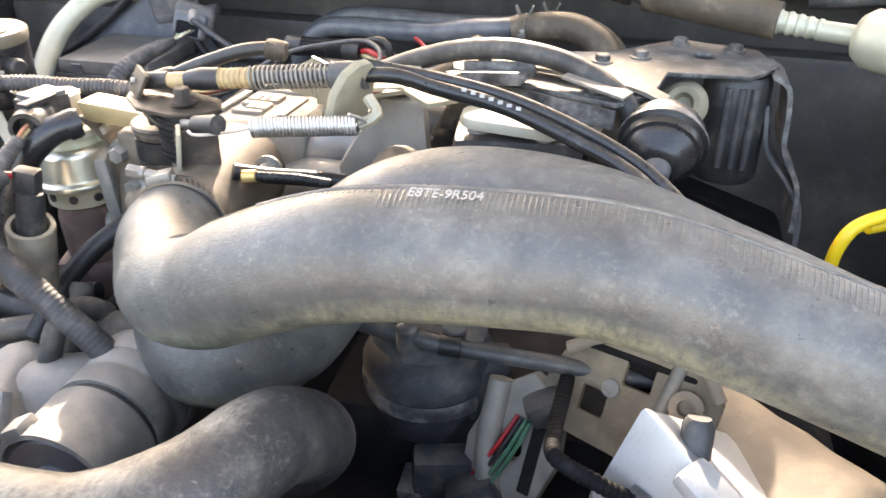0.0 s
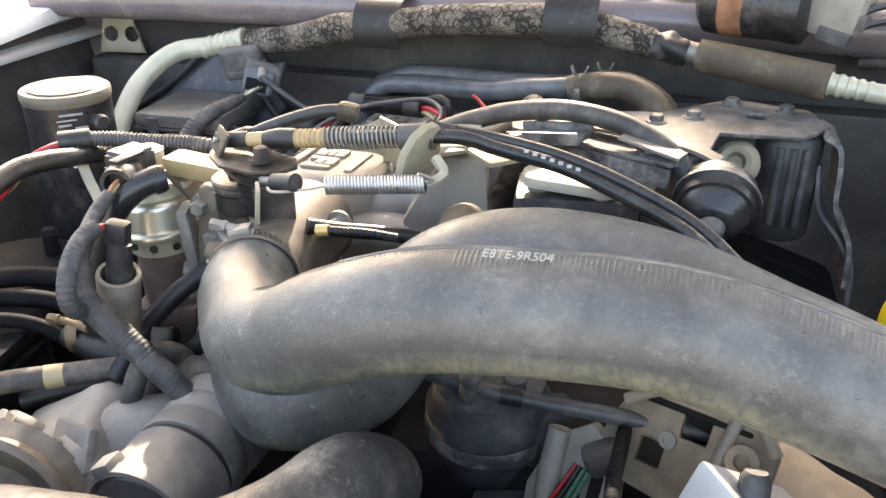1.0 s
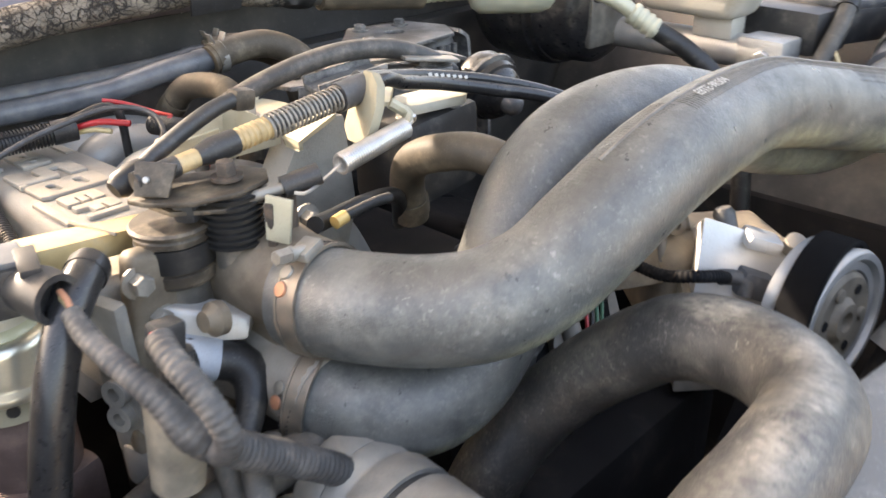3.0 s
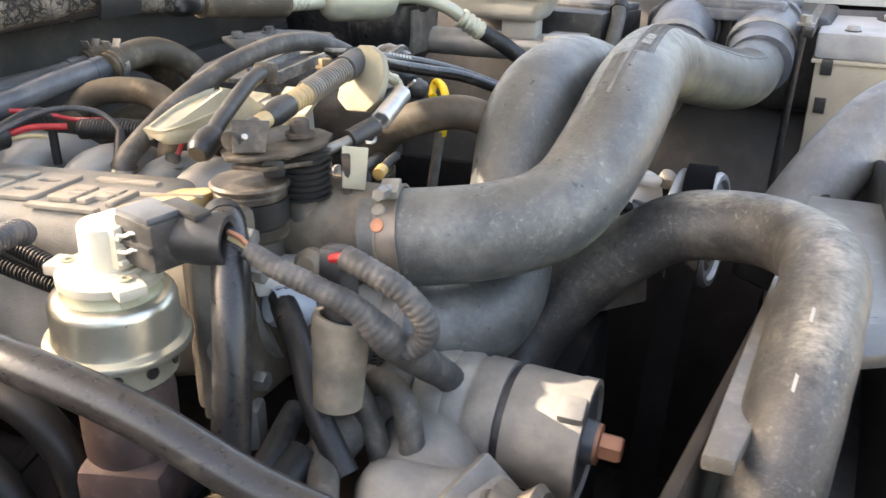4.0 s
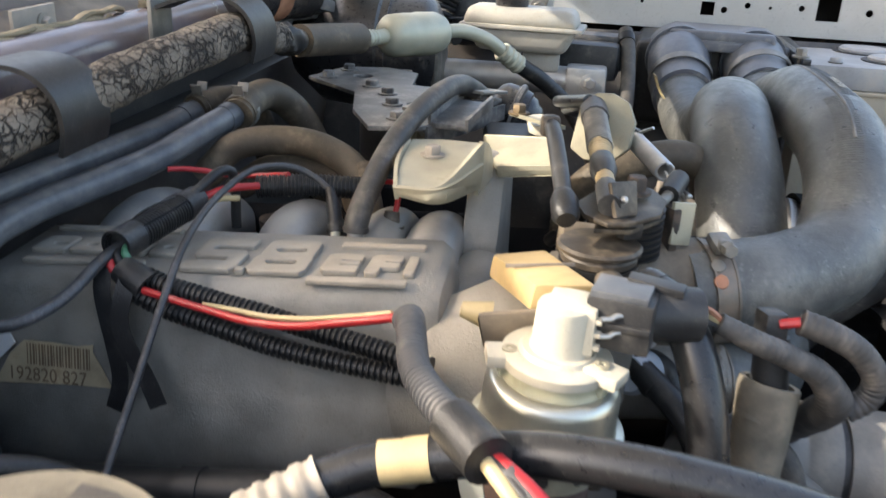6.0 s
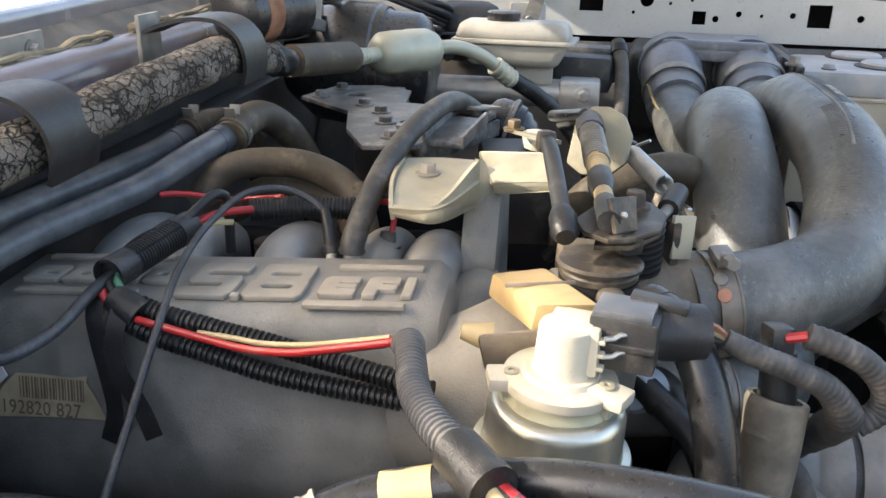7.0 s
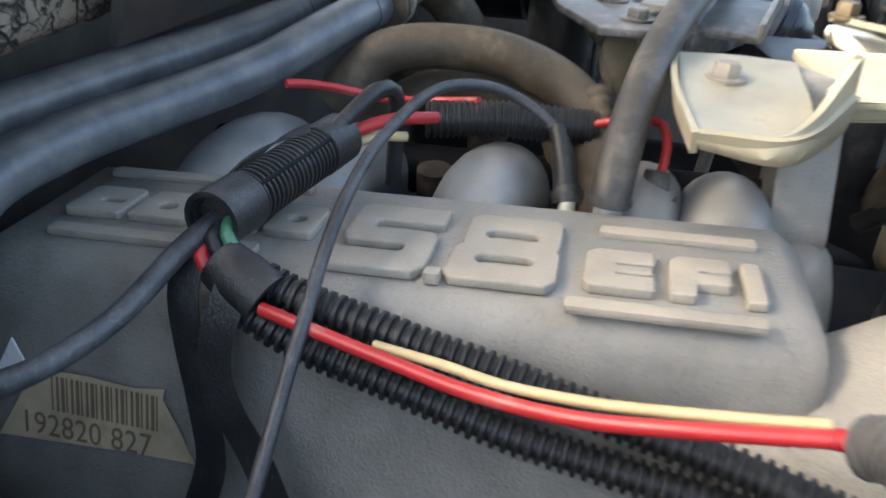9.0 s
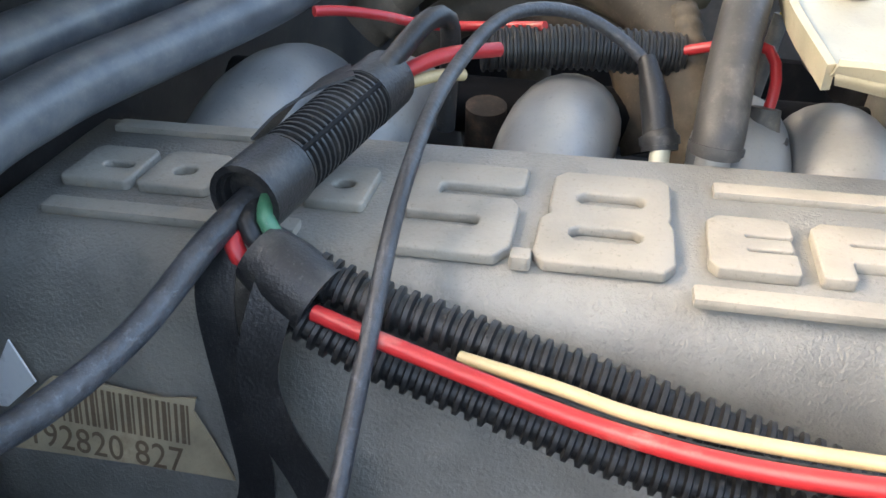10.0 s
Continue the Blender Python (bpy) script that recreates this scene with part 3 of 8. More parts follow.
def bolt(at, axis, r=0.006, h=0.006, washer=True, bm=None):
    bm = lathe([(r * 1.5, 0), (r * 1.5, h * 0.25), (r * 1.02, h * 0.3)] if washer else [(r, 0), (r, h * 0.3)], at, axis, 16, bm)
    f = frame_of(axis)
    o = Vector(at) + f @ Vector((0, 0, h * 0.28))
    tmp = bmesh.new()
    lathe([(r, 0), (r, h * 0.85), (r * 0.85, h)], o, axis, 6, tmp)
    return join(bm, tmp)


def helix(a, b, radius, wire, turns, seg=6, per=12):
    a, b = Vector(a), Vector(b)
    f = frame_of(b - a)
    pts = []
    n = int(turns * per)
    for i in range(n + 1):
        w = 2 * math.pi * i / per
        pts.append(a.lerp(b, i / n) + f @ Vector((radius * math.cos(w), radius * math.sin(w), 0)))
    bm = bmesh.new()
    rings = []
    for i, c in enumerate(pts):
        d = (pts[min(i + 1, n)] - pts[max(i - 1, 0)]).normalized()
        out = (c - a.lerp(b, i / n)).normalized()
        side = d.cross(out)
        rings.append([bm.verts.new(c + out * (wire * math.cos(2 * math.pi * s / seg)) + side * (wire * math.sin(2 * math.pi * s / seg))) for s in range(seg)])
    for p, q in zip(rings, rings[1:]):
        for s in range(seg):
            bm.faces.new((p[s], p[(s + 1) % seg], q[(s + 1) % seg], q[s]))
    bm.faces.new(rings[0])
    bm.faces.new(rings[-1])
    return bm


def strip(pts, width, thick, axis=(1, 0, 0), step=0.005):
    """A flat band bent along a curve; its width lies along axis."""
    line, _ = spline(pts, step)
    ax = Vector(axis).normalized()
    bm = bmesh.new()
    rows = []
    for i, c in enumerate(line):
        d = (line[min(i + 1, len(line) - 1)] - line[max(i - 1, 0)]).normalized()
        w = (ax - d * ax.dot(d)).normalized()
        n = d.cross(w)
        rows.append([bm.verts.new(c + w * (sx * width / 2) + n * (sn * thick / 2)) for sx, sn in ((-1, -1), (1, -1), (1, 1), (-1, 1))])
    for a, b in zip(rows, rows[1:]):
        for s in range(4):
            bm.faces.new((a[s], a[(s + 1) % 4], b[(s + 1) % 4], b[s]))
    bm.faces.new(rows[0])
    bm.faces.new(rows[-1])
    return bm


def lettering(name, words, height, depth, m, material, parent, spacing=1.0, xscale=1.0, shear=0.0, bevel=0.0):
    """Raised words in the built-in font, turned to mesh, in the plane of m."""
    cu = bpy.data.curves.new(name, "FONT")
    cu.body, cu.size, cu.extrude, cu.space_character, cu.shear = words, height, depth / 2, spacing, shear
    cu.bevel_depth = bevel
    tmp = bpy.data.objects.new(name, cu)
    me = bpy.data.meshes.new_from_object(tmp)
    bpy.data.objects.remove(tmp)
    bpy.data.curves.remove(cu)
    me.name = name
    me.materials.clear()
    me.materials.append(M[material])
    o = ORIGIN[parent]
    me.transform(Matrix.Translation(-o) @ m @ Matrix.Diagonal((xscale, 1, 1, 1)))
    ob = new(name, me)
    ob.parent = parent
    ORIGIN[ob] = o
    return ob


def ring_body(bm, c, axis, r0, r1, width, seg=32):
    f, o = frame_of(axis), Vector(c)
    loops = []
    for r, h in ((r0, -width / 2), (r1, -width / 2), (r1, width / 2), (r0, width / 2)):
        loops.append([bm.verts.new(o + f @ Vector((r * math.cos(2 * math.pi * s / seg), r * math.sin(2 * math.pi * s / seg), h))) for s in range(seg)])
    for a, b in zip(loops, loops[1:] + loops[:1]):
        for s in range(seg):
            bm.faces.new((a[s], a[(s + 1) % seg], b[(s + 1) % seg], b[s]))
    return bm


def wedge(face, away):
    """A block from one four-cornered face, carried back along away, with rounded edges."""
    tmp = bmesh.new()
    f = [tmp.verts.new(v) for v in face]
    b = [tmp.verts.new(Vector(v) + Vector(away)) for v in face]
    tmp.faces.new(f)
    tmp.faces.new(b)
    for i in range(4):
        tmp.faces.new((f[i], f[(i + 1) % 4], b[(i + 1) % 4], b[i]))
    bmesh.ops.recalc_face_normals(tmp, faces=tmp.faces[:])
    bmesh.ops.bevel(tmp, geom=tmp.edges[:], offset=0.003, segments=2, affect="EDGES", profile=0.6)
    return tmp


def worm_clamp(at, axis, r, screw_dir, screw_axis, label, rivet_dir=None, width=0.013):
    """A worm-drive hose clamp: slotted band, screw housing and hex screw."""
    at, axis = Vector(at), Vector(axis).normalized()
    th = thing("hose_clamp", at, label, "hose clamp", "worm-drive hose clamps")
    part("band", ring_body(bmesh.new(), at, axis, r, r + 0.0012, width), "clamp_steel", th)
    for k in (-1, 1):
        part("band_edge", ring_body(bmesh.new(), at + axis * (k * (width / 2 - 0.0008)), axis, r + 0.0008, r + 0.0019, 0.0014), "clamp_steel", th)
    s = Vector(screw_dir).normalized()
    base = at + s * (r + 0.004)
    sa = Vector(screw_axis).normalized()
    bm = plate([(-0.008, -0.006), (0.008, -0.006), (0.008, 0.006), (-0.008, 0.006)], 0.006, facing(at + s * (r + 0.0012), s, axis), 0.0015)
    housing = part("screw_housing", bm, "steel_dull", th)
    part("screw", bolt(base + sa * 0.010, sa, 0.0045, 0.009, False), "steel_dull", housing)
    part("thread", lathe([(0.0034, 0), (0.0034, 0.02)], base - sa * 0.01, sa, 12), "steel_dull", housing)
    f = frame_of(axis)
    tang = axis.cross(s)
    for i in range(1, 15):
        a = i * 0.11 + 0.27
        d = s * math.cos(a) + tang * math.sin(a)
        part("band_slot", plate([(-0.0006, -0.004), (0.0006, -0.004), (0.0006, 0.004), (-0.0006, 0.004)], 0.0005, facing(at + d * (r + 0.0010), d, axis) @ pose(0, 0, 0, 0, 0, 25)), "plastic_black", th)
    if rivet_dir:
        d = Vector(rivet_dir).normalized()
        for k, mm in ((0.0, "copper"), (0.30, "steel_dull")):
            d2 = (d * math.cos(k) + axis.cross(d) * math.sin(k)).normalized()
            part("rivet", lathe([(0.0045, 0), (0.004, 0.0012), (0.0, 0.0018)], at + d2 * (r + 0.001), d2, 14), mm, th)
    return th

# ---- the setting ----
bm = bmesh.new()
bmesh.ops.create_grid(bm, x_segments=80, y_segments=80, size=800)
for v in bm.verts:
    v.co.z = 0.04 * noise.noise(v.co * 0.05) - 0.02
structure("ground", bm, "ground", "pale sandy dirt under and round the truck", "ground")

# firewall: upper recess, ledge and lower panel
structure("wall_firewall", box((0, 0.955, 1.02), (1.62, 0.03, 0.42), bevel=0.004), "firewall", "dark dusty steel firewall behind the engine", "firewall")
structure("firewall_ledge", box((0.02, 0.922, 0.985), (1.58, 0.035, 0.30), bevel=0.008), "firewall", "lower step of the dark firewall", "firewall")
structure("wall_firewall_low", box((0, 0.945, 0.55), (1.62, 0.03, 0.56), bevel=0.004), "mat_dark", "black lower firewall", "firewall")

# cowl: painted rail, seal channel, edge and top panel
structure("cowl_rail", tube([(-0.80, 0.868, 1.217), (-0.3, 0.872, 1.223), (0.2, 0.876, 1.226), (0.46, 0.876, 1.228)], 0.021, seg=20, step=0.05, flat=1.15), "paint_lilac", "lilac-grey painted cowl rail", "cowl")
chan = bmesh.new()
box((-0.16, 0.8955, 1.2465), (1.30, 0.042, 0.004), (36, -1.2, 0), 0.0015, bm=chan)
box((-0.16, 0.880, 1.2345), (1.30, 0.010, 0.005), (0, -1.2, 0), 0.002, bm=chan)
structure("cowl_channel", chan, "channel_brown", "dusty brown steel channel along the cowl", "cowl")
rs = random.Random(11)
for x0, x1 in ((-0.56, -0.36), (-0.33, -0.10), (-0.08, 0.16)):
    bm = bmesh.new()
    for k in range(5):
        a, b = x0 + rs.uniform(0, 0.03), x1 - rs.uniform(0, 0.04)
        pts = []
        for i in range(13):
            x = a + (b - a) * i / 12
            pts.append((x, 0.8725 + 0.0022 * (k % 3) + 0.002 * math.sin(i * 1.9 + k), 1.2445 + 0.0030 * (k // 2) + 0.021 * (x + 0.16) + rs.uniform(-0.0016, 0.0016)))
        sweep(bm, pts, rs.uniform(0.0022, 0.0040), seg=7, step=0.010, wobble=0.3, flat=0.7)
    structure("weatherstrip", bm, "straw_foam", "perished straw-coloured weatherstrip on the cowl", "weatherstrip")
edge = bmesh.new()
box((-0.16, 0.917, 1.263), (1.34, 0.018, 0.022), (0, -1.6, 0), 0.0088, 4, bm=edge)
structure("cowl_edge", edge, "edge_paint", "rolled painted edge of the cowl", "cowl")
top = bmesh.new()
box((-0.1, 1.165, 1.290), (1.50, 0.49, 0.012), (5.5, -1.6, 0), 0.003, bm=top)
structure("cowl_panel", top, "paint_white", "white painted cowl top panel in full sun", "cowl")
structure("windshield", box((-0.1, 1.72, 1.62), (1.5, 0.008, 0.86), (-52, 0, 0), 0.002), "glass_dark", "raked windshield glass", "windshield")
# driver's side inner fender, with its punched holes
def fender_top(y):
    return 1.252 + 0.062 * (y - 0.15)

FEND = facing((0.745, 0, 0), (-1, 0, 0), (0, 0, 1))  # own x runs to +y
outline = [(-0.30, 1.165), (0.90, 1.175), (0.90, fender_top(0.90)), (-0.30, fender_top(-0.30))]
holes = [(0.459, 1.232, 0.028, 4), (0.367, 1.233, 0.0115, 20), (0.279, 1.206, 0.0155, 4), (0.252, 1.205, 0.0055, 12), (0.328, 1.228, 0.003, 10), (0.293, 1.234, 0.003, 10), (0.388, 1.212, 0.003, 10),
         (0.215, 1.214, 0.005, 12), (0.178, 1.212, 0.003, 10), (0.128, 1.214, 0.005, 12), (0.085, 1.214, 0.026, 4), (0.02, 1.212, 0.006, 12)]
outline = [(-x, y) for x, y in outline]
holes = [(-x, y, r, k) for x, y, r, k in holes]
structure("wall_fender", plate(outline, 0.003, facing((0.745, 0, 0), (-1, 0, 0)), holes=holes), "paint_silver", "silver inner fender panel with punched holes", "fender")
# black sheet gives the punched holes their shade by colour
structure("wall_fender_back", box((0.80, 0.30, 1.15), (0.006, 1.2, 0.22), bevel=0), "mat_dark", "black sheet for the shade behind the inner fender", "fender")
fl = bmesh.new()
sl = math.degrees(math.atan(0.062))
box((0.775, 0.30, fender_top(0.30) + 0.004), (0.066, 1.20, 0.005), (sl, 0, 0), 0.002, bm=fl)
box((0.823, 0.30, fender_top(0.30) + 0.020), (0.045, 1.20, 0.006), (sl, -38, 0), 0.002, bm=fl)
box((0.862, 0.30, fender_top(0.30) + 0.030), (0.045, 1.20, 0.006), (sl, 14, 0), 0.002, bm=fl)
box((0.90, 0.30, fender_top(0.30) - 0.02), (0.10, 1.20, 0.006), (sl, 62, 0), 0.002, bm=fl)
structure("fender_flange", fl, "paint_silver", "silver painted fender top flange in the sun", "fender")
structure("apron_ledge", box((0.715, 0.30, 1.155), (0.075, 1.2, 0.012), (0, 10, 0), 0.004), "firewall", "dark dusty ledge along the inner fender", "fender")
structure("wall_apron", box((0.60, 0.30, 1.02), (0.03, 1.2, 0.34), (0, 32, 0), 0.01), "firewall", "dark dusty fender apron", "fender")
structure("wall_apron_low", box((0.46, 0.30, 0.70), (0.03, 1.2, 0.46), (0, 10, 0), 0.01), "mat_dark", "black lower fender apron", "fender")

# passenger's side apron, front support and floor of the bay
structure("wall_apron_far", box((-0.78, 0.40, 0.90), (0.03, 1.15, 0.56), (0, -6, 0), 0.008), "firewall", "dark dusty passenger-side fender apron", "fender")
structure("fender_flange_far", box((-0.90, 0.35, 1.17), (0.26, 1.25, 0.010), (0, 4, 0), 0.004), "paint_silver", "silver passenger-side fender top", "fender")
structure("radiator_support", box((0, -0.10, 0.98), (1.50, 0.05, 0.10), bevel=0.008), "paint_black", "black steel radiator support", "radiator support")
structure("wall_radiator", box((0, -0.02, 0.70), (0.75, 0.05, 0.46), bevel=0.005), "mat_dark", "dark radiator core behind the grille", "radiator")

# the raised hood over the bay: skin, inner panel and stiffening ribs
HOOD = pose(0, 0.90, 1.436, 131, 0, 0)
hd = bmesh.new()
box((0, 0.60, 0.0), (1.46, 1.20, 0.012), bevel=0.004, bm=hd)
for x in (-0.62, -0.2, 0.2, 0.62):
    box((x, 0.60, 0.02), (0.09, 1.10, 0.03), bevel=0.01, bm=hd)
for y in (0.06, 1.14):
    box((0, y, 0.018), (1.40, 0.10, 0.028), bevel=0.01, bm=hd)
for v in hd.verts:
    v.co = HOOD @ v.co
structure("hood", hd, "paint_white", "raised white hood shading the engine bay", "hood")

# plain closing panels of the truck's front and underside, all outside the view
structure("underbody", box((0, 0.40, 0.42), (1.70, 1.25, 0.02), bevel=0.005), "black_deep", "dark frame and splash shield under the engine", "underbody")
structure("wall_grille", box((0, -0.16, 0.72), (1.70, 0.03, 0.56), bevel=0.005), "paint_black", "dark grille panel at the truck's front", "grille")
structure("wall_outer_fender", box((0.945, 0.40, 0.82), (0.012, 1.25, 0.80), bevel=0.004), "paint_silver", "silver outer skin of the driver-side fender", "fender")
structure("wall_outer_fender_far", box((-1.02, 0.40, 0.80), (0.012, 1.25, 0.74), bevel=0.004), "paint_silver", "silver outer skin of the passenger-side fender", "fender")
# unseen cab block, width and height set to keep sun off the bay
structure("cab_roof", box((0, 2.62, 1.655), (1.86, 1.30, 0.81), bevel=0.06, seg=3, taper=0.92), "paint_silver", "silver cab roof and pillars behind the windshield", "cab")
structure("wall_cab", box((0, 2.2, 0.85), (1.75, 2.4, 0.80), bevel=0.03), "paint_silver", "silver cab body behind the firewall", "cab")

# ---- engine body ----
blk = thing("engine_block", (-0.07, 0.62, 0.45), "grimy dark cast-iron engine block", "engine block")
part("block", box((-0.07, 0.62, 0.72), (0.34, 0.56, 0.42), bevel=0.03), "mat_dark", blk)
part("timing_cover", box((-0.07, 0.375, 0.78), (0.24, 0.09, 0.34), bevel=0.02), "mat_dark", blk, "grimy dark timing cover")
part("lower_intake", box((-0.08, 0.66, 0.965), (0.20, 0.50, 0.09), bevel=0.02), "mat_dark", blk, "grimy dark lower intake manifold")


def valve_cover(name, cx, tilt, label):
    vc = thing(name, (cx, 0.70, 0.93), label, "valve cover")
    part("cover", box((cx, 0.70, 0.935), (0.135, 0.52, 0.085), (0, tilt, 0), 0.022, 4), "black_deep", vc)
    part("flange", box((cx, 0.70, 0.888), (0.165, 0.55, 0.012), (0, tilt, 0), 0.004), "black_deep", vc)
    for y in (0.50, 0.62, 0.74, 0.86):
        part("rib", box((cx, y, 0.978), (0.11, 0.012, 0.008), (0, tilt, 0), 0.003), "black_deep", vc)
    return vc


valve_cover("valve_cover", -0.435, -18, "black painted valve cover beside the plenum")
valve_cover("valve_cover", 0.11, 18, "black painted valve cover under the hoses")

# plenum with raised words
def plenum_z(y):
    return 1.1315 - 0.053 * (y - 0.66)


plen = thing("intake_plenum", (-0.31, 0.72, 1.0), "grey cast-aluminium intake plenum with raised lettering", "intake plenum")
tmp = bmesh.new()
prof = [(-0.256, 0.0), (-0.322, -0.001), (-0.331, -0.004), (-0.3365, -0.011), (-0.3395, -0.024), (-0.3455, -0.060), (-0.3475, -0.068), (-0.3490, -0.072), (-0.3545, -0.115), (-0.350, -0.125), (-0.262, -0.125), (-0.250, -0.110), (-0.246, -0.016), (-0.249, -0.005)]
ys = [0.578, 0.582, 0.590, 0.72, 0.86, 0.868, 0.872]
ins = [0.014, 0.005, 0.0, 0.0, 0.0, 0.005, 0.014]
rings = []
for y, k in zip(ys, ins):
    ring = []
    for x, dz in prof:
        cx, cz = -0.300, -0.062
        f = 1 - k / 0.06
        ring.append(tmp.verts.new((cx + (x - cx) * f, y, plenum_z(y) + cz + (dz - cz) * f)))
    rings.append(ring)
for a, b in zip(rings, rings[1:]):
    for i in range(len(a)):
        tmp.faces.new((a[i], a[(i + 1) % len(a)], b[(i + 1) % len(b)], b[i]))
tmp.faces.new(rings[0])
tmp.faces.new(rings[-1])
part("body", tmp, "alu_cast", plen, "", 0.6)
SLOPE = math.degrees(math.atan(0.053))


def on_plenum(x, y, up=0.0):
    """A pose on the plenum's top: own x along the words (towards the front), own y away from the near edge."""
    return Matrix.Translation((x, y, plenum_z(y) + up)) @ pose(0, 0, 0, 0, 0, -90) @ pose(0, 0, 0, 0, -SLOPE, 0)


def bar_on_plenum(y0, y1, x, w=0.007, name="raised_bar"):
    ym = (y0 + y1) / 2
    L = abs(y1 - y0) / 2
    part(name, plate([(-L, -w / 2), (L, -w / 2), (L, w / 2), (-L, w / 2)], 0.0032, on_plenum(x, ym, -0.001), 0.0012), "alu_letter", plen)


bar_on_plenum(0.852, 0.765, -0.262)
bar_on_plenum(0.843, 0.765, -0.318)
bar_on_plenum(0.652, 0.598, -0.274)
bar_on_plenum(0.660, 0.601, -0.3305)


def cast_letter(name, outline, y, x, w, h, slots=(), soft=0.0009):
    """A raised letter cast as one piece from its outline, in shares of width and height; slots: (x0, y0, x1, y1) cut through."""
    tmp = bmesh.new()
    loops = [[(a * w, b * h) for a, b in outline]]
    for a, b, c, d in slots:
        a, b, c, d = a * w, b * h, c * w, d * h
        k = 0.3 * (d - b)
        loops.append([(a + k, b), (c - k, b), (c, b + k), (c, d - k), (c - k, d), (a + k, d), (a, d - k), (a, b + k)])
    edges = []
    for lp in loops:
        vs = [tmp.verts.new((px_, py_, 0)) for px_, py_ in lp]
        edges += [tmp.edges.new((vs[i], vs[(i + 1) % len(vs)])) for i in range(len(vs))]
    bmesh.ops.triangle_fill(tmp, use_beauty=True, use_dissolve=False, edges=edges)
    ext = bmesh.ops.extrude_face_region(tmp, geom=tmp.faces[:])
    bmesh.ops.translate(tmp, verts=[g for g in ext["geom"] if isinstance(g, bmesh.types.BMVert)], vec=(0, 0, 0.0037))
    bmesh.ops.recalc_face_normals(tmp, faces=tmp.faces[:])
    es = [q for q in tmp.edges if len(q.link_faces) == 2 and q.calc_face_angle(0) > 0.6]
    bmesh.ops.bevel(tmp, geom=es, offset=soft, segments=3, affect="EDGES", profile=0.5)
    part(name, join(bmesh.new(), tmp, on_plenum(x, y, -0.001)), "alu_letter", plen)


# the maker's mark as plain raised blocks
MARK = [(0.06, 0), (0.94, 0), (1, 0.06), (1, 0.90), (0.90, 1), (0.14, 1), (0.03, 0.88), (0, 0.06)]
for y, x, w, h, hole in ((0.848, -0.3045, 0.0235, 0.0235, (0.42, 0.38, 0.84, 0.54)), (0.8225, -0.3045, 0.0235, 0.0235, (0.36, 0.32, 0.66, 0.58)), (0.795, -0.3045, 0.0235, 0.0235, (0.36, 0.36, 0.70, 0.60)), (0.7695, -0.3045, 0.0190, 0.0235, (0.36, 0.36, 0.70, 0.60))):
    cast_letter("raised_block", MARK, y, x, w, h, (hole,))
FIVE = [(0.04, 0), (0.90, 0), (1, 0.10), (1, 0.52), (0.92, 0.61), (0.30, 0.61), (0.28, 0.64), (0.28, 0.72), (0.31, 0.745), (0.97, 0.745), (1, 0.77), (1, 0.98), (0.97, 1), (0.10, 1), (0.02, 0.93), (0.02, 0.48), (0.08, 0.39), (0.66, 0.39), (0.70, 0.36), (0.70, 0.30), (0.66, 0.27), (0.04, 0.27), (0, 0.24), (0, 0.03)]
EIGHT = [(0.08, 0), (0.92, 0), (1, 0.08), (1, 0.43), (0.96, 0.50), (0.98, 0.56), (0.98, 0.92), (0.91, 1), (0.14, 1), (0.05, 0.92), (0.05, 0.57), (0.07, 0.50), (0, 0.43), (0, 0.08)]
LET_E = [(0.10, 0), (0.97, 0), (1, 0.03), (1, 0.32), (0.97, 0.345), (0.46, 0.345), (0.44, 0.37), (0.46, 0.40), (0.95, 0.40), (0.97, 0.43), (0.97, 0.57), (0.94, 0.60), (0.46, 0.60), (0.44, 0.63), (0.46, 0.655), (0.97, 0.655), (1, 0.68), (1, 0.93), (0.93, 1), (0.16, 1), (0.02, 0.88), (0, 0.12)]
LET_F = [(0.03, 0), (0.38, 0), (0.42, 0.04), (0.42, 0.28), (0.45, 0.32), (0.92, 0.32), (0.96, 0.36), (0.96, 0.57), (0.92, 0.60), (0.49, 0.60), (0.46, 0.63), (0.49, 0.66), (0.97, 0.66), (1, 0.69), (1, 0.93), (0.93, 1), (0.16, 1), (0.02, 0.88), (0, 0.03)]
cast_letter("figure_five", FIVE, 0.7405, -0.3245, 0.0345, 0.0515)
part("decimal_point", plate([(0.0006, 0), (0.0049, 0), (0.0055, 0.0006), (0.0055, 0.0049), (0.0049, 0.0055), (0.0006, 0.0055), (0, 0.0049), (0, 0.0006)], 0.0042, on_plenum(-0.3255, 0.7055, -0.001), 0.001), "alu_letter", plen)
cast_letter("figure_eight", EIGHT, 0.700, -0.3245, 0.0365, 0.0515, ((0.24, 0.235, 0.76, 0.375), (0.26, 0.615, 0.78, 0.755)))
cast_letter("letter_e", LET_E, 0.6555, -0.3195, 0.0225, 0.0275, (), 0.0006)
cast_letter("letter_f", LET_F, 0.6285, -0.3195, 0.020, 0.0275, (), 0.0006)
cast_letter("letter_i", [(0.1, 0), (0.9, 0), (1, 0.04), (1, 0.96), (0.9, 1), (0.1, 1), (0, 0.96), (0, 0.04)], 0.6055, -0.3195, 0.0065, 0.0275, (), 0.0010)
# neck from the plenum to the throttle body
neck = tube([(-0.312, 0.60, 1.066), (-0.316, 0.565, 1.072), (-0.310, 0.53, 1.085), (-0.296, 0.505, 1.092)], [0.044, 0.046, 0.048, 0.050], seg=24, flat=1.1)
part("neck", neck, "alu_cast", plen)
part("neck_flange", box((-0.308, 0.512, 1.082), (0.108, 0.014, 0.108), (0, 0, 4), 0.012, 3), "alu_cast", plen)
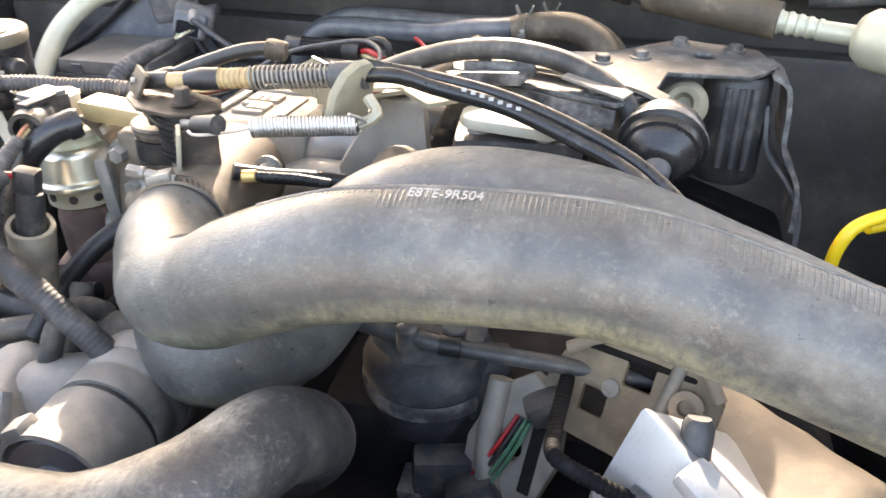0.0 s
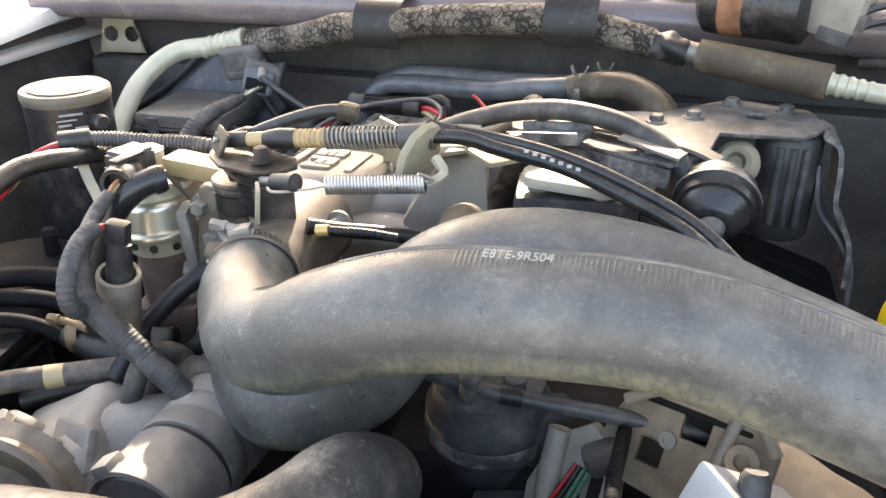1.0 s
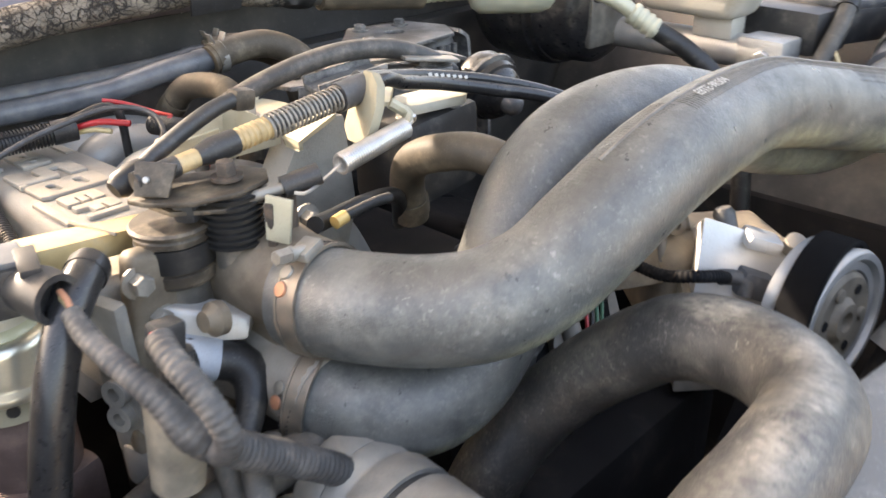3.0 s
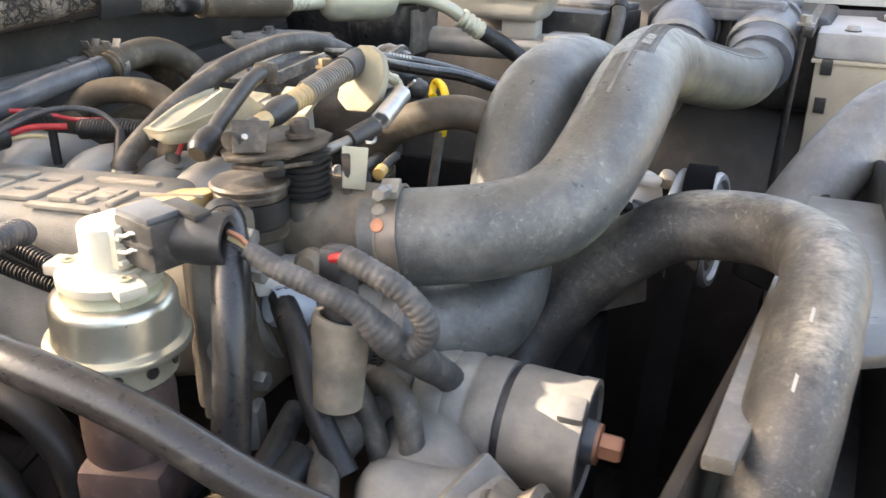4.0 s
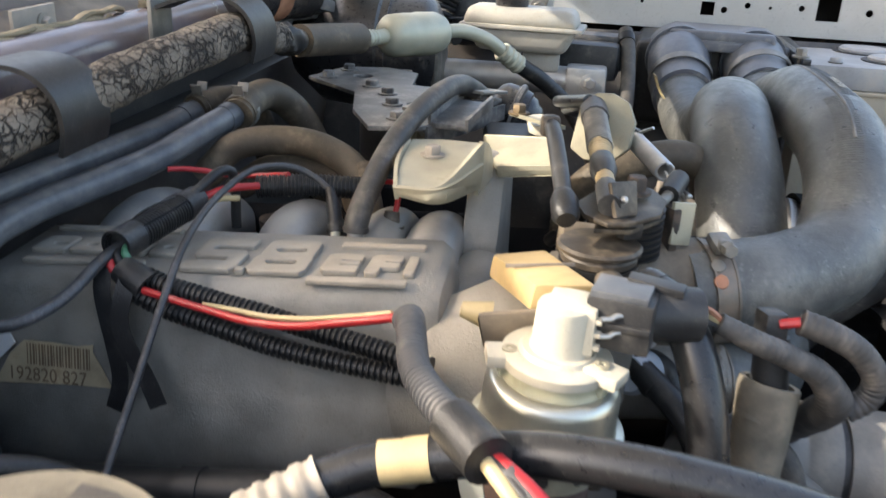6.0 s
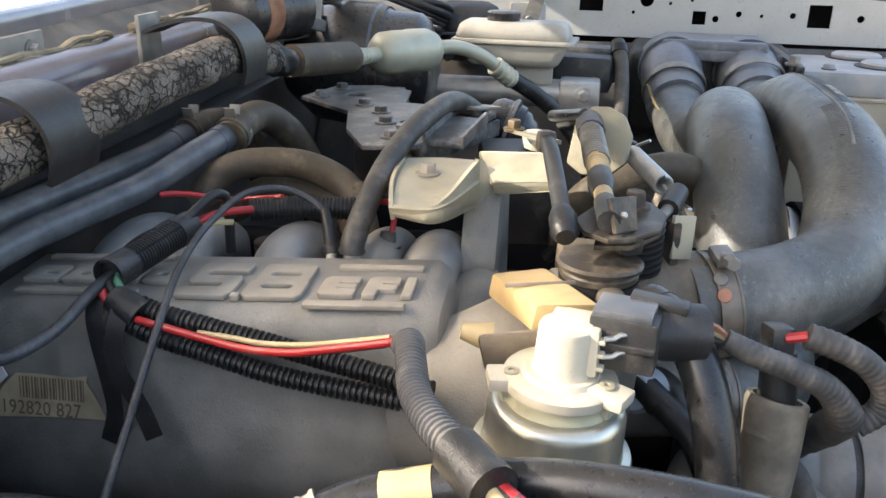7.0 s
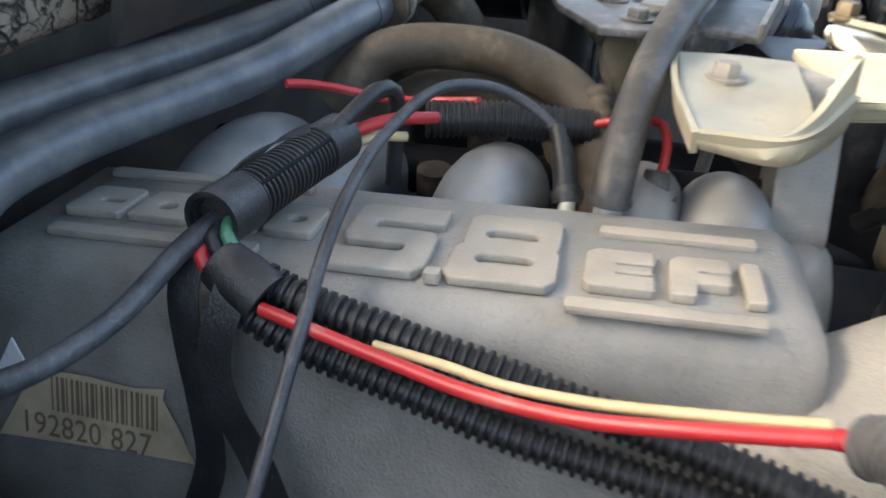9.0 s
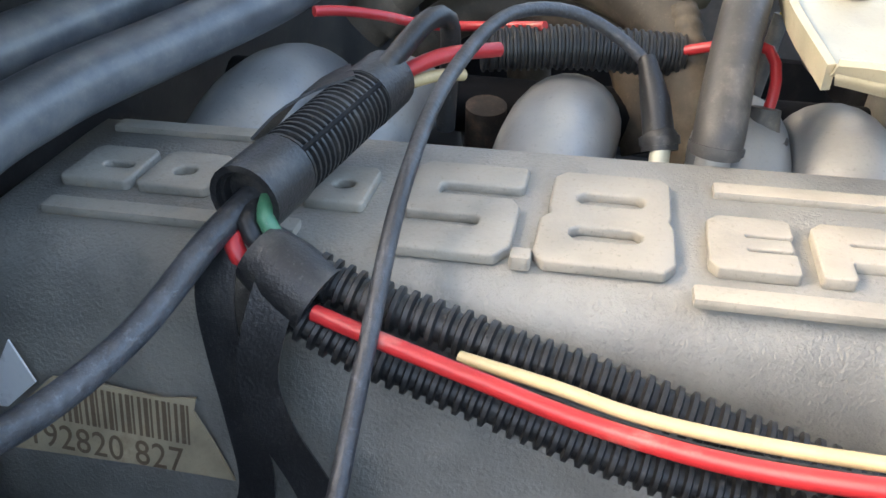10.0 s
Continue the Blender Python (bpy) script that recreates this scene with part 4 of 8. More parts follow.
# intake runners behind the plenum
for y, r in ((0.822, 0.024), (0.776, 0.019), (0.705, 0.0215), (0.640, 0.018), (0.604, 0.020)):
    part("runner", tube([(-0.262, y, 1.062), (-0.232, y - 0.002, 1.132 - r - (0.006 if y > 0.8 else 0)), (-0.18, y - 0.006, 1.128 - r), (-0.13, y - 0.006, 1.062), (-0.09, y, 0.99)], r, seg=24), "alu_runner", plen)
post = bmesh.new()
pf = [(-0.174, 0.556, 1.1745), (-0.140, 0.552, 1.1745), (-0.134, 0.552, 1.10), (-0.150, 0.55, 1.06), (-0.205, 0.556, 1.07), (-0.210, 0.557, 1.115)]
f0 = [post.verts.new(p) for p in pf]
f1 = [post.verts.new(Vector(p) + Vector((-0.004, 0.026, 0))) for p in pf]
post.faces.new(f0)
post.faces.new(f1)
for i in range(6):
    post.faces.new((f0[i], f0[(i + 1) % 6], f1[(i + 1) % 6], f1[i]))
bmesh.ops.recalc_face_normals(post, faces=post.faces[:])
bmesh.ops.bevel(post, geom=post.edges[:], offset=0.004, segments=2, affect="EDGES", profile=0.6)
part("support_post", post, "alu_cast", plen)
part("post_web", tube([(-0.20, 0.566, 1.098), (-0.235, 0.575, 1.092), (-0.27, 0.59, 1.075)], [0.016, 0.019, 0.024], seg=24), "alu_cast", plen)

# label on the plenum's near face
lab = thing("parts_label", (-0.345, 0.81, 1.07), "torn brown paper parts label with barcode on the plenum", "label")
LAB = facing((-0.3462, 0.787, 1.072), (-1, 0, 0.155), (0, 0, 1))
part("paper", plate([(-0.066, -0.020), (-0.02, -0.017), (0.010, -0.016), (0.004, -0.004), (-0.002, 0.006), (-0.001, 0.0105), (-0.012, 0.0085), (-0.03, 0.0095), (-0.046, 0.009), (-0.055, 0.0)], 0.0006, LAB), "paper", lab)
for i in range(22):
    wbar = 0.0006 + 0.0007 * ((i * 7) % 3) / 2
    x = -0.044 + i * 0.0019
    part("barcode_bar", plate([(x, -0.006), (x + wbar, -0.006), (x + wbar, 0.0075), (x, 0.0075)], 0.0003, LAB @ pose(0, 0, 0.0005)), "ink", lab)
lettering("part_number", "192820 827", 0.0125, 0.0003, LAB @ pose(-0.057, -0.0165, 0.0007), "ink", lab, 1.05, 0.82)
part("white_flap", plate([(-0.074, -0.006), (-0.064, -0.004), (-0.052, 0.008), (-0.060, 0.020)], 0.0006, LAB @ pose(0.002, 0, 0.010, 0, -8, 0)), "paint_white", lab, "white torn paper corner")

# ---- throttle body and linkage ----
tb = thing("throttle_assembly", (-0.285, 0.47, 1.04), "dusty brown-grey aluminium throttle body with twin outlets", "throttle body")
part("upper_bore", lathe([(0.0300, -0.072), (0.0300, -0.045), (0.0325, -0.030), (0.0345, 0.0), (0.036, 0.02)], (-0.270, 0.495, 1.124), (-0.06, 1, 0), 28), "throttle_brown", tb)
part("lower_bore", lathe([(0.0275, -0.085), (0.0275, -0.045), (0.030, -0.02), (0.034, 0.02)], (-0.283, 0.495, 1.066), (-0.06, 1, 0), 28), "alu_cast", tb)
tb_flange = part("flange", box((-0.302, 0.492, 1.088), (0.112, 0.016, 0.128), (0, 8, 4), 0.012, 3), "throttle_brown", tb)
part("web", box((-0.275, 0.462, 1.096), (0.030, 0.045, 0.03), (0, 0, 4), 0.006), "throttle_brown", tb)
for x, z in ((-0.3455, 1.142), (-0.338, 1.117), (-0.345, 1.048), (-0.232, 1.142)):
    part("flange_bolt", bolt((x, 0.484, z), (0, -1, 0), 0.0065, 0.008), "steel_dull", tb_flange)
part("side_boss", lathe([(0.010, 0), (0.010, 0.006), (0.007, 0.008), (0.006, 0.012)], (-0.315, 0.455, 1.118), (-1, -0.1, 0.2), 16), "throttle_brown", tb)
part("blue_sensor", lathe([(0.010, -0.014), (0.0125, -0.010), (0.0125, 0.010), (0.010, 0.013)], (-0.326, 0.466, 1.092), (0.75, -0.45, -0.30), 24), "sensor_pale", tb, "faded pale blue sensor body")
part("sensor_boot", tube([(-0.318, 0.461, 1.089), (-0.309, 0.456, 1.085), (-0.306, 0.448, 1.078), (-0.316, 0.436, 1.064), (-0.334, 0.426, 1.046), (-0.350, 0.42, 1.02)], [0.0120, 0.0125, 0.0120, 0.0085, 0.0078, 0.0078], seg=18), "rubber", tb)
part("sensor_pad", wedge([(-0.340, 0.484, 1.124), (-0.296, 0.455, 1.110), (-0.302, 0.452, 1.098), (-0.342, 0.478, 1.102)], (0.012, 0.012, 0)), "alu_bright", tb, "bare pale machined pad")
# throttle cam, shafts and springs
tb_cam = part("cam_plate", plate([(-0.326, 0.506), (-0.338, 0.494), (-0.334, 0.482), (-0.316, 0.464), (-0.290, 0.458), (-0.268, 0.464), (-0.260, 0.478), (-0.268, 0.494), (-0.284, 0.500), (-0.306, 0.510)], 0.003, pose(0, 0, 1.182, 0, 0, 0), 0.001), "cam_grease", tb, "greasy steel throttle cam")
part("cam_bolt", bolt((-0.287, 0.476, 1.187), (0, 0, 1), 0.006, 0.008), "iron", tb_cam)
stack = [(0.012, 0.0)]
for i in range(8):
    stack += [(0.0182, 0.0005 + i * 0.0040), (0.0186, 0.0022 + i * 0.0040), (0.0160, 0.0028 + i * 0.0040), (0.0160, 0.0040 + i * 0.0040)]
part("spring_barrel", lathe(stack + [(0.010, 0.0330)], (-0.287, 0.476, 1.1495), (0, 0, 1), 32), "black_gloss", tb, "", 0.4)
part("shaft", lathe([(0.013, 0), (0.013, 0.045)], (-0.287, 0.476, 1.110), (0, 0, 1), 18), "pipe_stained", tb)
part("under_plate", plate([(-0.325, 0.500), (-0.322, 0.480), (-0.300, 0.462), (-0.272, 0.458), (-0.262, 0.476), (-0.280, 0.494)], 0.003, pose(0, 0, 1.1735, 0, 0, 0), 0.001), "cam_grease", tb)
drum = [(0.0205, 0.0), (0.0215, 0.002), (0.0215, 0.008)]
for i in range(4):
    drum += [(0.0200, 0.0090 + i * 0.0052), (0.0216, 0.0098 + i * 0.0052), (0.0218, 0.0130 + i * 0.0052)]
drum += [(0.0205, 0.0305), (0.0235, 0.0315), (0.0240, 0.0335), (0.0225, 0.0350), (0.008, 0.0360), (0.0, 0.0362)]
tb_drum = part("coil_drum", lathe(drum, (-0.3150, 0.495, 1.1305), (0, 0, 1), 36), "cam_grease", tb, "greasy dark spring drum", 0.4)
part("drum_band", ring_body(bmesh.new(), (-0.3150, 0.495, 1.148), (0, 0, 1), 0.0205, 0.0222, 0.014, 36), "black_gloss", tb_drum)
part("drum_post", lathe([(0.018, 0), (0.016, 0.03)], (-0.3150, 0.495, 1.104), (0, 0, 1), 20), "pipe_stained", tb)
part("lever", tube([(-0.238, 0.528, 1.214), (-0.262, 0.525, 1.211), (-0.300, 0.520, 1.198), (-0.318, 0.5175, 1.190)], [0.0045, 0.0052, 0.0052, 0.0050], seg=12), "plastic_black", tb)
part("lever_bulb", tube([(-0.314, 0.518, 1.191), (-0.320, 0.5172, 1.189), (-0.331, 0.516, 1.185), (-0.335, 0.5155, 1.1835)], [0.0060, 0.0078, 0.0078, 0.0052], seg=16), "rubber", tb)
part("lever_head", box((-0.240, 0.528, 1.212), (0.016, 0.012, 0.014), (0, 10, 5), 0.004), "cam_grease", tb)
part("link_rod", tube([(-0.310, 0.482, 1.174), (-0.290, 0.468, 1.176), (-0.270, 0.456, 1.180), (-0.250, 0.447, 1.185)], 0.0035, seg=10), "steel_dull", tb)
part("rod_boot", tube([(-0.266, 0.454, 1.181), (-0.246, 0.446, 1.186)], 0.0065, seg=12), "plastic_black", tb)
part("rod_joint", box((-0.308, 0.482, 1.174), (0.020, 0.014, 0.012), (0, 0, 30), 0.004), "plastic_black", tb)
part("stop_tab", plate([(-0.008, -0.024), (0.006, -0.026), (0.009, 0.0), (-0.007, 0.002)], 0.003, facing((-0.274, 0.447, 1.179), (-0.85, -0.5, 0.1)), 0.0008), "zinc_yellow", tb, "tan plated steel tab")
part("stop_bracket", box((-0.268, 0.455, 1.163), (0.028, 0.006, 0.028), (0, 0, 25), 0.002), "iron", tb)

# cable bracket, pale plated, with eyelet, tray and throttle cable
brk = thing("cable_bracket", (-0.20, 0.53, 1.15), "cream-zinc plated throttle cable bracket", "bracket")
part("arm", wedge([(-0.190, 0.563, 1.1690), (-0.206, 0.520, 1.1770), (-0.170, 0.524, 1.1880), (-0.140, 0.577, 1.1790)], (0.0, 0.0, -0.0032)), "zinc_yellow", brk)
part("arm_flange", wedge([(-0.189, 0.5635, 1.1690), (-0.206, 0.5205, 1.1770), (-0.2055, 0.5200, 1.1700), (-0.1885, 0.5620, 1.1600)], (0.003, 0, 0)), "zinc_yellow", brk)
part("eyelet_plate", plate([(-0.020, -0.020), (-0.008, -0.027), (0.012, -0.025), (0.022, -0.015), (0.023, 0.004), (0.016, 0.017), (0.004, 0.022), (-0.008, 0.021), (-0.018, 0.012)], 0.007, facing((-0.168, 0.490, 1.199), (-0.85, 0.30, 0.30), (0, 0, 1)), 0.0025), "eyelet_cream", brk)
part("rear_plate", wedge([(-0.118, 0.560, 1.1930), (-0.150, 0.528, 1.1930), (-0.128, 0.515, 1.1870), (-0.095, 0.548, 1.1870)], (0, 0, -0.003)), "zinc_yellow", brk)
part("rear_bolt", bolt((-0.118, 0.552, 1.1915), (0, 0, 1), 0.0055, 0.006), "brass_grubby", brk)
def bent_sheet(rows, thick):
    """A pressed sheet through rows of points, thick metres deep below them, smoothed over."""
    tmp = bmesh.new()
    grid = [spline(r, 0.004)[0] for r in rows]
    k = max(len(g) for g in grid)
    grid = [[g[round(i * (len(g) - 1) / (k - 1))] for i in range(k)] for g in grid]
    cols = [spline([g[i] for g in grid], 0.004)[0] for i in range(k)]
    m = min(len(c) for c in cols)
    cols = [[c[round(i * (len(c) - 1) / (m - 1))] for i in range(m)] for c in cols]
    vs = [[tmp.verts.new(p) for p in c] for c in cols]
    for a, b in zip(vs, vs[1:]):
        for i in range(m - 1):
            tmp.faces.new((a[i], a[i + 1], b[i + 1], b[i]))
    tmp.normal_update()
    back = [[tmp.verts.new(v.co - v.normal * thick) for v in c] for c in vs]
    n = len(vs)
    for a, b in zip(back, back[1:]):
        for i in range(m - 1):
            tmp.faces.new((a[i], b[i], b[i + 1], a[i + 1]))
    rim = [(i, 0) for i in range(n)] + [(n - 1, i) for i in range(1, m)] + [(i, m - 1) for i in range(n - 2, -1, -1)] + [(0, i) for i in range(m - 2, 0, -1)]
    for (a, b), (c, d) in zip(rim, rim[1:] + rim[:1]):
        tmp.faces.new((vs[a][b], vs[c][d], back[c][d], back[a][b]))
    return tmp


# pressed tray: floor falling to a rolled front wall, closed by a folded end tab
part("tray", bent_sheet([
    [(-0.160, 0.628, 1.1760), (-0.156, 0.605, 1.1765), (-0.160, 0.578, 1.1770)],
    [(-0.205, 0.628, 1.1715), (-0.200, 0.604, 1.1700), (-0.196, 0.577, 1.1725)],
    [(-0.240, 0.624, 1.1670), (-0.243, 0.601, 1.1640), (-0.220, 0.576, 1.1670)],
    [(-0.250, 0.6225, 1.1660), (-0.2585, 0.5965, 1.1640), (-0.2300, 0.5725, 1.1670)],
    [(-0.2525, 0.6220, 1.1690), (-0.2630, 0.5940, 1.1735), (-0.2335, 0.5705, 1.1830)]], 0.0030), "zinc_yellow", brk)
part("front_wall", bent_sheet([
    [(-0.2525, 0.6225, 1.1690), (-0.2640, 0.5940, 1.1740), (-0.2300, 0.5690, 1.1960)],
    [(-0.2530, 0.6225, 1.1640), (-0.2655, 0.5935, 1.1650), (-0.2320, 0.5690, 1.1760)],
    [(-0.2495, 0.6210, 1.1600), (-0.2610, 0.5940, 1.1610), (-0.2300, 0.5700, 1.1640)]], 0.0030), "zinc_yellow", brk)
part("side_wall", bent_sheet([
    [(-0.2510, 0.6225, 1.1670), (-0.205, 0.6295, 1.1740), (-0.162, 0.6290, 1.1790)],
    [(-0.2480, 0.6215, 1.1580), (-0.205, 0.6270, 1.1630), (-0.165, 0.6270, 1.1680)]], 0.0026), "zinc_yellow", brk)
part("end_tab", bent_sheet([
    [(-0.2315, 0.5700, 1.1965), (-0.2130, 0.5670, 1.1900), (-0.1900, 0.5650, 1.1740)],
    [(-0.2300, 0.5715, 1.1590), (-0.2130, 0.5685, 1.1600), (-0.1890, 0.5650, 1.1610)]], 0.0026), "zinc_yellow", brk)
part("tray_bolt", bolt((-0.185, 0.609, 1.1715), (0, 0, 1), 0.006, 0.006), "alu_dirty", brk)
part("spring_hook", tube([(-0.160, 0.468, 1.186), (-0.150, 0.474, 1.192), (-0.158, 0.482, 1.200)], 0.004, seg=8), "zinc_yellow", brk)
cab = thing("throttle_cable", (-0.25, 0.50, 1.19), "black throttle cable with brass ferrule and spring", "cable")
C0, C1 = Vector((-0.328, 0.494, 1.193)), Vector((-0.180, 0.498, 1.208))
cdir = (C1 - C0).normalized()
part("cable_end", tube([C0 - cdir * 0.004, C0 + cdir * 0.022], 0.0062, seg=12), "plastic_black", cab)
part("end_clip", plate([(-0.010, -0.010), (0.008, -0.012), (0.014, 0.006), (-0.008, 0.009)], 0.003, facing(C0 + cdir * 0.006 + Vector((-0.002, -0.006, 0.002)), (-0.6, -0.7, 0.4)), 0.001), "cam_grease", cab)
part("rivet", lathe([(0.0020, 0), (0.0016, 0.002), (0, 0.0024)], C0 + cdir * 0.004 + Vector((-0.0045, -0.0075, 0.002)), (-0.6, -0.7, 0.4), 12), "alu_bright", cab)
part("brass_ferrule", tube([C0 + cdir * 0.022, C0 + cdir * 0.037], 0.0055, seg=12), "ferrule_tan", cab, "brass-coloured ferrule")
part("boot", tube([C0 + cdir * 0.035, C0 + cdir * 0.046, C0 + cdir * 0.061], [0.0058, 0.0080, 0.0076], seg=14), "plastic_black", cab)
part("brass_sleeve", tube([C0 + cdir * 0.059, C0 + cdir * 0.086], 0.0072, seg=16, rib=(0.0040, 0.0010)), "ferrule_tan", cab, "ribbed brass-coloured sleeve")
part("spring", helix(C0 + cdir * 0.084, C0 + cdir * 0.148, 0.0076, 0.0009, 19), "steel_dull", cab)
part("core", tube([C0 + cdir * 0.07, C1], 0.0045, seg=10), "plastic_grey", cab)
part("collar", tube([C1 - cdir * 0.008, C1 + cdir * 0.016], 0.0095, seg=14), "plastic_grey", cab)
part("cable_sheath", tube([C1 + cdir * 0.01, (-0.145, 0.500, 1.210), (-0.123, 0.508, 1.202), (-0.076, 0.515, 1.190), (-0.030, 0.502, 1.178), (0.012, 0.481, 1.166), (0.06, 0.44, 1.14)], 0.0052, seg=12), "rubber_gloss", cab)
part("second_sheath", tube([C1 + cdir * 0.012 + Vector((0, 0.004, 0.006)), (-0.12, 0.520, 1.204), (-0.076, 0.522, 1.195), (-0.028, 0.508, 1.184), (0.02, 0.486, 1.168), (0.07, 0.44, 1.14)], 0.0045, seg=12), "rubber_gloss", cab)
for i in range(7):
    p = Vector((-0.100 + i * 0.006, 0.5075 - i * 0.0002, 1.2015 - i * 0.0015))
    part("print_mark", plate([(-0.0016, -0.0012), (0.0016, -0.0012), (0.0016, 0.0012), (-0.0016, 0.0012)], 0.0004, facing(p + Vector((0, -0.0045, 0.0022)), (0, -0.9, 0.45))), "white_ink", cab)
spr = thing("return_spring", (-0.19, 0.46, 1.18), "bright steel throttle return spring", "spring")
S0, S1 = Vector((-0.226, 0.452, 1.184)), Vector((-0.160, 0.466, 1.187))
part("coil", helix(S0, S1, 0.0058, 0.0011, 30), "steel", spr)
part("hook", tube([S0, S0 + Vector((-0.012, -0.003, -0.003)), Vector((-0.262, 0.440, 1.180)), Vector((-0.266, 0.443, 1.181))], 0.0011, seg=6), "steel", spr)
part("end_loop", tube([S1, S1 + Vector((0.006, -0.002, 0.004)), Vector((-0.162, 0.455, 1.198))], 0.0011, seg=6), "steel", spr)
fw = thing("frayed_lead", (-0.22, 0.46, 1.15), "gold-tipped braided lead beside the throttle", "cable")
part("gold_tip", tube([(-0.235, 0.450, 1.150), (-0.226, 0.451, 1.151)], 0.0042, seg=14), "brass", fw)
part("braid", tube([(-0.226, 0.451, 1.151), (-0.20, 0.456, 1.150), (-0.18, 0.462, 1.146)], 0.0034, seg=14, rib=(0.002, 0.0005)), "black_gloss", fw)
part("lead", tube([(-0.245, 0.456, 1.150), (-0.225, 0.468, 1.144), (-0.19, 0.475, 1.142), (-0.15, 0.49, 1.13), (-0.12, 0.52, 1.09)], 0.0055, seg=14), "black_gloss", fw)

# ---- intake hoses ----
def long_hose(name, pts, r, material, label, seg=20, category="hose", group="", **kw):
    th = thing(name, pts[len(pts) // 2], label, category, group)
    part("tube", tube(pts, r, seg=seg, **kw), material, th)
    r0 = r if isinstance(r, (int, float)) else r[0]
    a, b = Vector(pts[0]), Vector(pts[1])
    part("cuff", ring_body(bmesh.new(), a.lerp(b, 0.35), b - a, r0 * 0.99, r0 * 1.09, min(0.012, (b - a).length * 0.4), 24), material, th)
    return th


HA = [(-0.272, 0.438, 1.1205), (-0.264, 0.400, 1.1248), (-0.243, 0.364, 1.127), (-0.2232, 0.338, 1.1334), (-0.1963, 0.324, 1.144), (-0.1660, 0.3148, 1.1635), (-0.1154, 0.3105, 1.1840), (-0.0579, 0.3115, 1.1915), (0.0127, 0.311, 1.1928), (0.0838, 0.3050, 1.1780), (0.188, 0.2880, 1.1530), (0.286, 0.264, 1.130), (0.375, 0.247, 1.119), (0.46, 0.240, 1.124)]
RA = [0.0312, 0.0308, 0.0306, 0.0305, 0.0306, 0.0311, 0.0316, 0.0312, 0.0302, 0.0308, 0.0326, 0.0342, 0.035, 0.035]
ha = thing("intake_hose", (-0.1, 0.30, 1.15), "grey rubber air intake hose with white stencilled number", "intake hose", "twin intake hoses")
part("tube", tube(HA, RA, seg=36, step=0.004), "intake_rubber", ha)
HB = [(-0.2815, 0.430, 1.0635), (-0.264, 0.398, 1.0590), (-0.2378, 0.3755, 1.0587), (-0.2092, 0.3705, 1.0686), (-0.178, 0.3755, 1.0880), (-0.1552, 0.3800, 1.1215), (-0.1290, 0.3835, 1.1560), (-0.0863, 0.3834, 1.1773), (-0.0144, 0.3740, 1.1815), (0.0590, 0.3625, 1.1610), (0.1389, 0.353, 1.1350), (0.2383, 0.348, 1.110), (0.35, 0.347, 1.101), (0.46, 0.345, 1.114)]
RB = [0.0296, 0.0303, 0.0313, 0.0321, 0.0327, 0.0322, 0.0320, 0.0322, 0.0325, 0.034, 0.0354, 0.0356, 0.036, 0.036]
hb = thing("intake_hose", (-0.1, 0.37, 1.13), "grey rubber air intake hose behind its numbered twin", "intake hose", "twin intake hoses")
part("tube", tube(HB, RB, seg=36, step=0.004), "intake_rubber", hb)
# fine moulded ribs on the crown, with a raised seam on the numbered hose


def crown(pts, rr, lo, hi, step, lean, lift):
    """Points along a hose's upper side, leaning by an angle from its crown, with the way along it and outwards."""
    line, par = spline(pts, step)
    out = []
    for i in range(1, len(line) - 1):
        if lo < par[i] < hi:
            d = (line[i + 1] - line[i - 1]).normalized()
            n = Vector((0, 0.05, 1.0))
            n = (n - d * n.dot(d)).normalized()
            s = d.cross(n)
            k = int(par[i])
            r = rr[k] + (rr[k + 1] - rr[k]) * (par[i] - k) + lift
            out.append([line[i] + (n * math.cos(a) + s * math.sin(a)) * r for a in lean])
    return out


for hose, pts, rr, lo, hi, lean in ((ha, HA, RA, 3.4, 6.4, (-0.46, -0.28, -0.10, 0.08)), (ha, HA, RA, 6.4, 9.2, (-0.10, 0.08, 0.26, 0.44)), (ha, HA, RA, 9.2, 11.8, (-0.7, -0.4, -0.1, 0.2, 0.5, 0.8)), (hb, HB, RB, 3.2, 5.0, (-0.22, -0.06, 0.10, 0.26))):
    bm = bmesh.new()
    for c in crown(pts, rr, lo, hi, 0.0024, lean, -0.00035):
        sweep(bm, c, 0.0006, seg=6, step=0.004)
    part("moulded_ribs", bm, "intake_rubber", hose)
part("moulded_seam", tube([c[0] for c in crown(HA, RA, 5.2, 12.4, 0.012, (-0.08,), -0.0006)], 0.0015, seg=8, step=0.010), "rubber_rib", ha, "pale dusty raised seam")
lettering("stencilled_number", "E8TE-9R504", 0.0092, 0.0003, Matrix.Translation((-0.082, 0.3035, 1.2220)) @ pose(0, 0, 0, 10, -3, 0), "white_ink", ha, 1.0, 0.72)
worm_clamp((-0.2685, 0.4215, 1.1225), (-0.22, 1, -0.11), 0.0318, (-0.25, 0.0, 1), (-1, -0.1, 0.15), "rusty worm-drive clamp on the upper intake hose", (-0.85, 0, 0.55), 0.014)
worm_clamp((-0.2775, 0.422, 1.0630), (-0.40, 1, 0.10), 0.0306, (-0.75, 0.0, -0.6), (-0.3, -0.2, -1), "worm-drive clamp on the lower intake hose", (-0.95, 0, 0.3), 0.014)

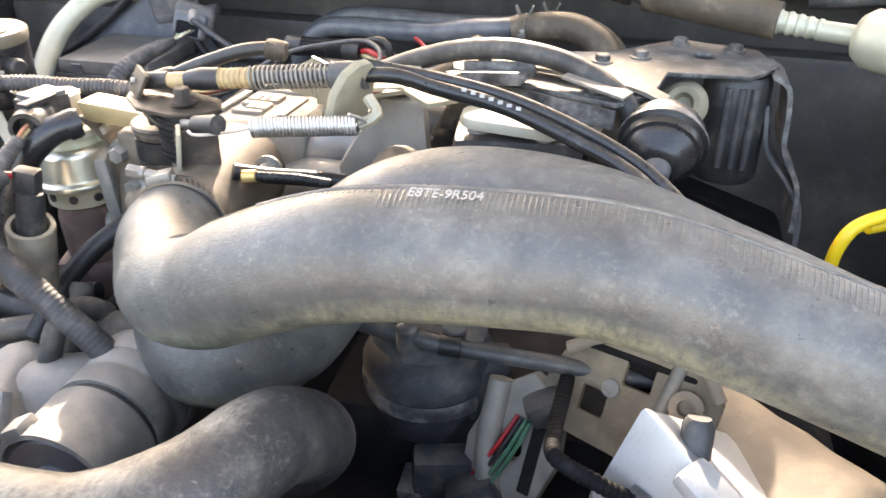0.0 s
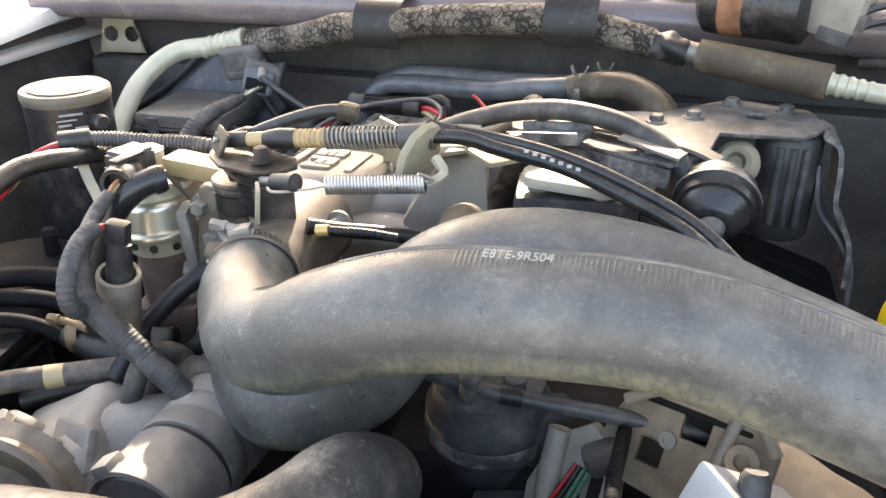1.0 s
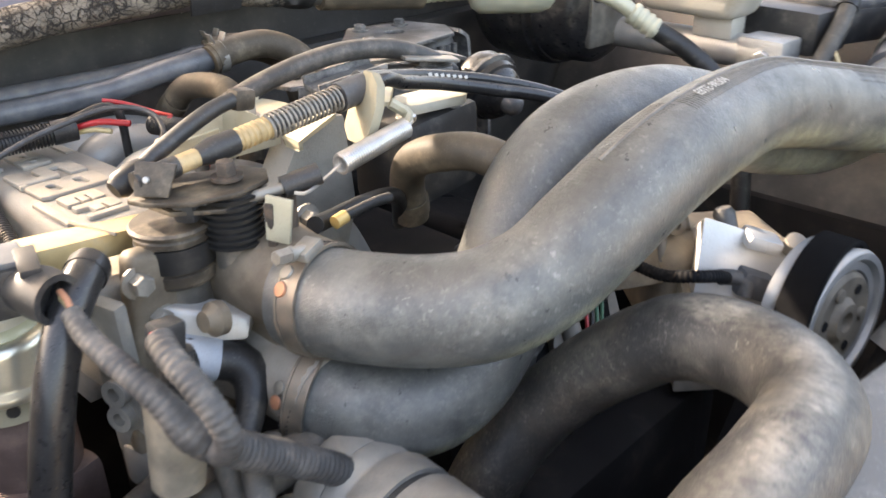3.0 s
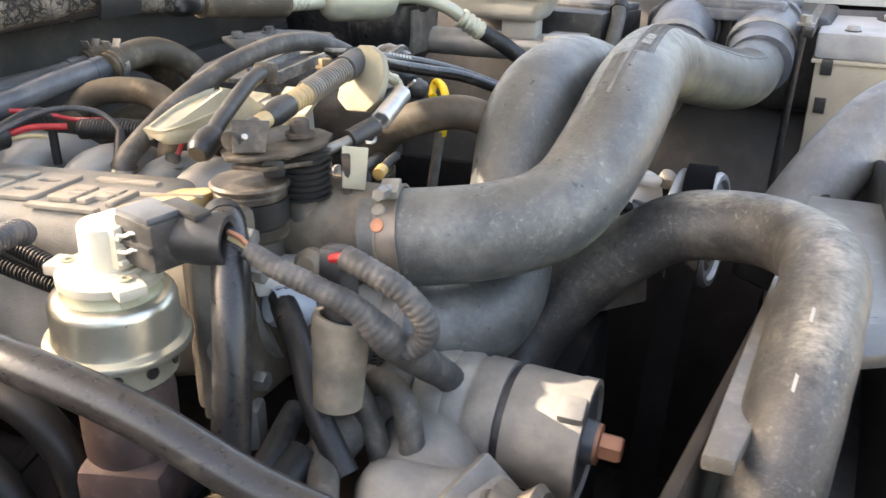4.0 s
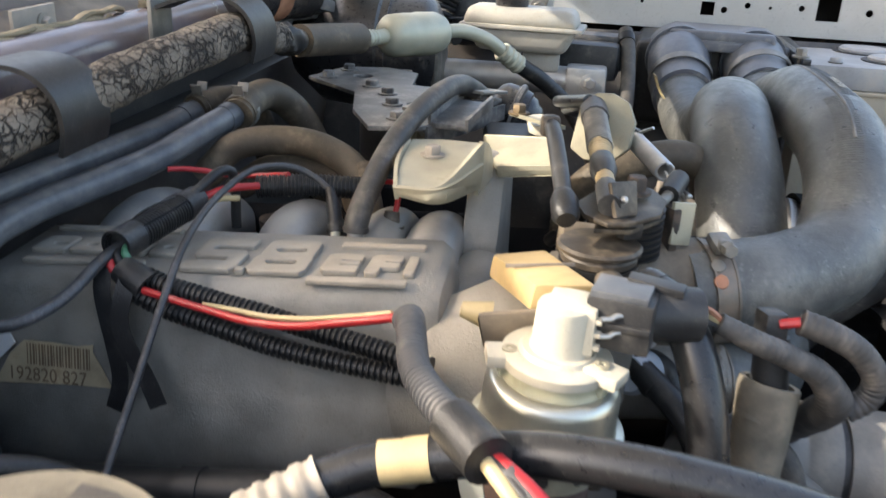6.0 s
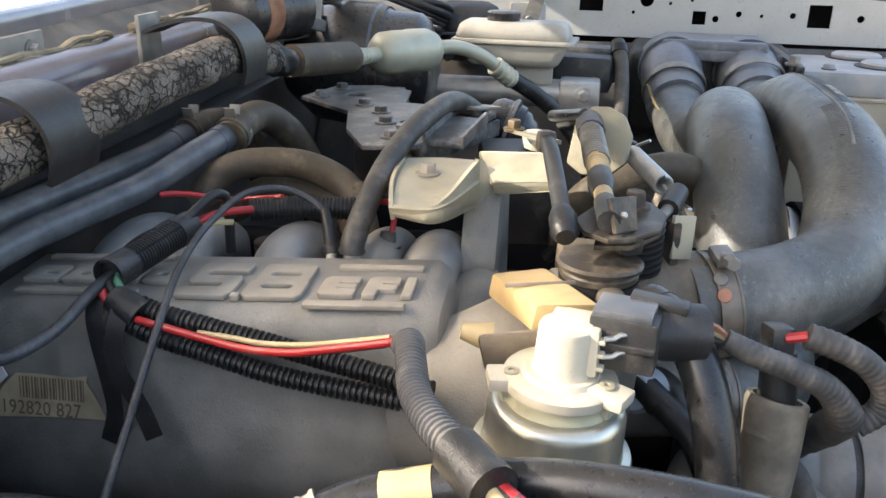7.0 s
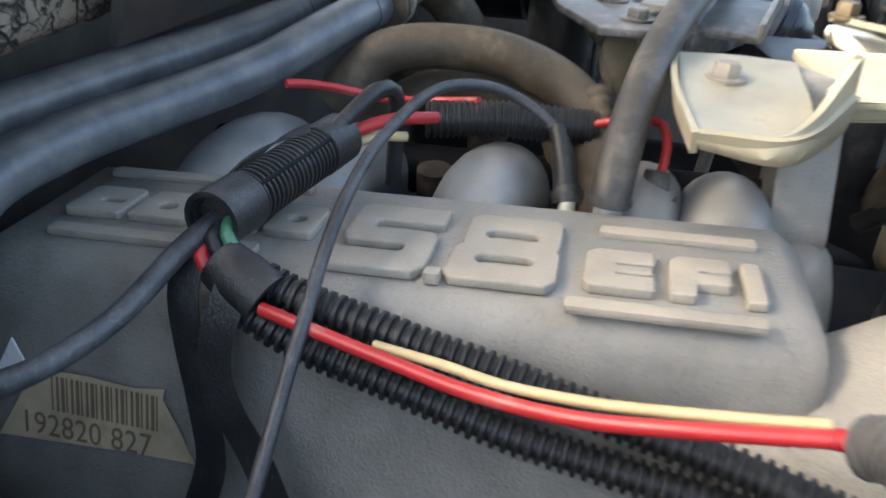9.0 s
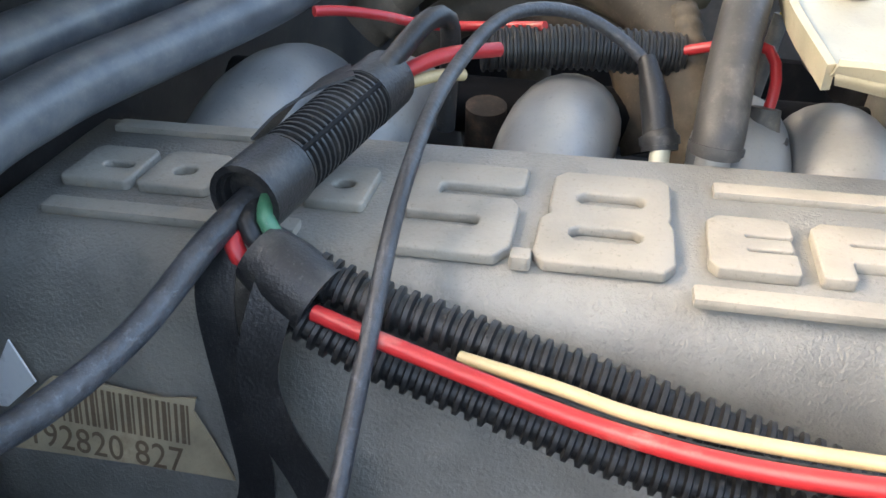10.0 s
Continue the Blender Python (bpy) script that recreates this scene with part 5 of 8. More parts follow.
# air filter box with its necks
af = thing("air_filter_box", (0.62, 0.27, 1.05), "blue-grey plastic air filter box with two necks", "air filter box")
part("body", box((0.655, 0.270, 1.105), (0.19, 0.25, 0.13), (0, 0, -6), 0.015, 3), "plastic_black", af)
part("lid", box((0.605, 0.278, 1.180), (0.175, 0.150, 0.020), (0, 2, -8), 0.008, 3), "plastic_slate", af, "flat blue-grey lid")
part("lid_edge", box((0.520, 0.290, 1.172), (0.012, 0.135, 0.016), (0, 2, -8), 0.004, 3), "plastic_slate", af)
for y, z in ((0.346, 1.112), (0.238, 1.122)):
    part("neck", tube([(0.60, y - 0.004, 1.150), (0.555, y - 0.003, 1.150), (0.505, y, 1.138), (0.465, y, z + 0.008), (0.435, y, z)], [0.045, 0.045, 0.044, 0.042, 0.041], seg=32), "plastic_slate", af)
    part("neck_ring", ring_body(bmesh.new(), (0.478, y, z + 0.016), (1, 0, 0.5), 0.0435, 0.0450, 0.012), "steel_dull", af)
    part("neck_collar", ring_body(bmesh.new(), (0.545, y - 0.002, 1.1495), (1, 0, 0.1), 0.044, 0.048, 0.010), "plastic_slate", af)
tabs = thing("torn_tape", (0.42, 0.33, 1.11), "torn piece of yellowed tape hanging by the hose", "tape")
part("flap", strip([(0.372, 0.395, 1.150), (0.378, 0.385, 1.128), (0.372, 0.372, 1.110), (0.380, 0.362, 1.094)], 0.012, 0.0008, (1, 0.2, 0)), "cream_wire", tabs)

# radiator hose
RH = [(-0.215, 0.372, 0.93), (-0.190, 0.368, 0.975), (-0.163, 0.356, 1.012), (-0.148, 0.335, 1.043), (-0.1405, 0.303, 1.0765), (-0.1400, 0.265, 1.1055), (-0.1515, 0.2140, 1.1175), (-0.1800, 0.1825, 1.1205), (-0.2285, 0.1730, 1.1250), (-0.2780, 0.1765, 1.1130), (-0.3250, 0.183, 1.083), (-0.352, 0.188, 1.03), (-0.36, 0.19, 0.95)]
rh = thing("radiator_hose", (-0.2, 0.25, 1.05), "dusty dark rubber radiator hose with rubbed patches", "hose")
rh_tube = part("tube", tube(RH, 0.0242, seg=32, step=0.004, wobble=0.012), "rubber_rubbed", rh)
rl_, rp_ = spline(RH, 0.006)
part("end_clamp", ring_body(bmesh.new(), rl_[-12], rl_[-10] - rl_[-14], 0.0242, 0.0256, 0.012), "steel_dull", rh)
for k in (-33, -27):
    d = (rl_[k + 1] - rl_[k - 1]).normalized()
    n = Vector((-0.75, 0.15, 0.6))
    n = (n - d * n.dot(d)).normalized()
    part("chalk_mark", plate([(-0.0008, -0.004), (0.0008, -0.005), (0.0010, 0.004), (-0.0006, 0.005)], 0.0006, facing(rl_[k] + n * 0.0240, n, d)), "white_ink", rh_tube, "white chalk mark")

long_hose("coolant_hose", [(-0.350, 0.418, 1.070), (-0.349, 0.410, 1.058), (-0.350, 0.402, 1.042), (-0.354, 0.394, 1.020), (-0.362, 0.388, 0.98)], 0.0072, "rubber_dusty", "thin grey hose dropping from the open tube", 16)
long_hose("coolant_hose", [(-0.330, 0.412, 1.050), (-0.336, 0.403, 1.061), (-0.342, 0.393, 1.064), (-0.347, 0.383, 1.058), (-0.352, 0.376, 1.040), (-0.358, 0.372, 1.012), (-0.364, 0.370, 0.98)], 0.0078, "rubber_dusty", "thin grey hose arching beside the pump", 16)

cd = thing("cold_air_duct", (0.10, 0.16, 1.08), "pale grey rubber duct in front of the battery", "duct")
part("tube", tube([(0.070, 0.197, 1.008), (0.0876, 0.1855, 1.0321), (0.149, 0.1454, 1.0888), (0.1961, 0.1035, 1.1255), (0.2357, 0.0584, 1.1345), (0.29, 0.0, 1.125), (0.36, -0.06, 1.09)], 0.034, seg=30), "duct_pale", cd)
part("neck", tube([(0.092, 0.1825, 1.036), (0.074, 0.194, 1.014), (0.060, 0.205, 0.985)], [0.030, 0.028, 0.022], seg=20), "mat_dark", cd)
part("end_bead", ring_body(bmesh.new(), (0.2357, 0.0584, 1.1345), (0.66, -0.75, 0.0), 0.0335, 0.0362, 0.012), "duct_pale", cd)

# heater and coolant hoses at the firewall
long_hose("heater_hose", [(-0.100, 0.783, 1.174), (-0.152, 0.795, 1.1675), (-0.2003, 0.8136, 1.1560), (-0.2500, 0.8340, 1.1500), (-0.3000, 0.8500, 1.1465), (-0.3370, 0.8570, 1.1390), (-0.3604, 0.8575, 1.1120), (-0.3717, 0.8533, 1.0738), (-0.3823, 0.8450, 1.02), (-0.386, 0.84, 0.94)], 0.0104, "rubber_blue", "faded blue-grey heater hose along the firewall", 22, group="heater hoses")
long_hose("heater_hose", [(-0.083, 0.825, 1.168), (-0.142, 0.838, 1.161), (-0.198, 0.856, 1.156), (-0.260, 0.873, 1.153), (-0.318, 0.884, 1.148), (-0.352, 0.884, 1.130), (-0.366, 0.880, 1.09), (-0.374, 0.875, 1.03), (-0.378, 0.87, 0.94)], 0.0104, "rubber_blue", "second faded blue-grey heater hose by the firewall", 20, group="heater hoses")
long_hose("elbow_hose", [(-0.112, 0.781, 1.1725), (-0.088, 0.780, 1.178), (-0.052, 0.776, 1.1785), (-0.0275, 0.765, 1.1660), (-0.0172, 0.752, 1.146), (-0.0150, 0.737, 1.108), (-0.015, 0.73, 1.05)], 0.0134, "rubber_brown", "dusty brown rubber elbow joined to the blue hose", 22)
long_hose("elbow_hose", [(-0.09, 0.826, 1.168), (-0.06, 0.815, 1.172), (-0.02, 0.80, 1.155), (0.0, 0.79, 1.09)], 0.0130, "rubber_brown", "second dusty brown rubber elbow", 20)
for c, ax, r in (((-0.103, 0.7810, 1.1740), (1, -0.08, 0.15), 0.0138), ((-0.083, 0.825, 1.1685), (1, -0.2, 0.05), 0.0134)):
    th = thing("spring_clamp", c, "spring steel clamp with two ears on a hose joint", "hose clamp", "spring clamps")
    part("hoop", ring_body(bmesh.new(), c, ax, r, r + 0.0012, 0.009), "steel_dull", th)
    for dx in (-0.006, 0.006):
        part("ear", box((c[0] + dx, c[1], c[2] + r + 0.004), (0.0014, 0.009, 0.010), (0, dx * 4000, 0), 0.0005), "steel_dull", th)
long_hose("heater_hose", [(-0.156, 0.795, 1.130), (-0.1455, 0.770, 1.156), (-0.136, 0.728, 1.1610), (-0.146, 0.694, 1.1575), (-0.168, 0.667, 1.147), (-0.196, 0.652, 1.121), (-0.21, 0.648, 1.08)], 0.0115, "rubber_brown", "brown dusty small hose looping behind the plenum", 18)
long_hose("heater_hose", [(-0.125, 0.782, 1.112), (-0.123, 0.750, 1.134), (-0.126, 0.710, 1.137), (-0.140, 0.680, 1.128), (-0.16, 0.665, 1.09)], 0.0105, "rubber_brown", "lower brown dusty small hose behind the plenum", 16)
long_hose("vacuum_hose", [(-0.2490, 0.6500, 1.1330), (-0.2475, 0.6497, 1.1387), (-0.2270, 0.6475, 1.1522), (-0.1785, 0.6391, 1.1765), (-0.131, 0.6255, 1.1940), (-0.0829, 0.6104, 1.202), (-0.0339, 0.6003, 1.1942), (0.0042, 0.5853, 1.1724), (0.02, 0.57, 1.13)], 0.0082, "rubber_worn", "thick dark vacuum hose from the plenum", 22)

# refrigerant line: cracked foam, sleeve, muffler, pipe and hose
foam = thing("foam_wrapped_line", (-0.2, 0.80, 1.19), "refrigerant line wrapped in cracked perished foam", "refrigerant line")
FO = [(-0.495, 0.8500, 1.1815), (-0.4236, 0.8382, 1.1939), (-0.376, 0.8260, 1.2080), (-0.3141, 0.8105, 1.2180), (-0.2500, 0.7925, 1.2300), (-0.1800, 0.7800, 1.2370), (-0.1120, 0.7750, 1.2395), (-0.069, 0.7735, 1.2311), (-0.0350, 0.769, 1.2250)]
part("foam_wrap", tube(FO, [0.0150, 0.0155, 0.0158, 0.0155, 0.0152, 0.0152, 0.0152, 0.0150, 0.0135], seg=32, step=0.004, wobble=0.05), "foam", foam)
part("torn_end", tube([(-0.045, 0.772, 1.226), (-0.020, 0.767, 1.222), (-0.004, 0.765, 1.219)], [0.0150, 0.0142, 0.011], seg=20, step=0.004, wobble=0.3), "rubber", foam)
part("inner_pipe", tube([(-0.03, 0.768, 1.224), (0.0, 0.765, 1.219), (0.025, 0.760, 1.216)], 0.0105, seg=18), "steel_dull", foam)
part("rubber_sleeve", tube([(0.006, 0.763, 1.218), (0.05, 0.752, 1.214), (0.115, 0.733, 1.208)], [0.0150, 0.0155, 0.0158], seg=24), "rubber_brown", foam)
part("ribbed_fitting", tube([(0.112, 0.734, 1.208), (0.152, 0.722, 1.205)], [0.0105, 0.0095], seg=18, rib=(0.008, 0.0012)), "pale_metal", foam)
part("pipe", tube([(0.145, 0.724, 1.205), (0.18, 0.714, 1.204)], 0.0085, seg=14), "pale_metal", foam)
part("muffler", lathe([(0.0085, -0.004), (0.018, 0.0), (0.0235, 0.008), (0.0245, 0.03), (0.0240, 0.042), (0.0250, 0.05), (0.0245, 0.075), (0.0205, 0.086), (0.010, 0.094)], (0.176, 0.716, 1.204), (0.8, -0.58, -0.02), 28), "pale_metal", foam, "pale green-white refrigerant muffler can")
part("bent_pipe", tube([(0.248, 0.664, 1.203), (0.268, 0.640, 1.203), (0.292, 0.608, 1.190), (0.308, 0.585, 1.170)], 0.0085, seg=14), "pale_metal", foam)
part("crimp", tube([(0.302, 0.594, 1.178), (0.318, 0.570, 1.158)], 0.0125, seg=18, rib=(0.009, 0.0015)), "pale_metal", foam)
part("black_hose", tube([(0.314, 0.576, 1.163), (0.335, 0.540, 1.138), (0.350, 0.505, 1.105), (0.345, 0.47, 1.05), (0.33, 0.45, 0.95)], 0.0105, seg=16), "rubber", foam)
part("end_fitting", tube([(-0.500, 0.846, 1.184), (-0.530, 0.845, 1.178), (-0.555, 0.838, 1.172)], [0.015, 0.0135, 0.012], seg=18, rib=(0.010, 0.0015)), "pale_metal", foam)
part("olive_pipe", tube([(-0.545, 0.842, 1.175), (-0.585, 0.825, 1.168), (-0.612, 0.79, 1.140), (-0.618, 0.75, 1.10), (-0.61, 0.71, 1.06)], 0.0115, seg=16), "pale_metal", foam)


def hose_strap(x, y, z):
    st = thing("rubber_strap", (x, y, z), "wide black rubber strap slung from the cowl round the foam", "strap", "straps on the refrigerant line")
    pts = [(x - 0.004, y + 0.060, z + 0.016), (x - 0.001, y + 0.044, z + 0.0225), (x, y + 0.022, z + 0.0275), (x, y - 0.002, z + 0.0250), (x, y - 0.0160, z + 0.012), (x, y - 0.0195, z - 0.006), (x, y - 0.0165, z - 0.020)]
    part("strip", strip(pts, 0.050, 0.003), "rubber", st)
    part("clip", box((x - 0.004, y + 0.064, z + 0.004), (0.036, 0.004, 0.050), (0, 0, 0), 0.0015), "steel_dull", st)
    return st


hose_strap(-0.318, 0.8115, 1.2175)
hose_strap(-0.112, 0.775, 1.2395)

# ---- EGR valve ----
egr = thing("egr_valve", (-0.410, 0.518, 1.03), "gold-zinc plated EGR valve with white position sensor", "EGR valve")
EX = (-0.03, -0.05, 1)
EC = Vector((-0.408, 0.5235, 0.996))
part("can", lathe([(0.0352, 0.1065), (0.0376, 0.1075), (0.0380, 0.1095), (0.0372, 0.1115), (0.0335, 0.1130), (0.0328, 0.1150), (0.0322, 0.1320), (0.0310, 0.1355), (0.0280, 0.1376), (0.016, 0.1380)], EC, EX, 48), "zinc_gold", egr)
part("vent_ring", lathe([(0.026, 0.088), (0.029, 0.090), (0.029, 0.104)], EC, EX, 30), "zinc_yellow", egr)
for i in range(10):
    a = 2 * math.pi * i / 10
    d = Vector((math.cos(a), math.sin(a), 0))
    part("vent_hole", lathe([(0.0035, 0), (0.0035, 0.001)], EC + d * 0.0288 + Vector((-0.003, -0.005, 0.097)), d, 10), "plastic_black", egr)
part("stem_housing", lathe([(0.024, 0.03), (0.026, 0.04), (0.026, 0.075), (0.023, 0.088)], EC, EX, 24), "mauve_iron", egr)
part("base", box((-0.411, 0.518, 1.015), (0.055, 0.050, 0.04), (0, 0, 15), 0.008), "mauve_iron", egr)
part("skirt", lathe([(0.0250, 0.1372), (0.0256, 0.1385), (0.0244, 0.1405), (0.0240, 0.1450)], EC, EX, 36), "plastic_clear", egr, "yellowed translucent sensor skirt")
part("sensor_base", lathe([(0.0240, 0.1440), (0.0262, 0.1448), (0.0262, 0.1492), (0.0250, 0.1503), (0.0185, 0.1508), (0.0170, 0.1530)], EC, EX, 36), "plastic_white", egr)
for a in (0.1, 1.75, 4.2):
    d = Vector((math.cos(a), math.sin(a), 0))
    part("sensor_lug", plate([(-0.0072, -0.012), (0.0072, -0.012), (0.0078, 0.003), (0.0050, 0.0078), (-0.0050, 0.0078), (-0.0078, 0.003)], 0.0062, Matrix.Translation(EC + Vector(EX) * 0.1445 + d * 0.0215) @ frame_of(EX).to_4x4() @ pose(0, 0, 0, 0, 0, math.degrees(a) + 90), 0.0014), "plastic_white", egr)
    part("lug_screw", lathe([(0.0036, 0.150), (0.0036, 0.1522), (0.0016, 0.1524), (0.0014, 0.1508)], EC + d * 0.0226, EX, 12), "zinc_yellow", egr)
    part("skirt_foot", box(EC + Vector(EX) * 0.1410 + d * 0.0235, (0.007, 0.009, 0.009), (0, 0, math.degrees(a)), 0.002), "plastic_clear", egr)
part("sensor_cap", lathe([(0.0150, 0.1515), (0.0138, 0.1530), (0.0130, 0.1560), (0.0126, 0.1735), (0.0118, 0.1752), (0.0, 0.1756)], EC, EX, 36), "plastic_white", egr)
part("sensor_socket", box((-0.4085, 0.5085, 1.1605), (0.0225, 0.020, 0.0230), (0, 0, -12), 0.0022), "plastic_white", egr)
part("socket_top", box((-0.4080, 0.5120, 1.1708), (0.0165, 0.020, 0.0040), (0, 0, -12), 0.0014), "plastic_white", egr)
for z in (1.1665, 1.1600, 1.1535):
    part("socket_ledge", box((-0.4140, 0.5010, z), (0.0135, 0.0080, 0.0022), (0, 0, -12), 0.0006), "plastic_white", egr)
conn = thing("wiring_connector", (-0.395, 0.468, 1.16), "black plastic connector plugged into the EGR sensor", "connector")
conn_shell = part("shell", box((-0.4078, 0.4885, 1.1645), (0.0235, 0.030, 0.0250), (0, 0, -15), 0.0022), "plastic_black", conn)
part("cover", box((-0.4078, 0.4895, 1.1780), (0.0215, 0.026, 0.0040), (0, 0, -15), 0.0012), "rubber_blue", conn_shell, "worn grey connector cover")
part("rib", box((-0.4205, 0.4890, 1.1650), (0.0030, 0.024, 0.0030), (0, 0, -15), 0.0008), "plastic_black", conn_shell)
part("boot", tube([(-0.4030, 0.4785, 1.1645), (-0.3995, 0.466, 1.1645), (-0.3965, 0.4535, 1.1640)], [0.0122, 0.0134, 0.0128], seg=26, inner=0.0095), "plastic_black", conn)
part("latch", box((-0.3995, 0.474, 1.1785), (0.010, 0.026, 0.004), (4, 0, -15), 0.001), "plastic_black", conn_shell)
for z in (1.1690, 1.1605):
    part("clip", tube([(-0.4215, 0.4990, z), (-0.4203, 0.4945, z), (-0.4196, 0.4925, z + 0.0012), (-0.4172, 0.4855, z + 0.0010), (-0.4168, 0.4840, z)], 0.0012, seg=8, step=0.002), "steel", conn_shell, "bright wire clip")
for k, (mm, dz) in enumerate((("copper", 0.003), ("cream_wire", 0.0), ("plastic_grey", -0.003))):
    part("wire", tube([(-0.395, 0.454, 1.165 + dz), (-0.395, 0.447, 1.163 + dz), (-0.396, 0.440, 1.160)], 0.0016, seg=6), mm, conn)

# taped harness in front of the EGR valve
har = thing("taped_harness", (-0.36, 0.39, 1.11), "grey cloth-taped wiring harness with a loop", "wiring harness")
part("branch", tube([(-0.396, 0.443, 1.161), (-0.396, 0.428, 1.154), (-0.392, 0.408, 1.145), (-0.386, 0.390, 1.134), (-0.378, 0.377, 1.116), (-0.360, 0.374, 1.099), (-0.335, 0.373, 1.078), (-0.305, 0.371, 1.052), (-0.28, 0.37, 1.02)], [0.0050, 0.0058, 0.0062, 0.0068, 0.0090, 0.0095, 0.0095, 0.0095, 0.0095], seg=14, wobble=0.05, rib=(0.0036, 0.00024)), "tape_grey", har)
part("loop", tube([(-0.376, 0.400, 1.156), (-0.378, 0.388, 1.153), (-0.376, 0.370, 1.143), (-0.373, 0.358, 1.127), (-0.372, 0.359, 1.116), (-0.373, 0.369, 1.108)], 0.0066, seg=16, rib=(0.0036, 0.00034)), "tape_grey", har)
part("red_end", tube([(-0.376, 0.400, 1.156), (-0.374, 0.409, 1.153)], 0.0026, seg=8), "red_wire", har)
part("plug_shell", box((-0.368, 0.411, 1.148), (0.016, 0.012, 0.018), (0, 10, 10), 0.003), "plastic_black", har)

ts = thing("coolant_sensor_tube", (-0.383, 0.404, 1.06), "stained grey metal tube with a black plug in its mouth", "tube")
part("tube", tube([(-0.3700, 0.4065, 1.1185), (-0.3705, 0.4068, 1.1165), (-0.3735, 0.4070, 1.0950), (-0.3770, 0.4075, 1.0690)], [0.0150, 0.0156, 0.0146, 0.0132], seg=28, inner=0.0122), "tube_tan", ts)
part("plug", tube([(-0.3655, 0.4085, 1.1420), (-0.3690, 0.4070, 1.1220), (-0.3715, 0.4065, 1.1040)], [0.0084, 0.0094, 0.0098], seg=16), "plastic_black", ts)
long_hose("breather_hose", [(-0.370, 0.476, 1.165), (-0.382, 0.464, 1.1625), (-0.396, 0.454, 1.150), (-0.408, 0.447, 1.130), (-0.416, 0.443, 1.110), (-0.424, 0.441, 1.083), (-0.430, 0.441, 1.05), (-0.434, 0.442, 0.98)], 0.0100, "rubber_gloss", "glossy black rubber hose running down beside the EGR valve", 18)
long_hose("breather_hose", [(-0.33, 0.47, 1.10), (-0.352, 0.445, 1.085), (-0.372, 0.425, 1.06), (-0.385, 0.40, 1.03)], 0.0076, "rubber", "short black hose below the throttle body", 18)
long_hose("lower_pipe", [(-0.43, 0.436, 0.985), (-0.385, 0.424, 1.020), (-0.335, 0.410, 1.040), (-0.29, 0.402, 1.045), (-0.25, 0.40, 1.02)], 0.013, "rubber_dusty", "grey pipe crossing under the harness", 16)
eb = thing("egr_bracket", (-0.372, 0.500, 1.05), "grey cast bracket with two bolt holes beside the EGR valve", "bracket")
part("strap", box((-0.362, 0.491, 1.082), (0.010, 0.026, 0.112), (3, -4, 18), 0.004), "cast_grey", eb)
for z in (1.080, 1.063):
    part("bolt_eye", lathe([(0.0040, 0), (0.0082, 0), (0.0082, 0.006), (0.0040, 0.006), (0.0040, 0.001)], (-0.366, 0.487, z), (-0.9, -0.4, 0.1), 18), "cast_grey", eb)
part("foot", box((-0.356, 0.488, 1.022), (0.020, 0.030, 0.030), (0, 0, 18), 0.006), "cast_grey", eb)
gr = thing("bracket_cover", (-0.375, 0.545, 1.12), "tan plated bracket behind the EGR sensor", "bracket")
part("body", wedge([(-0.300, 0.524, 1.1525), (-0.389, 0.499, 1.1710), (-0.390, 0.529, 1.1690), (-0.306, 0.555, 1.1490)], (0.003, 0.002, -0.016)), "plastic_tan", gr)
part("side", wedge([(-0.390, 0.498, 1.1600), (-0.391, 0.556, 1.1500), (-0.382, 0.552, 1.126), (-0.380, 0.520, 1.124)], (0.004, 0, 0)), "cast_tan", gr, "dusty brown side plate")
part("seam", box((-0.3465, 0.5270, 1.1612), (0.0016, 0.038, 0.0022), (0, 12, 16), 0.0006), "cast_tan", gr)
part("nipple", tube([(-0.379, 0.565, 1.147), (-0.378, 0.550, 1.144)], [0.004, 0.006], seg=10), "cream_wire", gr)

# ---- refrigerant can (accumulator) and its hose ----
acc = thing("accumulator_can", (-0.606, 0.660, 0.95), "black accumulator can with a dusty pale lid", "accumulator")
acc_can = part("can", lathe([(0.040, 0.0), (0.0425, 0.01), (0.0425, 0.20), (0.0420, 0.205)], (-0.606, 0.660, 0.955), (0, 0, 1), 40), "paint_black", acc)
part("lid", lathe([(0.0430, 0.0), (0.0440, 0.004), (0.0440, 0.0100), (0.0428, 0.0116), (0.0405, 0.0112), (0.034, 0.0126), (0.02, 0.0150), (0.0, 0.016)], (-0.606, 0.660, 1.157), (0, 0, 1), 40), "lid_peeled", acc)
peel = [(-0.010, -0.0355), (-0.009, -0.024), (-0.011, -0.014), (-0.005, -0.008), (-0.0045, 0.002), (0.003, 0.007), (0.010, 0.009), (0.014, 0.018), (0.019, 0.030), (0.029, 0.022), (0.0355, 0.008), (0.0365, -0.006), (0.031, -0.020), (0.020, -0.031), (0.006, -0.0365)]
bare = plate(peel, 0.0012, pose(0, 0, 0, 0, 0, -62))
bmesh.ops.subdivide_edges(bare, edges=bare.edges[:], cuts=2)
bmesh.ops.triangulate(bare, faces=bare.faces[:])
for v in bare.verts:
    v.co.z += 0.0162 - 3.1 * (v.co.x ** 2 + v.co.y ** 2)
    v.co += Vector((-0.606, 0.660, 1.157))
part("bare_patch", bare, "lid_bare", acc, "dark patch where the paint has peeled")
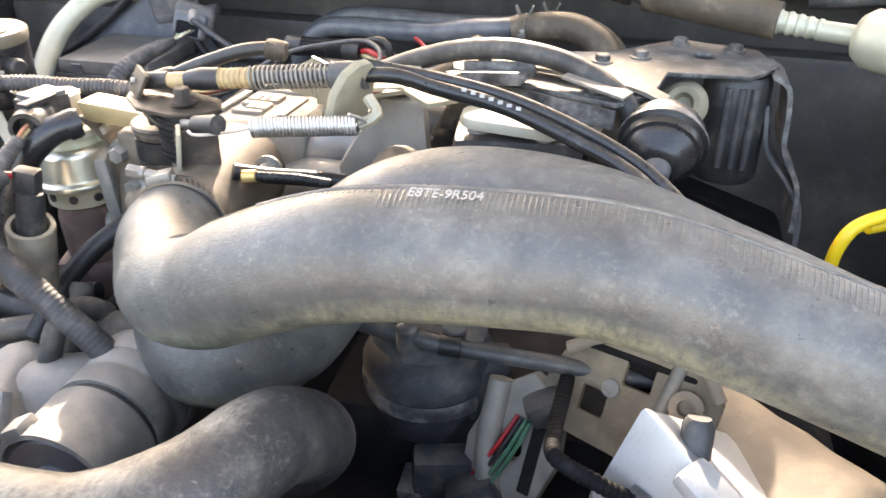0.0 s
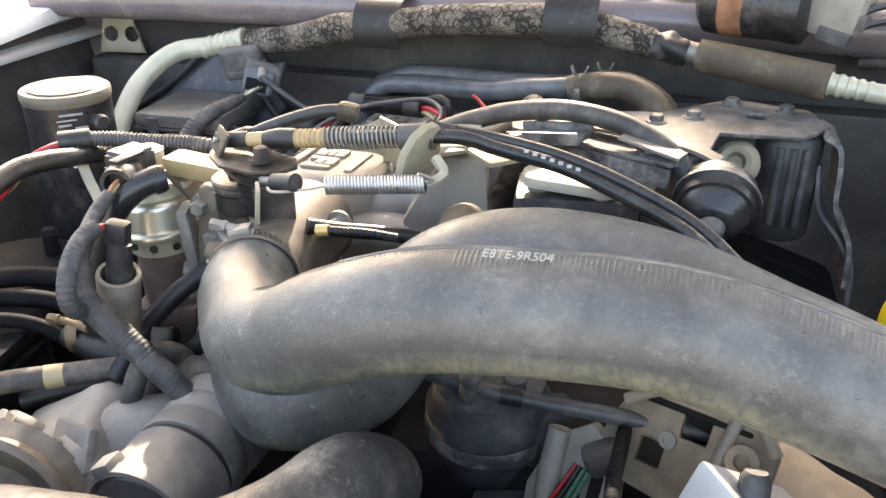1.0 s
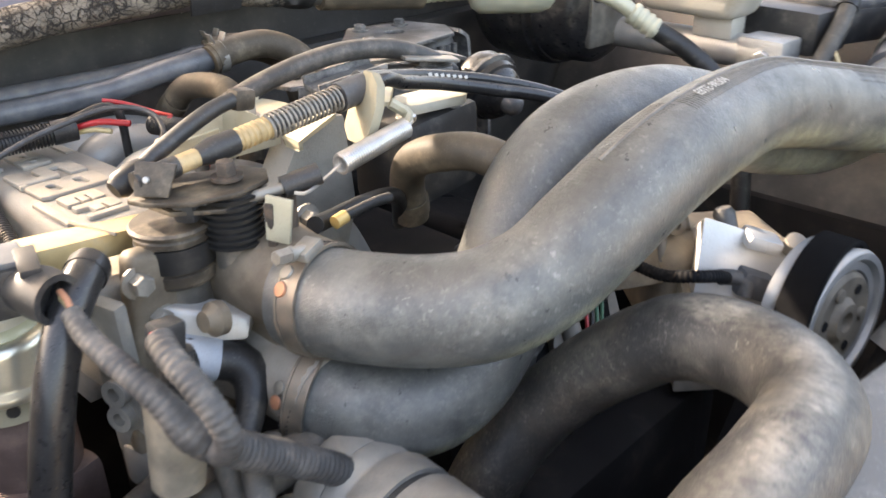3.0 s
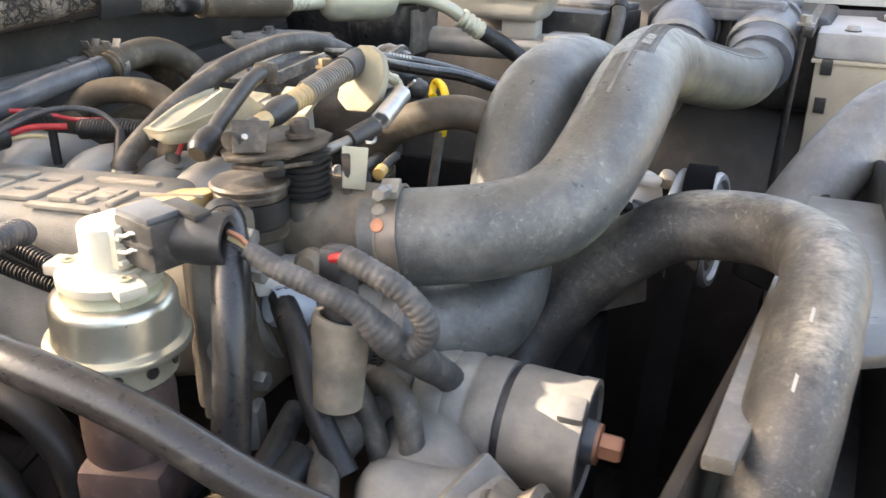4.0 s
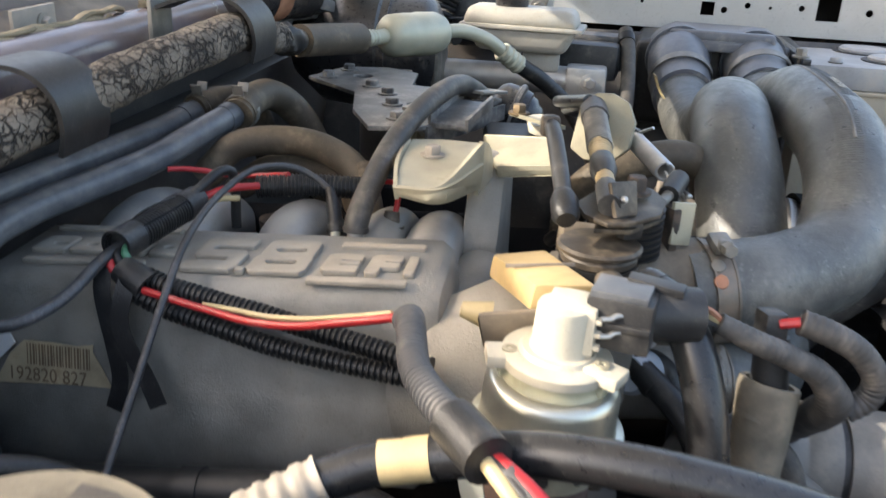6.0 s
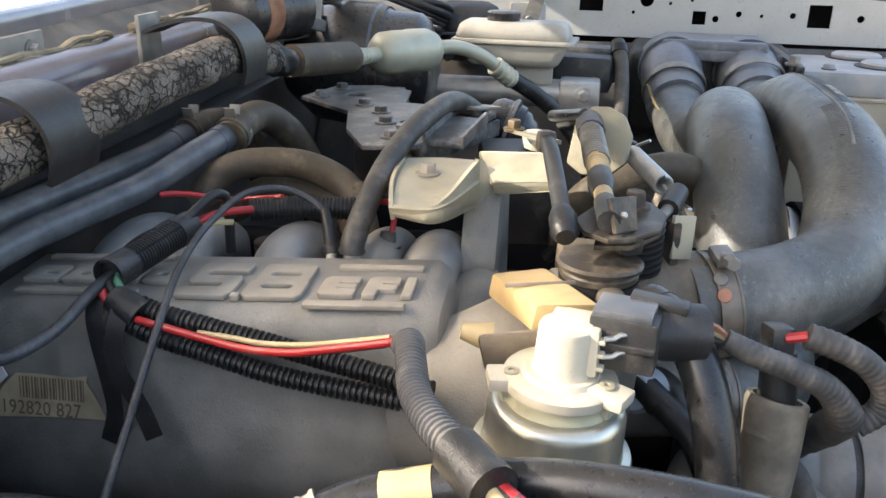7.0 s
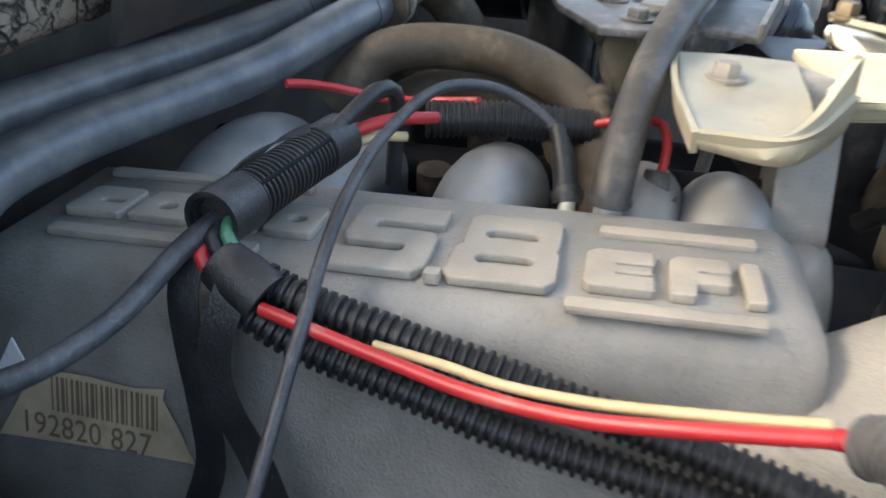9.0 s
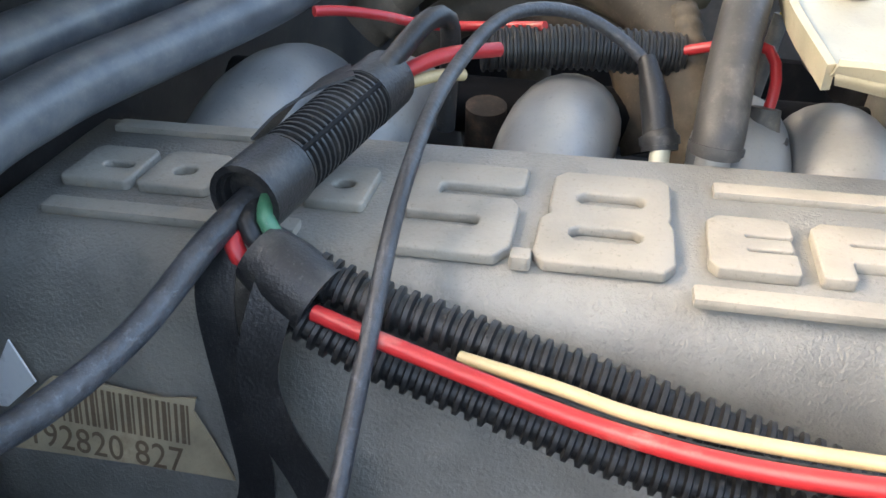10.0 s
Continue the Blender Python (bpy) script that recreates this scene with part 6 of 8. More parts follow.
for i, (u0, u1, h) in enumerate(((-0.012, 0.010, 0.0022), (-0.015, 0.004, 0.0014), (-0.014, -0.002, 0.0020), (0.001, 0.013, 0.0034), (-0.015, 0.012, 0.0014), (-0.011, 0.008, 0.0022), (-0.016, 0.014, 0.0016))):
    part("print_bar", plate([(u0, 0), (u1, 0), (u1, h), (u0, h)], 0.0005, facing((-0.5765, 0.6285, 1.150 - i * 0.0050), (0.7, -0.72, 0))), "white_ink", acc_can, "scuffed white print")
part("port", lathe([(0.008, 0), (0.008, 0.014), (0.006, 0.016)], (-0.566, 0.647, 1.140), (0.9, -0.35, 0.1), 16), "plastic_black", acc)
rag = [(0.017 * (1 + 0.25 * noise.noise(Vector((2.2 * i, 0.3, 0)))) * math.cos(i * 0.35), 0.011 * (1 + 0.4 * noise.noise(Vector((1.7 * i, 5.3, 0)))) * math.sin(i * 0.35)) for i in range(18)]
part("torn_paper", plate(rag, 0.0006, facing((-0.5735, 0.6215, 1.1105), (-0.45, -0.65, 0.6))), "paper_white", acc_can, "torn white paper remnant")
ah = thing("refrigerant_hose", (-0.49, 0.50, 1.12), "glossy black refrigerant hose with crimped end and paint marks", "hose")
part("end_pipe", tube([(-0.545, 0.668, 1.05), (-0.540, 0.660, 1.085), (-0.530, 0.645, 1.108), (-0.518, 0.627, 1.121)], 0.0092, seg=18), "pipe_brown", ah)
part("crimp", tube([(-0.520, 0.630, 1.119), (-0.506, 0.602, 1.131)], 0.0106, seg=20, rib=(0.0076, 0.0010)), "alu_dirty", ah)
BH = [(-0.5080, 0.6080, 1.1290), (-0.5010, 0.585, 1.1370), (-0.4990, 0.558, 1.1430), (-0.5000, 0.530, 1.1490), (-0.5057, 0.505, 1.1535), (-0.5110, 0.4758, 1.1545), (-0.5080, 0.4211, 1.1420), (-0.5044, 0.3646, 1.1190), (-0.496, 0.30, 1.10), (-0.47, 0.22, 1.06)]
part("tube", tube(BH, 0.0086, seg=18), "rubber_gloss", ah)
part("paint_mark", tube([(-0.5005, 0.581, 1.1380), (-0.4993, 0.562, 1.1422)], 0.0088, seg=18), "cream_wire", ah, "cream paint mark")

# red and cream wires in their loom over the hose
rl = thing("battery_wire_loom", (-0.45, 0.57, 1.14), "grey corrugated loom with red and cream wires", "wiring loom")
part("sheath", tube([(-0.3955, 0.5905, 1.1455), (-0.4020, 0.5873, 1.1500), (-0.4219, 0.5834, 1.1520), (-0.4527, 0.5765, 1.1525), (-0.4800, 0.5650, 1.1560), (-0.5050, 0.549, 1.1585)], 0.0072, seg=16, rib=(0.0034, 0.0010)), "plastic_grey", rl, "", 0.4)
part("wire_exit", tube([(-0.3955, 0.598, 1.146), (-0.3965, 0.592, 1.1475), (-0.400, 0.5875, 1.1495)], 0.0025, seg=10), "red_wire", rl)
part("tape_wrap", tube([(-0.497, 0.555, 1.1575), (-0.518, 0.540, 1.1570)], 0.0098, seg=16), "tape", rl)
for mm, o in (("cream_wire", 0.0), ("plastic_black", 0.006), ("red_wire", 0.012)):
    k = o * 1.0
    pts = [(-0.512, 0.545 - k * 0.3, 1.157), (-0.528, 0.532 - k * 0.8, 1.152), (-0.540, 0.518 - k * 1.4, 1.138 - k * 0.3), (-0.552, 0.506 - k * 1.8, 1.122 - k * 0.5), (-0.585, 0.490 - k * 2.0, 1.100), (-0.66, 0.46 - k * 2.0, 1.075), (-0.72, 0.44 - k * 2, 1.04)]
    part("wire", tube(pts, 0.0032 if mm != "plastic_black" else 0.0028, seg=10), mm, rl)
part("grey_sleeve", tube([(-0.520, 0.5335, 1.1545), (-0.530, 0.5215, 1.1485), (-0.5405, 0.5030, 1.1350)], 0.0044, seg=12), "plastic_grey", rl, "grey shrink sleeve on the red wire")
part("hang_tag", strip([(-0.508, 0.548, 1.148), (-0.500, 0.545, 1.125), (-0.488, 0.540, 1.105), (-0.482, 0.536, 1.085)], 0.010, 0.0008, (0.3, 1, 0)), "tag_clear", rl, "pale clear plastic tag")

# loom across the plenum
pl = thing("plenum_loom", (-0.35, 0.70, 1.11), "black split corrugated loom with red and cream wires on the plenum", "wiring loom")
part("upper_sheath", tube([(-0.342, 0.752, 1.130), (-0.3435, 0.738, 1.126), (-0.346, 0.716, 1.1225), (-0.3485, 0.701, 1.1205), (-0.351, 0.680, 1.118), (-0.355, 0.655, 1.1145), (-0.360, 0.630, 1.112), (-0.366, 0.605, 1.110), (-0.374, 0.58, 1.108)], 0.0060, seg=18, rib=(0.0035, 0.0015)), "rubber", pl, "", 0.4)
part("lower_sheath", tube([(-0.349, 0.756, 1.122), (-0.352, 0.737, 1.1155), (-0.3535, 0.715, 1.1105), (-0.356, 0.695, 1.1065), (-0.359, 0.670, 1.1020), (-0.362, 0.642, 1.0995), (-0.366, 0.61, 1.098), (-0.371, 0.578, 1.097)], 0.0057, seg=18, rib=(0.0035, 0.0015)), "rubber", pl, "", 0.4)
part("red_wire", tube([(-0.3535, 0.748, 1.1265), (-0.3575, 0.735, 1.1260), (-0.3640, 0.708, 1.1240), (-0.3720, 0.68, 1.1235), (-0.3815, 0.652, 1.1285), (-0.3897, 0.6250, 1.1375), (-0.3955, 0.598, 1.146)], 0.0022, seg=12), "red_wire", pl)
part("cream_wire", tube([(-0.356, 0.712, 1.1225), (-0.3635, 0.69, 1.1250), (-0.3700, 0.672, 1.1265), (-0.3770, 0.648, 1.1310), (-0.3850, 0.622, 1.1390), (-0.392, 0.598, 1.147)], 0.0016, seg=10), "cream_wire", pl)
part("grey_wire", tube([(-0.356, 0.718, 1.120), (-0.365, 0.685, 1.1205), (-0.3735, 0.66, 1.1235), (-0.383, 0.63, 1.132), (-0.393, 0.60, 1.143)], 0.0014, seg=8), "plastic_black", pl)
part("collar", tube([(-0.3420, 0.7660, 1.1335), (-0.3445, 0.7585, 1.1300), (-0.3470, 0.7490, 1.1255)], [0.0084, 0.0096, 0.0094], seg=22, inner=0.0070), "tape", pl)
tp = thing("loose_tape", (-0.36, 0.77, 1.09), "loose ends of black cloth tape hanging over the plenum", "tape")
part("strip", strip([(-0.345, 0.775, 1.137), (-0.351, 0.775, 1.124), (-0.3545, 0.772, 1.108), (-0.357, 0.768, 1.090), (-0.361, 0.764, 1.070), (-0.364, 0.768, 1.052)], 0.011, 0.0006, (0.15, 1, 0.1)), "tape", tp)
part("strip", strip([(-0.351, 0.757, 1.134), (-0.356, 0.760, 1.122), (-0.3585, 0.762, 1.108), (-0.361, 0.758, 1.095), (-0.364, 0.747, 1.078), (-0.368, 0.738, 1.060)], 0.011, 0.0006, (0.1, 1, 0.45)), "tape", tp)
cl = thing("corrugated_sleeve", (-0.30, 0.77, 1.15), "black corrugated sleeve with taped ends over the plenum edge", "wiring loom")
SL0, SL1 = Vector((-0.336, 0.7705, 1.1450)), Vector((-0.258, 0.757, 1.1480))
sd = (SL1 - SL0).normalized()
part("sleeve", tube([SL0, SL1], 0.0096, seg=24, rib=(0.0027, 0.0017), inner=0.0072), "rubber", cl, "", 0.4)
su = Vector((-0.25, -0.65, 0.72))
su = (su - sd * su.dot(sd)).normalized()
part("slit", tube([SL0 + sd * 0.016 + su * 0.0090, SL1 - sd * 0.016 + su * 0.0090], 0.0010, seg=6), "black_deep", cl)
part("cuff", tube([SL0 - sd * 0.002, SL0 + sd * 0.016], 0.0100, seg=22, inner=0.0082), "tape", cl)
part("far_cuff", tube([SL1 - sd * 0.016, SL1 + sd * 0.002], 0.0099, seg=20), "tape", cl)
part("tape_tail", strip([SL1 - sd * 0.012 + Vector((-0.002, 0.004, 0.0085)), SL1 - sd * 0.014 + Vector((-0.004, 0.012, 0.005)), SL1 - sd * 0.019 + Vector((-0.005, 0.020, -0.001)), SL1 - sd * 0.026 + Vector((-0.004, 0.027, -0.010))], 0.020, 0.0008, sd), "tape", cl)
part("green_wire", tube([SL0 + Vector((-0.004, -0.0085, -0.008)), SL0 + Vector((-0.004, -0.006, -0.003)), SL0 + Vector((0.01, -0.002, -0.001))], 0.0024, seg=10), "green_wire", cl)
part("black_lead", tube([SL0 + Vector((0.008, -0.001, -0.002)), SL0 + Vector((-0.0055, -0.0015, -0.004)), SL0 + Vector((-0.007, -0.006, -0.010)), SL0 + Vector((-0.006, -0.012, -0.014))], 0.0026, seg=10), "rubber", cl)
part("red_lead", tube([SL0 + Vector((0.0, 0.002, -0.005)), SL0 + Vector((-0.0085, 0.001, -0.009)), SL0 + Vector((-0.0095, -0.003, -0.014)), SL0 + Vector((-0.007, -0.009, -0.0165))], 0.0026, seg=10), "red_wire", cl)
part("grey_cable", tube([SL1 - sd * 0.03, SL1 + Vector((0.0, -0.003, 0.008)), SL1 + Vector((0.022, -0.010, 0.015)), SL1 + Vector((0.032, -0.014, 0.012)), SL1 + Vector((0.036, -0.014, -0.03))], 0.0036, seg=12), "rubber", cl)
part("red_out", tube([SL1, SL1 + Vector((0.015, -0.015, 0.005)), SL1 + Vector((0.034, -0.032, 0.003))], 0.0026, seg=14), "red_wire", cl)
part("cream_out", tube([SL1 + Vector((0, 0, -0.004)), SL1 + Vector((0.012, -0.013, -0.001)), SL1 + Vector((0.022, -0.022, -0.003))], 0.0021, seg=14), "cream_wire", cl)
sc = thing("sensor_cable", (-0.40, 0.80, 1.12), "grey cable from the plug into the corrugated sleeve", "cable")
part("cable", tube([(-0.322, 0.768, 1.1455), (-0.346, 0.7755, 1.1395), (-0.372, 0.785, 1.1265), (-0.402, 0.794, 1.1245), (-0.435, 0.801, 1.138), (-0.464, 0.805, 1.1545)], 0.0036, seg=16), "cable_scuffed", sc)
part("plug", tube([(-0.460, 0.8030, 1.1525), (-0.4615, 0.8055, 1.1530), (-0.480, 0.8420, 1.1645)], [0.0044, 0.0056, 0.0056], seg=18), "chalk_dusty", sc)
tc2 = thing("thin_cable", (-0.30, 0.73, 1.13), "thin grey cable looping over the plenum", "cable")
part("cable", tube([(-0.236, 0.667, 1.130), (-0.2225, 0.6735, 1.1495), (-0.2180, 0.697, 1.1635), (-0.2373, 0.7188, 1.1685), (-0.2759, 0.7314, 1.161), (-0.3234, 0.7340, 1.1479), (-0.3640, 0.7325, 1.125), (-0.408, 0.7310, 1.093), (-0.450, 0.7321, 1.055), (-0.48, 0.735, 1.0)], 0.0023, seg=10), "cable_scuffed", tc2)
part("boot", tube([(-0.2375, 0.666, 1.1265), (-0.2350, 0.667, 1.1310), (-0.2345, 0.6672, 1.1315), (-0.2290, 0.670, 1.1410), (-0.2210, 0.6750, 1.1530)], [0.0062, 0.0064, 0.0054, 0.0050, 0.0030], seg=16), "rubber", tc2)
part("boot_band", ring_body(bmesh.new(), (-0.2358, 0.6665, 1.1295), (0.45, 0.2, 0.9), 0.0060, 0.0069, 0.0030, 18), "rubber", tc2)
part("nipple", tube([(-0.246, 0.666, 1.120), (-0.238, 0.666, 1.130)], 0.0035, seg=10), "pale_metal", tc2)
ib = thing("injector_loom", (-0.195, 0.69, 1.14), "black ribbed loom block and injector plugs behind the plenum", "wiring loom")
part("block", tube([(-0.200, 0.735, 1.142), (-0.192, 0.70, 1.144), (-0.186, 0.66, 1.143)], 0.0085, seg=18, rib=(0.0028, 0.0009)), "rubber", ib)
part("red_wire", tube([(-0.213, 0.796, 1.154), (-0.206, 0.788, 1.153), (-0.197, 0.776, 1.150), (-0.184, 0.758, 1.144), (-0.184, 0.735, 1.146), (-0.196, 0.712, 1.152)], 0.0020, seg=14), "red_wire", ib)
part("red_loop", tube([(-0.19, 0.665, 1.145), (-0.195, 0.645, 1.152), (-0.200, 0.632, 1.153), (-0.208, 0.629, 1.145), (-0.216, 0.631, 1.130)], 0.0020, seg=14), "red_wire", ib)
part("plug", tube([(-0.226, 0.632, 1.108), (-0.222, 0.632, 1.120), (-0.2195, 0.632, 1.1275), (-0.2192, 0.632, 1.1280), (-0.2165, 0.6315, 1.138)], [0.0080, 0.0088, 0.0092, 0.0072, 0.0052], seg=16), "rubber_dusty", ib)
part("plug_band", ring_body(bmesh.new(), (-0.2195, 0.632, 1.1270), (0.15, 0, 1), 0.0088, 0.0100, 0.0035, 18), "rubber_dusty", ib)
part("taped_pipe", tube([(-0.205, 0.650, 1.090), (-0.198, 0.652, 1.118), (-0.186, 0.656, 1.142), (-0.170, 0.662, 1.156)], [0.0050, 0.0052, 0.0058, 0.0064], seg=16, rib=(0.006, 0.0005)), "rubber_brown", ib, "brown pipe wound with old tape")
part("hose_nipple", tube([(-0.252, 0.650, 1.112), (-0.2485, 0.650, 1.136)], 0.0056, seg=14), "alu_bright", ib, "bare aluminium hose nipple")
part("fuel_rail", tube([(-0.15, 0.86, 1.095), (-0.15, 0.70, 1.10), (-0.15, 0.56, 1.105)], 0.013, seg=16), "black_deep", ib)
for y in (0.77, 0.735, 0.64):
    part("injector", tube([(-0.165, y, 1.06), (-0.172, y, 1.108)], 0.009, seg=16), "iron", ib)

# ---- sensor and boxes on the passenger's side ----
ms = thing("pressure_sensor", (-0.47, 0.83, 1.13), "grey plastic pressure sensor with its plug and wires", "sensor")
part("body", box((-0.498, 0.834, 1.163), (0.050, 0.024, 0.036), (4, -10, 8), 0.007, 3), "plastic_grey", ms)
part("flange", box((-0.482, 0.832, 1.152), (0.070, 0.018, 0.010), (6, -10, 8), 0.003), "plastic_grey", ms)
part("socket", box((-0.470, 0.824, 1.149), (0.044, 0.022, 0.034), (-14, 14, 14), 0.013, 4), "plastic_grey", ms)
part("plug", box((-0.470, 0.813, 1.145), (0.036, 0.014, 0.028), (-14, 14, 14), 0.011, 4), "rubber_blue", ms)
part("plug_recess", box((-0.4705, 0.8075, 1.143), (0.026, 0.006, 0.016), (-14, 14, 14), 0.0028), "black_deep", ms)
for k, mm in enumerate(("cream_wire", "green_wire", "plastic_white", "plastic_white", "cream_wire", "plastic_grey")):
    a = -0.009 + 0.0035 * k
    part("wire", tube([(-0.471 + a, 0.807, 1.144 - 0.25 * a), (-0.474 + a * 0.7, 0.803, 1.139), (-0.479 + a * 0.3, 0.798, 1.134), (-0.483, 0.793, 1.131)], 0.0011, seg=6), mm, ms)
part("cable_sheath", tube([(-0.482, 0.796, 1.132), (-0.488, 0.785, 1.129), (-0.500, 0.766, 1.124), (-0.515, 0.742, 1.110), (-0.524, 0.722, 1.085), (-0.528, 0.71, 1.05)], [0.0045, 0.0075, 0.0088, 0.0098, 0.010, 0.010], seg=18, rib=(0.0045, 0.0006)), "tape_grey", ms)
cb = thing("control_box", (-0.55, 0.815, 1.0), "dusty black plastic control box with a flat lid", "control box")
part("body", box((-0.552, 0.815, 1.050), (0.100, 0.104, 0.10), (0, 0, 2), 0.006), "plastic_black", cb)
cb_lid = part("lid", box((-0.552, 0.815, 1.106), (0.108, 0.112, 0.016), (0, 0, 2), 0.005), "lid_dusty", cb, "dusty grey lid")
part("lid_seam", box((-0.552, 0.815, 1.0965), (0.111, 0.115, 0.003), (0, 0, 2), 0.001), "plastic_grey", cb_lid)
for k in range(4):
    part("body_rib", box((-0.590 + 0.025 * k, 0.7625, 1.052), (0.006, 0.006, 0.080), (0, 0, 2), 0.002), "plastic_black", cb)
for x in (-0.580, -0.524):
    part("lid_clip", box((x, 0.7575, 1.099), (0.012, 0.005, 0.022), (0, 0, 2), 0.0015), "plastic_grey", cb_lid)
hv = thing("heater_box", (-0.55, 0.89, 0.95), "dark plastic heater box on the firewall", "heater box")
part("case", box((-0.56, 0.900, 0.99), (0.26, 0.06, 0.20), bevel=0.02, seg=3), "plastic_black", hv)
part("slope", box((-0.46, 0.89, 0.99), (0.13, 0.05, 0.14), (0, 24, 0), 0.012), "plastic_grey", hv)
long_hose("wiring_tube", [(-0.52, 0.80, 1.10), (-0.47, 0.775, 1.085), (-0.44, 0.75, 1.06), (-0.43, 0.73, 1.02)], 0.007, "plastic_black", "black tube behind the accumulator", 12, "tube")

# ---- brake parts on the driver's side ----
bb = thing("brake_booster", (0.38, 0.80, 1.0), "black brake booster drum on the firewall", "brake booster")
part("drum", lathe([(0.0234, -0.012), (0.0468, -0.008), (0.0624, 0.0), (0.0702, 0.01), (0.0718, 0.05), (0.0757, 0.054), (0.0757, 0.062), (0.0811, 0.066), (0.0827, 0.11), (0.078, 0.15), (0.0468, 0.19)], (0.392, 0.690, 1.160), (0.06, 1, 0), 52), "paint_black", bb)
part("seam_band", ring_body(bmesh.new(), (0.3955, 0.748, 1.160), (0.06, 1, 0), 0.0749, 0.0772, 0.010, 52), "paint_black", bb)
part("mount_flange", box((0.388, 0.682, 1.145), (0.075, 0.010, 0.060), (0, 0, -3), 0.006), "steel_dull", bb)
part("check_valve", tube([(0.345, 0.694, 1.190), (0.338, 0.670, 1.193), (0.324, 0.652, 1.186)], 0.009, seg=12), "plastic_black", bb)

mc = thing("brake_master_cylinder", (0.41, 0.57, 1.10), "aluminium master cylinder with translucent dusty reservoir", "brake master cylinder")
part("cylinder", tube([(0.42, 0.75, 1.128), (0.413, 0.60, 1.128), (0.412, 0.47, 1.128)], 0.019, seg=22), "alu_bright", mc)
part("end_block", box((0.412, 0.482, 1.128), (0.045, 0.055, 0.042), (0, 0, -3), 0.006), "alu_bright", mc)
part("end_bolt", bolt((0.390, 0.478, 1.130), (-1, -0.1, 0), 0.008, 0.008), "steel", mc)
mc_res = part("reservoir", box((0.408, 0.572, 1.182), (0.058, 0.118, 0.034), (0, 0, -6), 0.012, 3, taper=1.25), "chalk_plastic", mc)
part("reservoir_flange", box((0.408, 0.572, 1.1985), (0.080, 0.164, 0.006), (0, 0, -6), 0.003, 2), "chalk_plastic", mc_res)
part("reservoir_top", box((0.408, 0.574, 1.211), (0.074, 0.156, 0.024), (0, 0, -6), 0.011, 3, taper=0.9), "chalk_plastic", mc_res)
part("reservoir_neck", box((0.412, 0.545, 1.155), (0.035, 0.05, 0.03), bevel=0.006), "chalk_plastic", mc_res)
part("cap", lathe([(0.0215, 0.0), (0.022, 0.006), (0.0225, 0.008), (0.0225, 0.014), (0.020, 0.016), (0.0, 0.0165)], (0.410, 0.590, 1.219), (0, 0, 1), 28), "paint_black", mc)
pv = thing("proportioning_block", (0.46, 0.49, 1.10), "black plastic reservoir cover beside the master cylinder", "block")
part("block", box((0.475, 0.485, 1.150), (0.07, 0.10, 0.05), (0, 0, -8), 0.008), "plastic_black", pv)
wm = thing("wiper_motor", (0.04, 0.81, 1.22), "black wiper motor with rust-stained end", "wiper motor")
part("can", lathe([(0.020, -0.008), (0.028, -0.002), (0.029, 0.004), (0.029, 0.070), (0.030, 0.072), (0.030, 0.085), (0.02, 0.09)], (0.012, 0.815, 1.258), (1, -0.35, 0), 30), "paint_black", wm)
part("rust_patch", ring_body(bmesh.new(), (0.036, 0.807, 1.258), (1, -0.35, 0), 0.029, 0.0296, 0.022), "rust", wm, "rust-stained band")
part("gearbox", box((0.120, 0.800, 1.262), (0.05, 0.06, 0.05), (0, 10, -20), 0.008), "alu_dirty", wm)
cbk = thing("connector_block", (0.13, 0.79, 1.24), "stack of grey plastic wiring connectors by the wiper motor", "connector")
for k in range(5):
    part("connector", box((0.118 + 0.010 * (k % 2), 0.775 + 0.004 * k, 1.240 + 0.014 * k), (0.028, 0.020, 0.012), (0, 12 - 5 * k, -25 + 7 * k), 0.002), "plastic_grey", cbk)
for k in range(4):
    part("lead", tube([(0.13, 0.78, 1.245 + 0.012 * k), (0.16, 0.80, 1.25 + 0.014 * k), (0.20, 0.85, 1.23 + 0.01 * k), (0.24, 0.90, 1.18)], 0.004, seg=8), "plastic_black", cbk)

# ---- dark bracket, diaphragm and parts on the driver's bank ----
ab = thing("accessory_bracket", (0.0, 0.66, 1.10), "dusty black stamped steel bracket with bolts", "bracket")
bp = plate([(-0.145, 0.665), (-0.135, 0.625), (-0.075, 0.598), (-0.005, 0.572), (0.02, 0.60), (0.03, 0.66), (0.095, 0.665), (0.118, 0.70), (0.105, 0.745), (0.04, 0.765), (-0.02, 0.705), (-0.09, 0.69)], 0.004, pose(0, 0, 1.176), 0.0012, holes=((-0.055, 0.645, 0.006, 14), (0.06, 0.715, 0.010, 16)))
part("plate", bp, "steel_dusty", ab)
part("edge_lip", strip([(-0.130, 0.622, 1.172), (-0.075, 0.596, 1.170), (-0.005, 0.570, 1.168)], 0.014, 0.003, (0, 0, 1)), "steel_dusty", ab)
part("leg", strip([(0.112, 0.70, 1.178), (0.124, 0.70, 1.170), (0.128, 0.70, 1.150), (0.130, 0.695, 1.12), (0.145, 0.69, 1.09), (0.148, 0.69, 1.05)], 0.05, 0.004, (0, 1, 0)), "steel_dusty", ab)
part("front_rail", box((-0.100, 0.5985, 1.1835), (0.060, 0.030, 0.005), (0, -8, -14), 0.002), "steel_dusty", ab)
for dy in (-0.015, 0.015):
    part("rail_flange", box((-0.100 + 0.25 * dy, 0.5985 + dy, 1.1865), (0.060, 0.003, 0.010), (0, -8, -14), 0.001), "steel_dusty", ab)
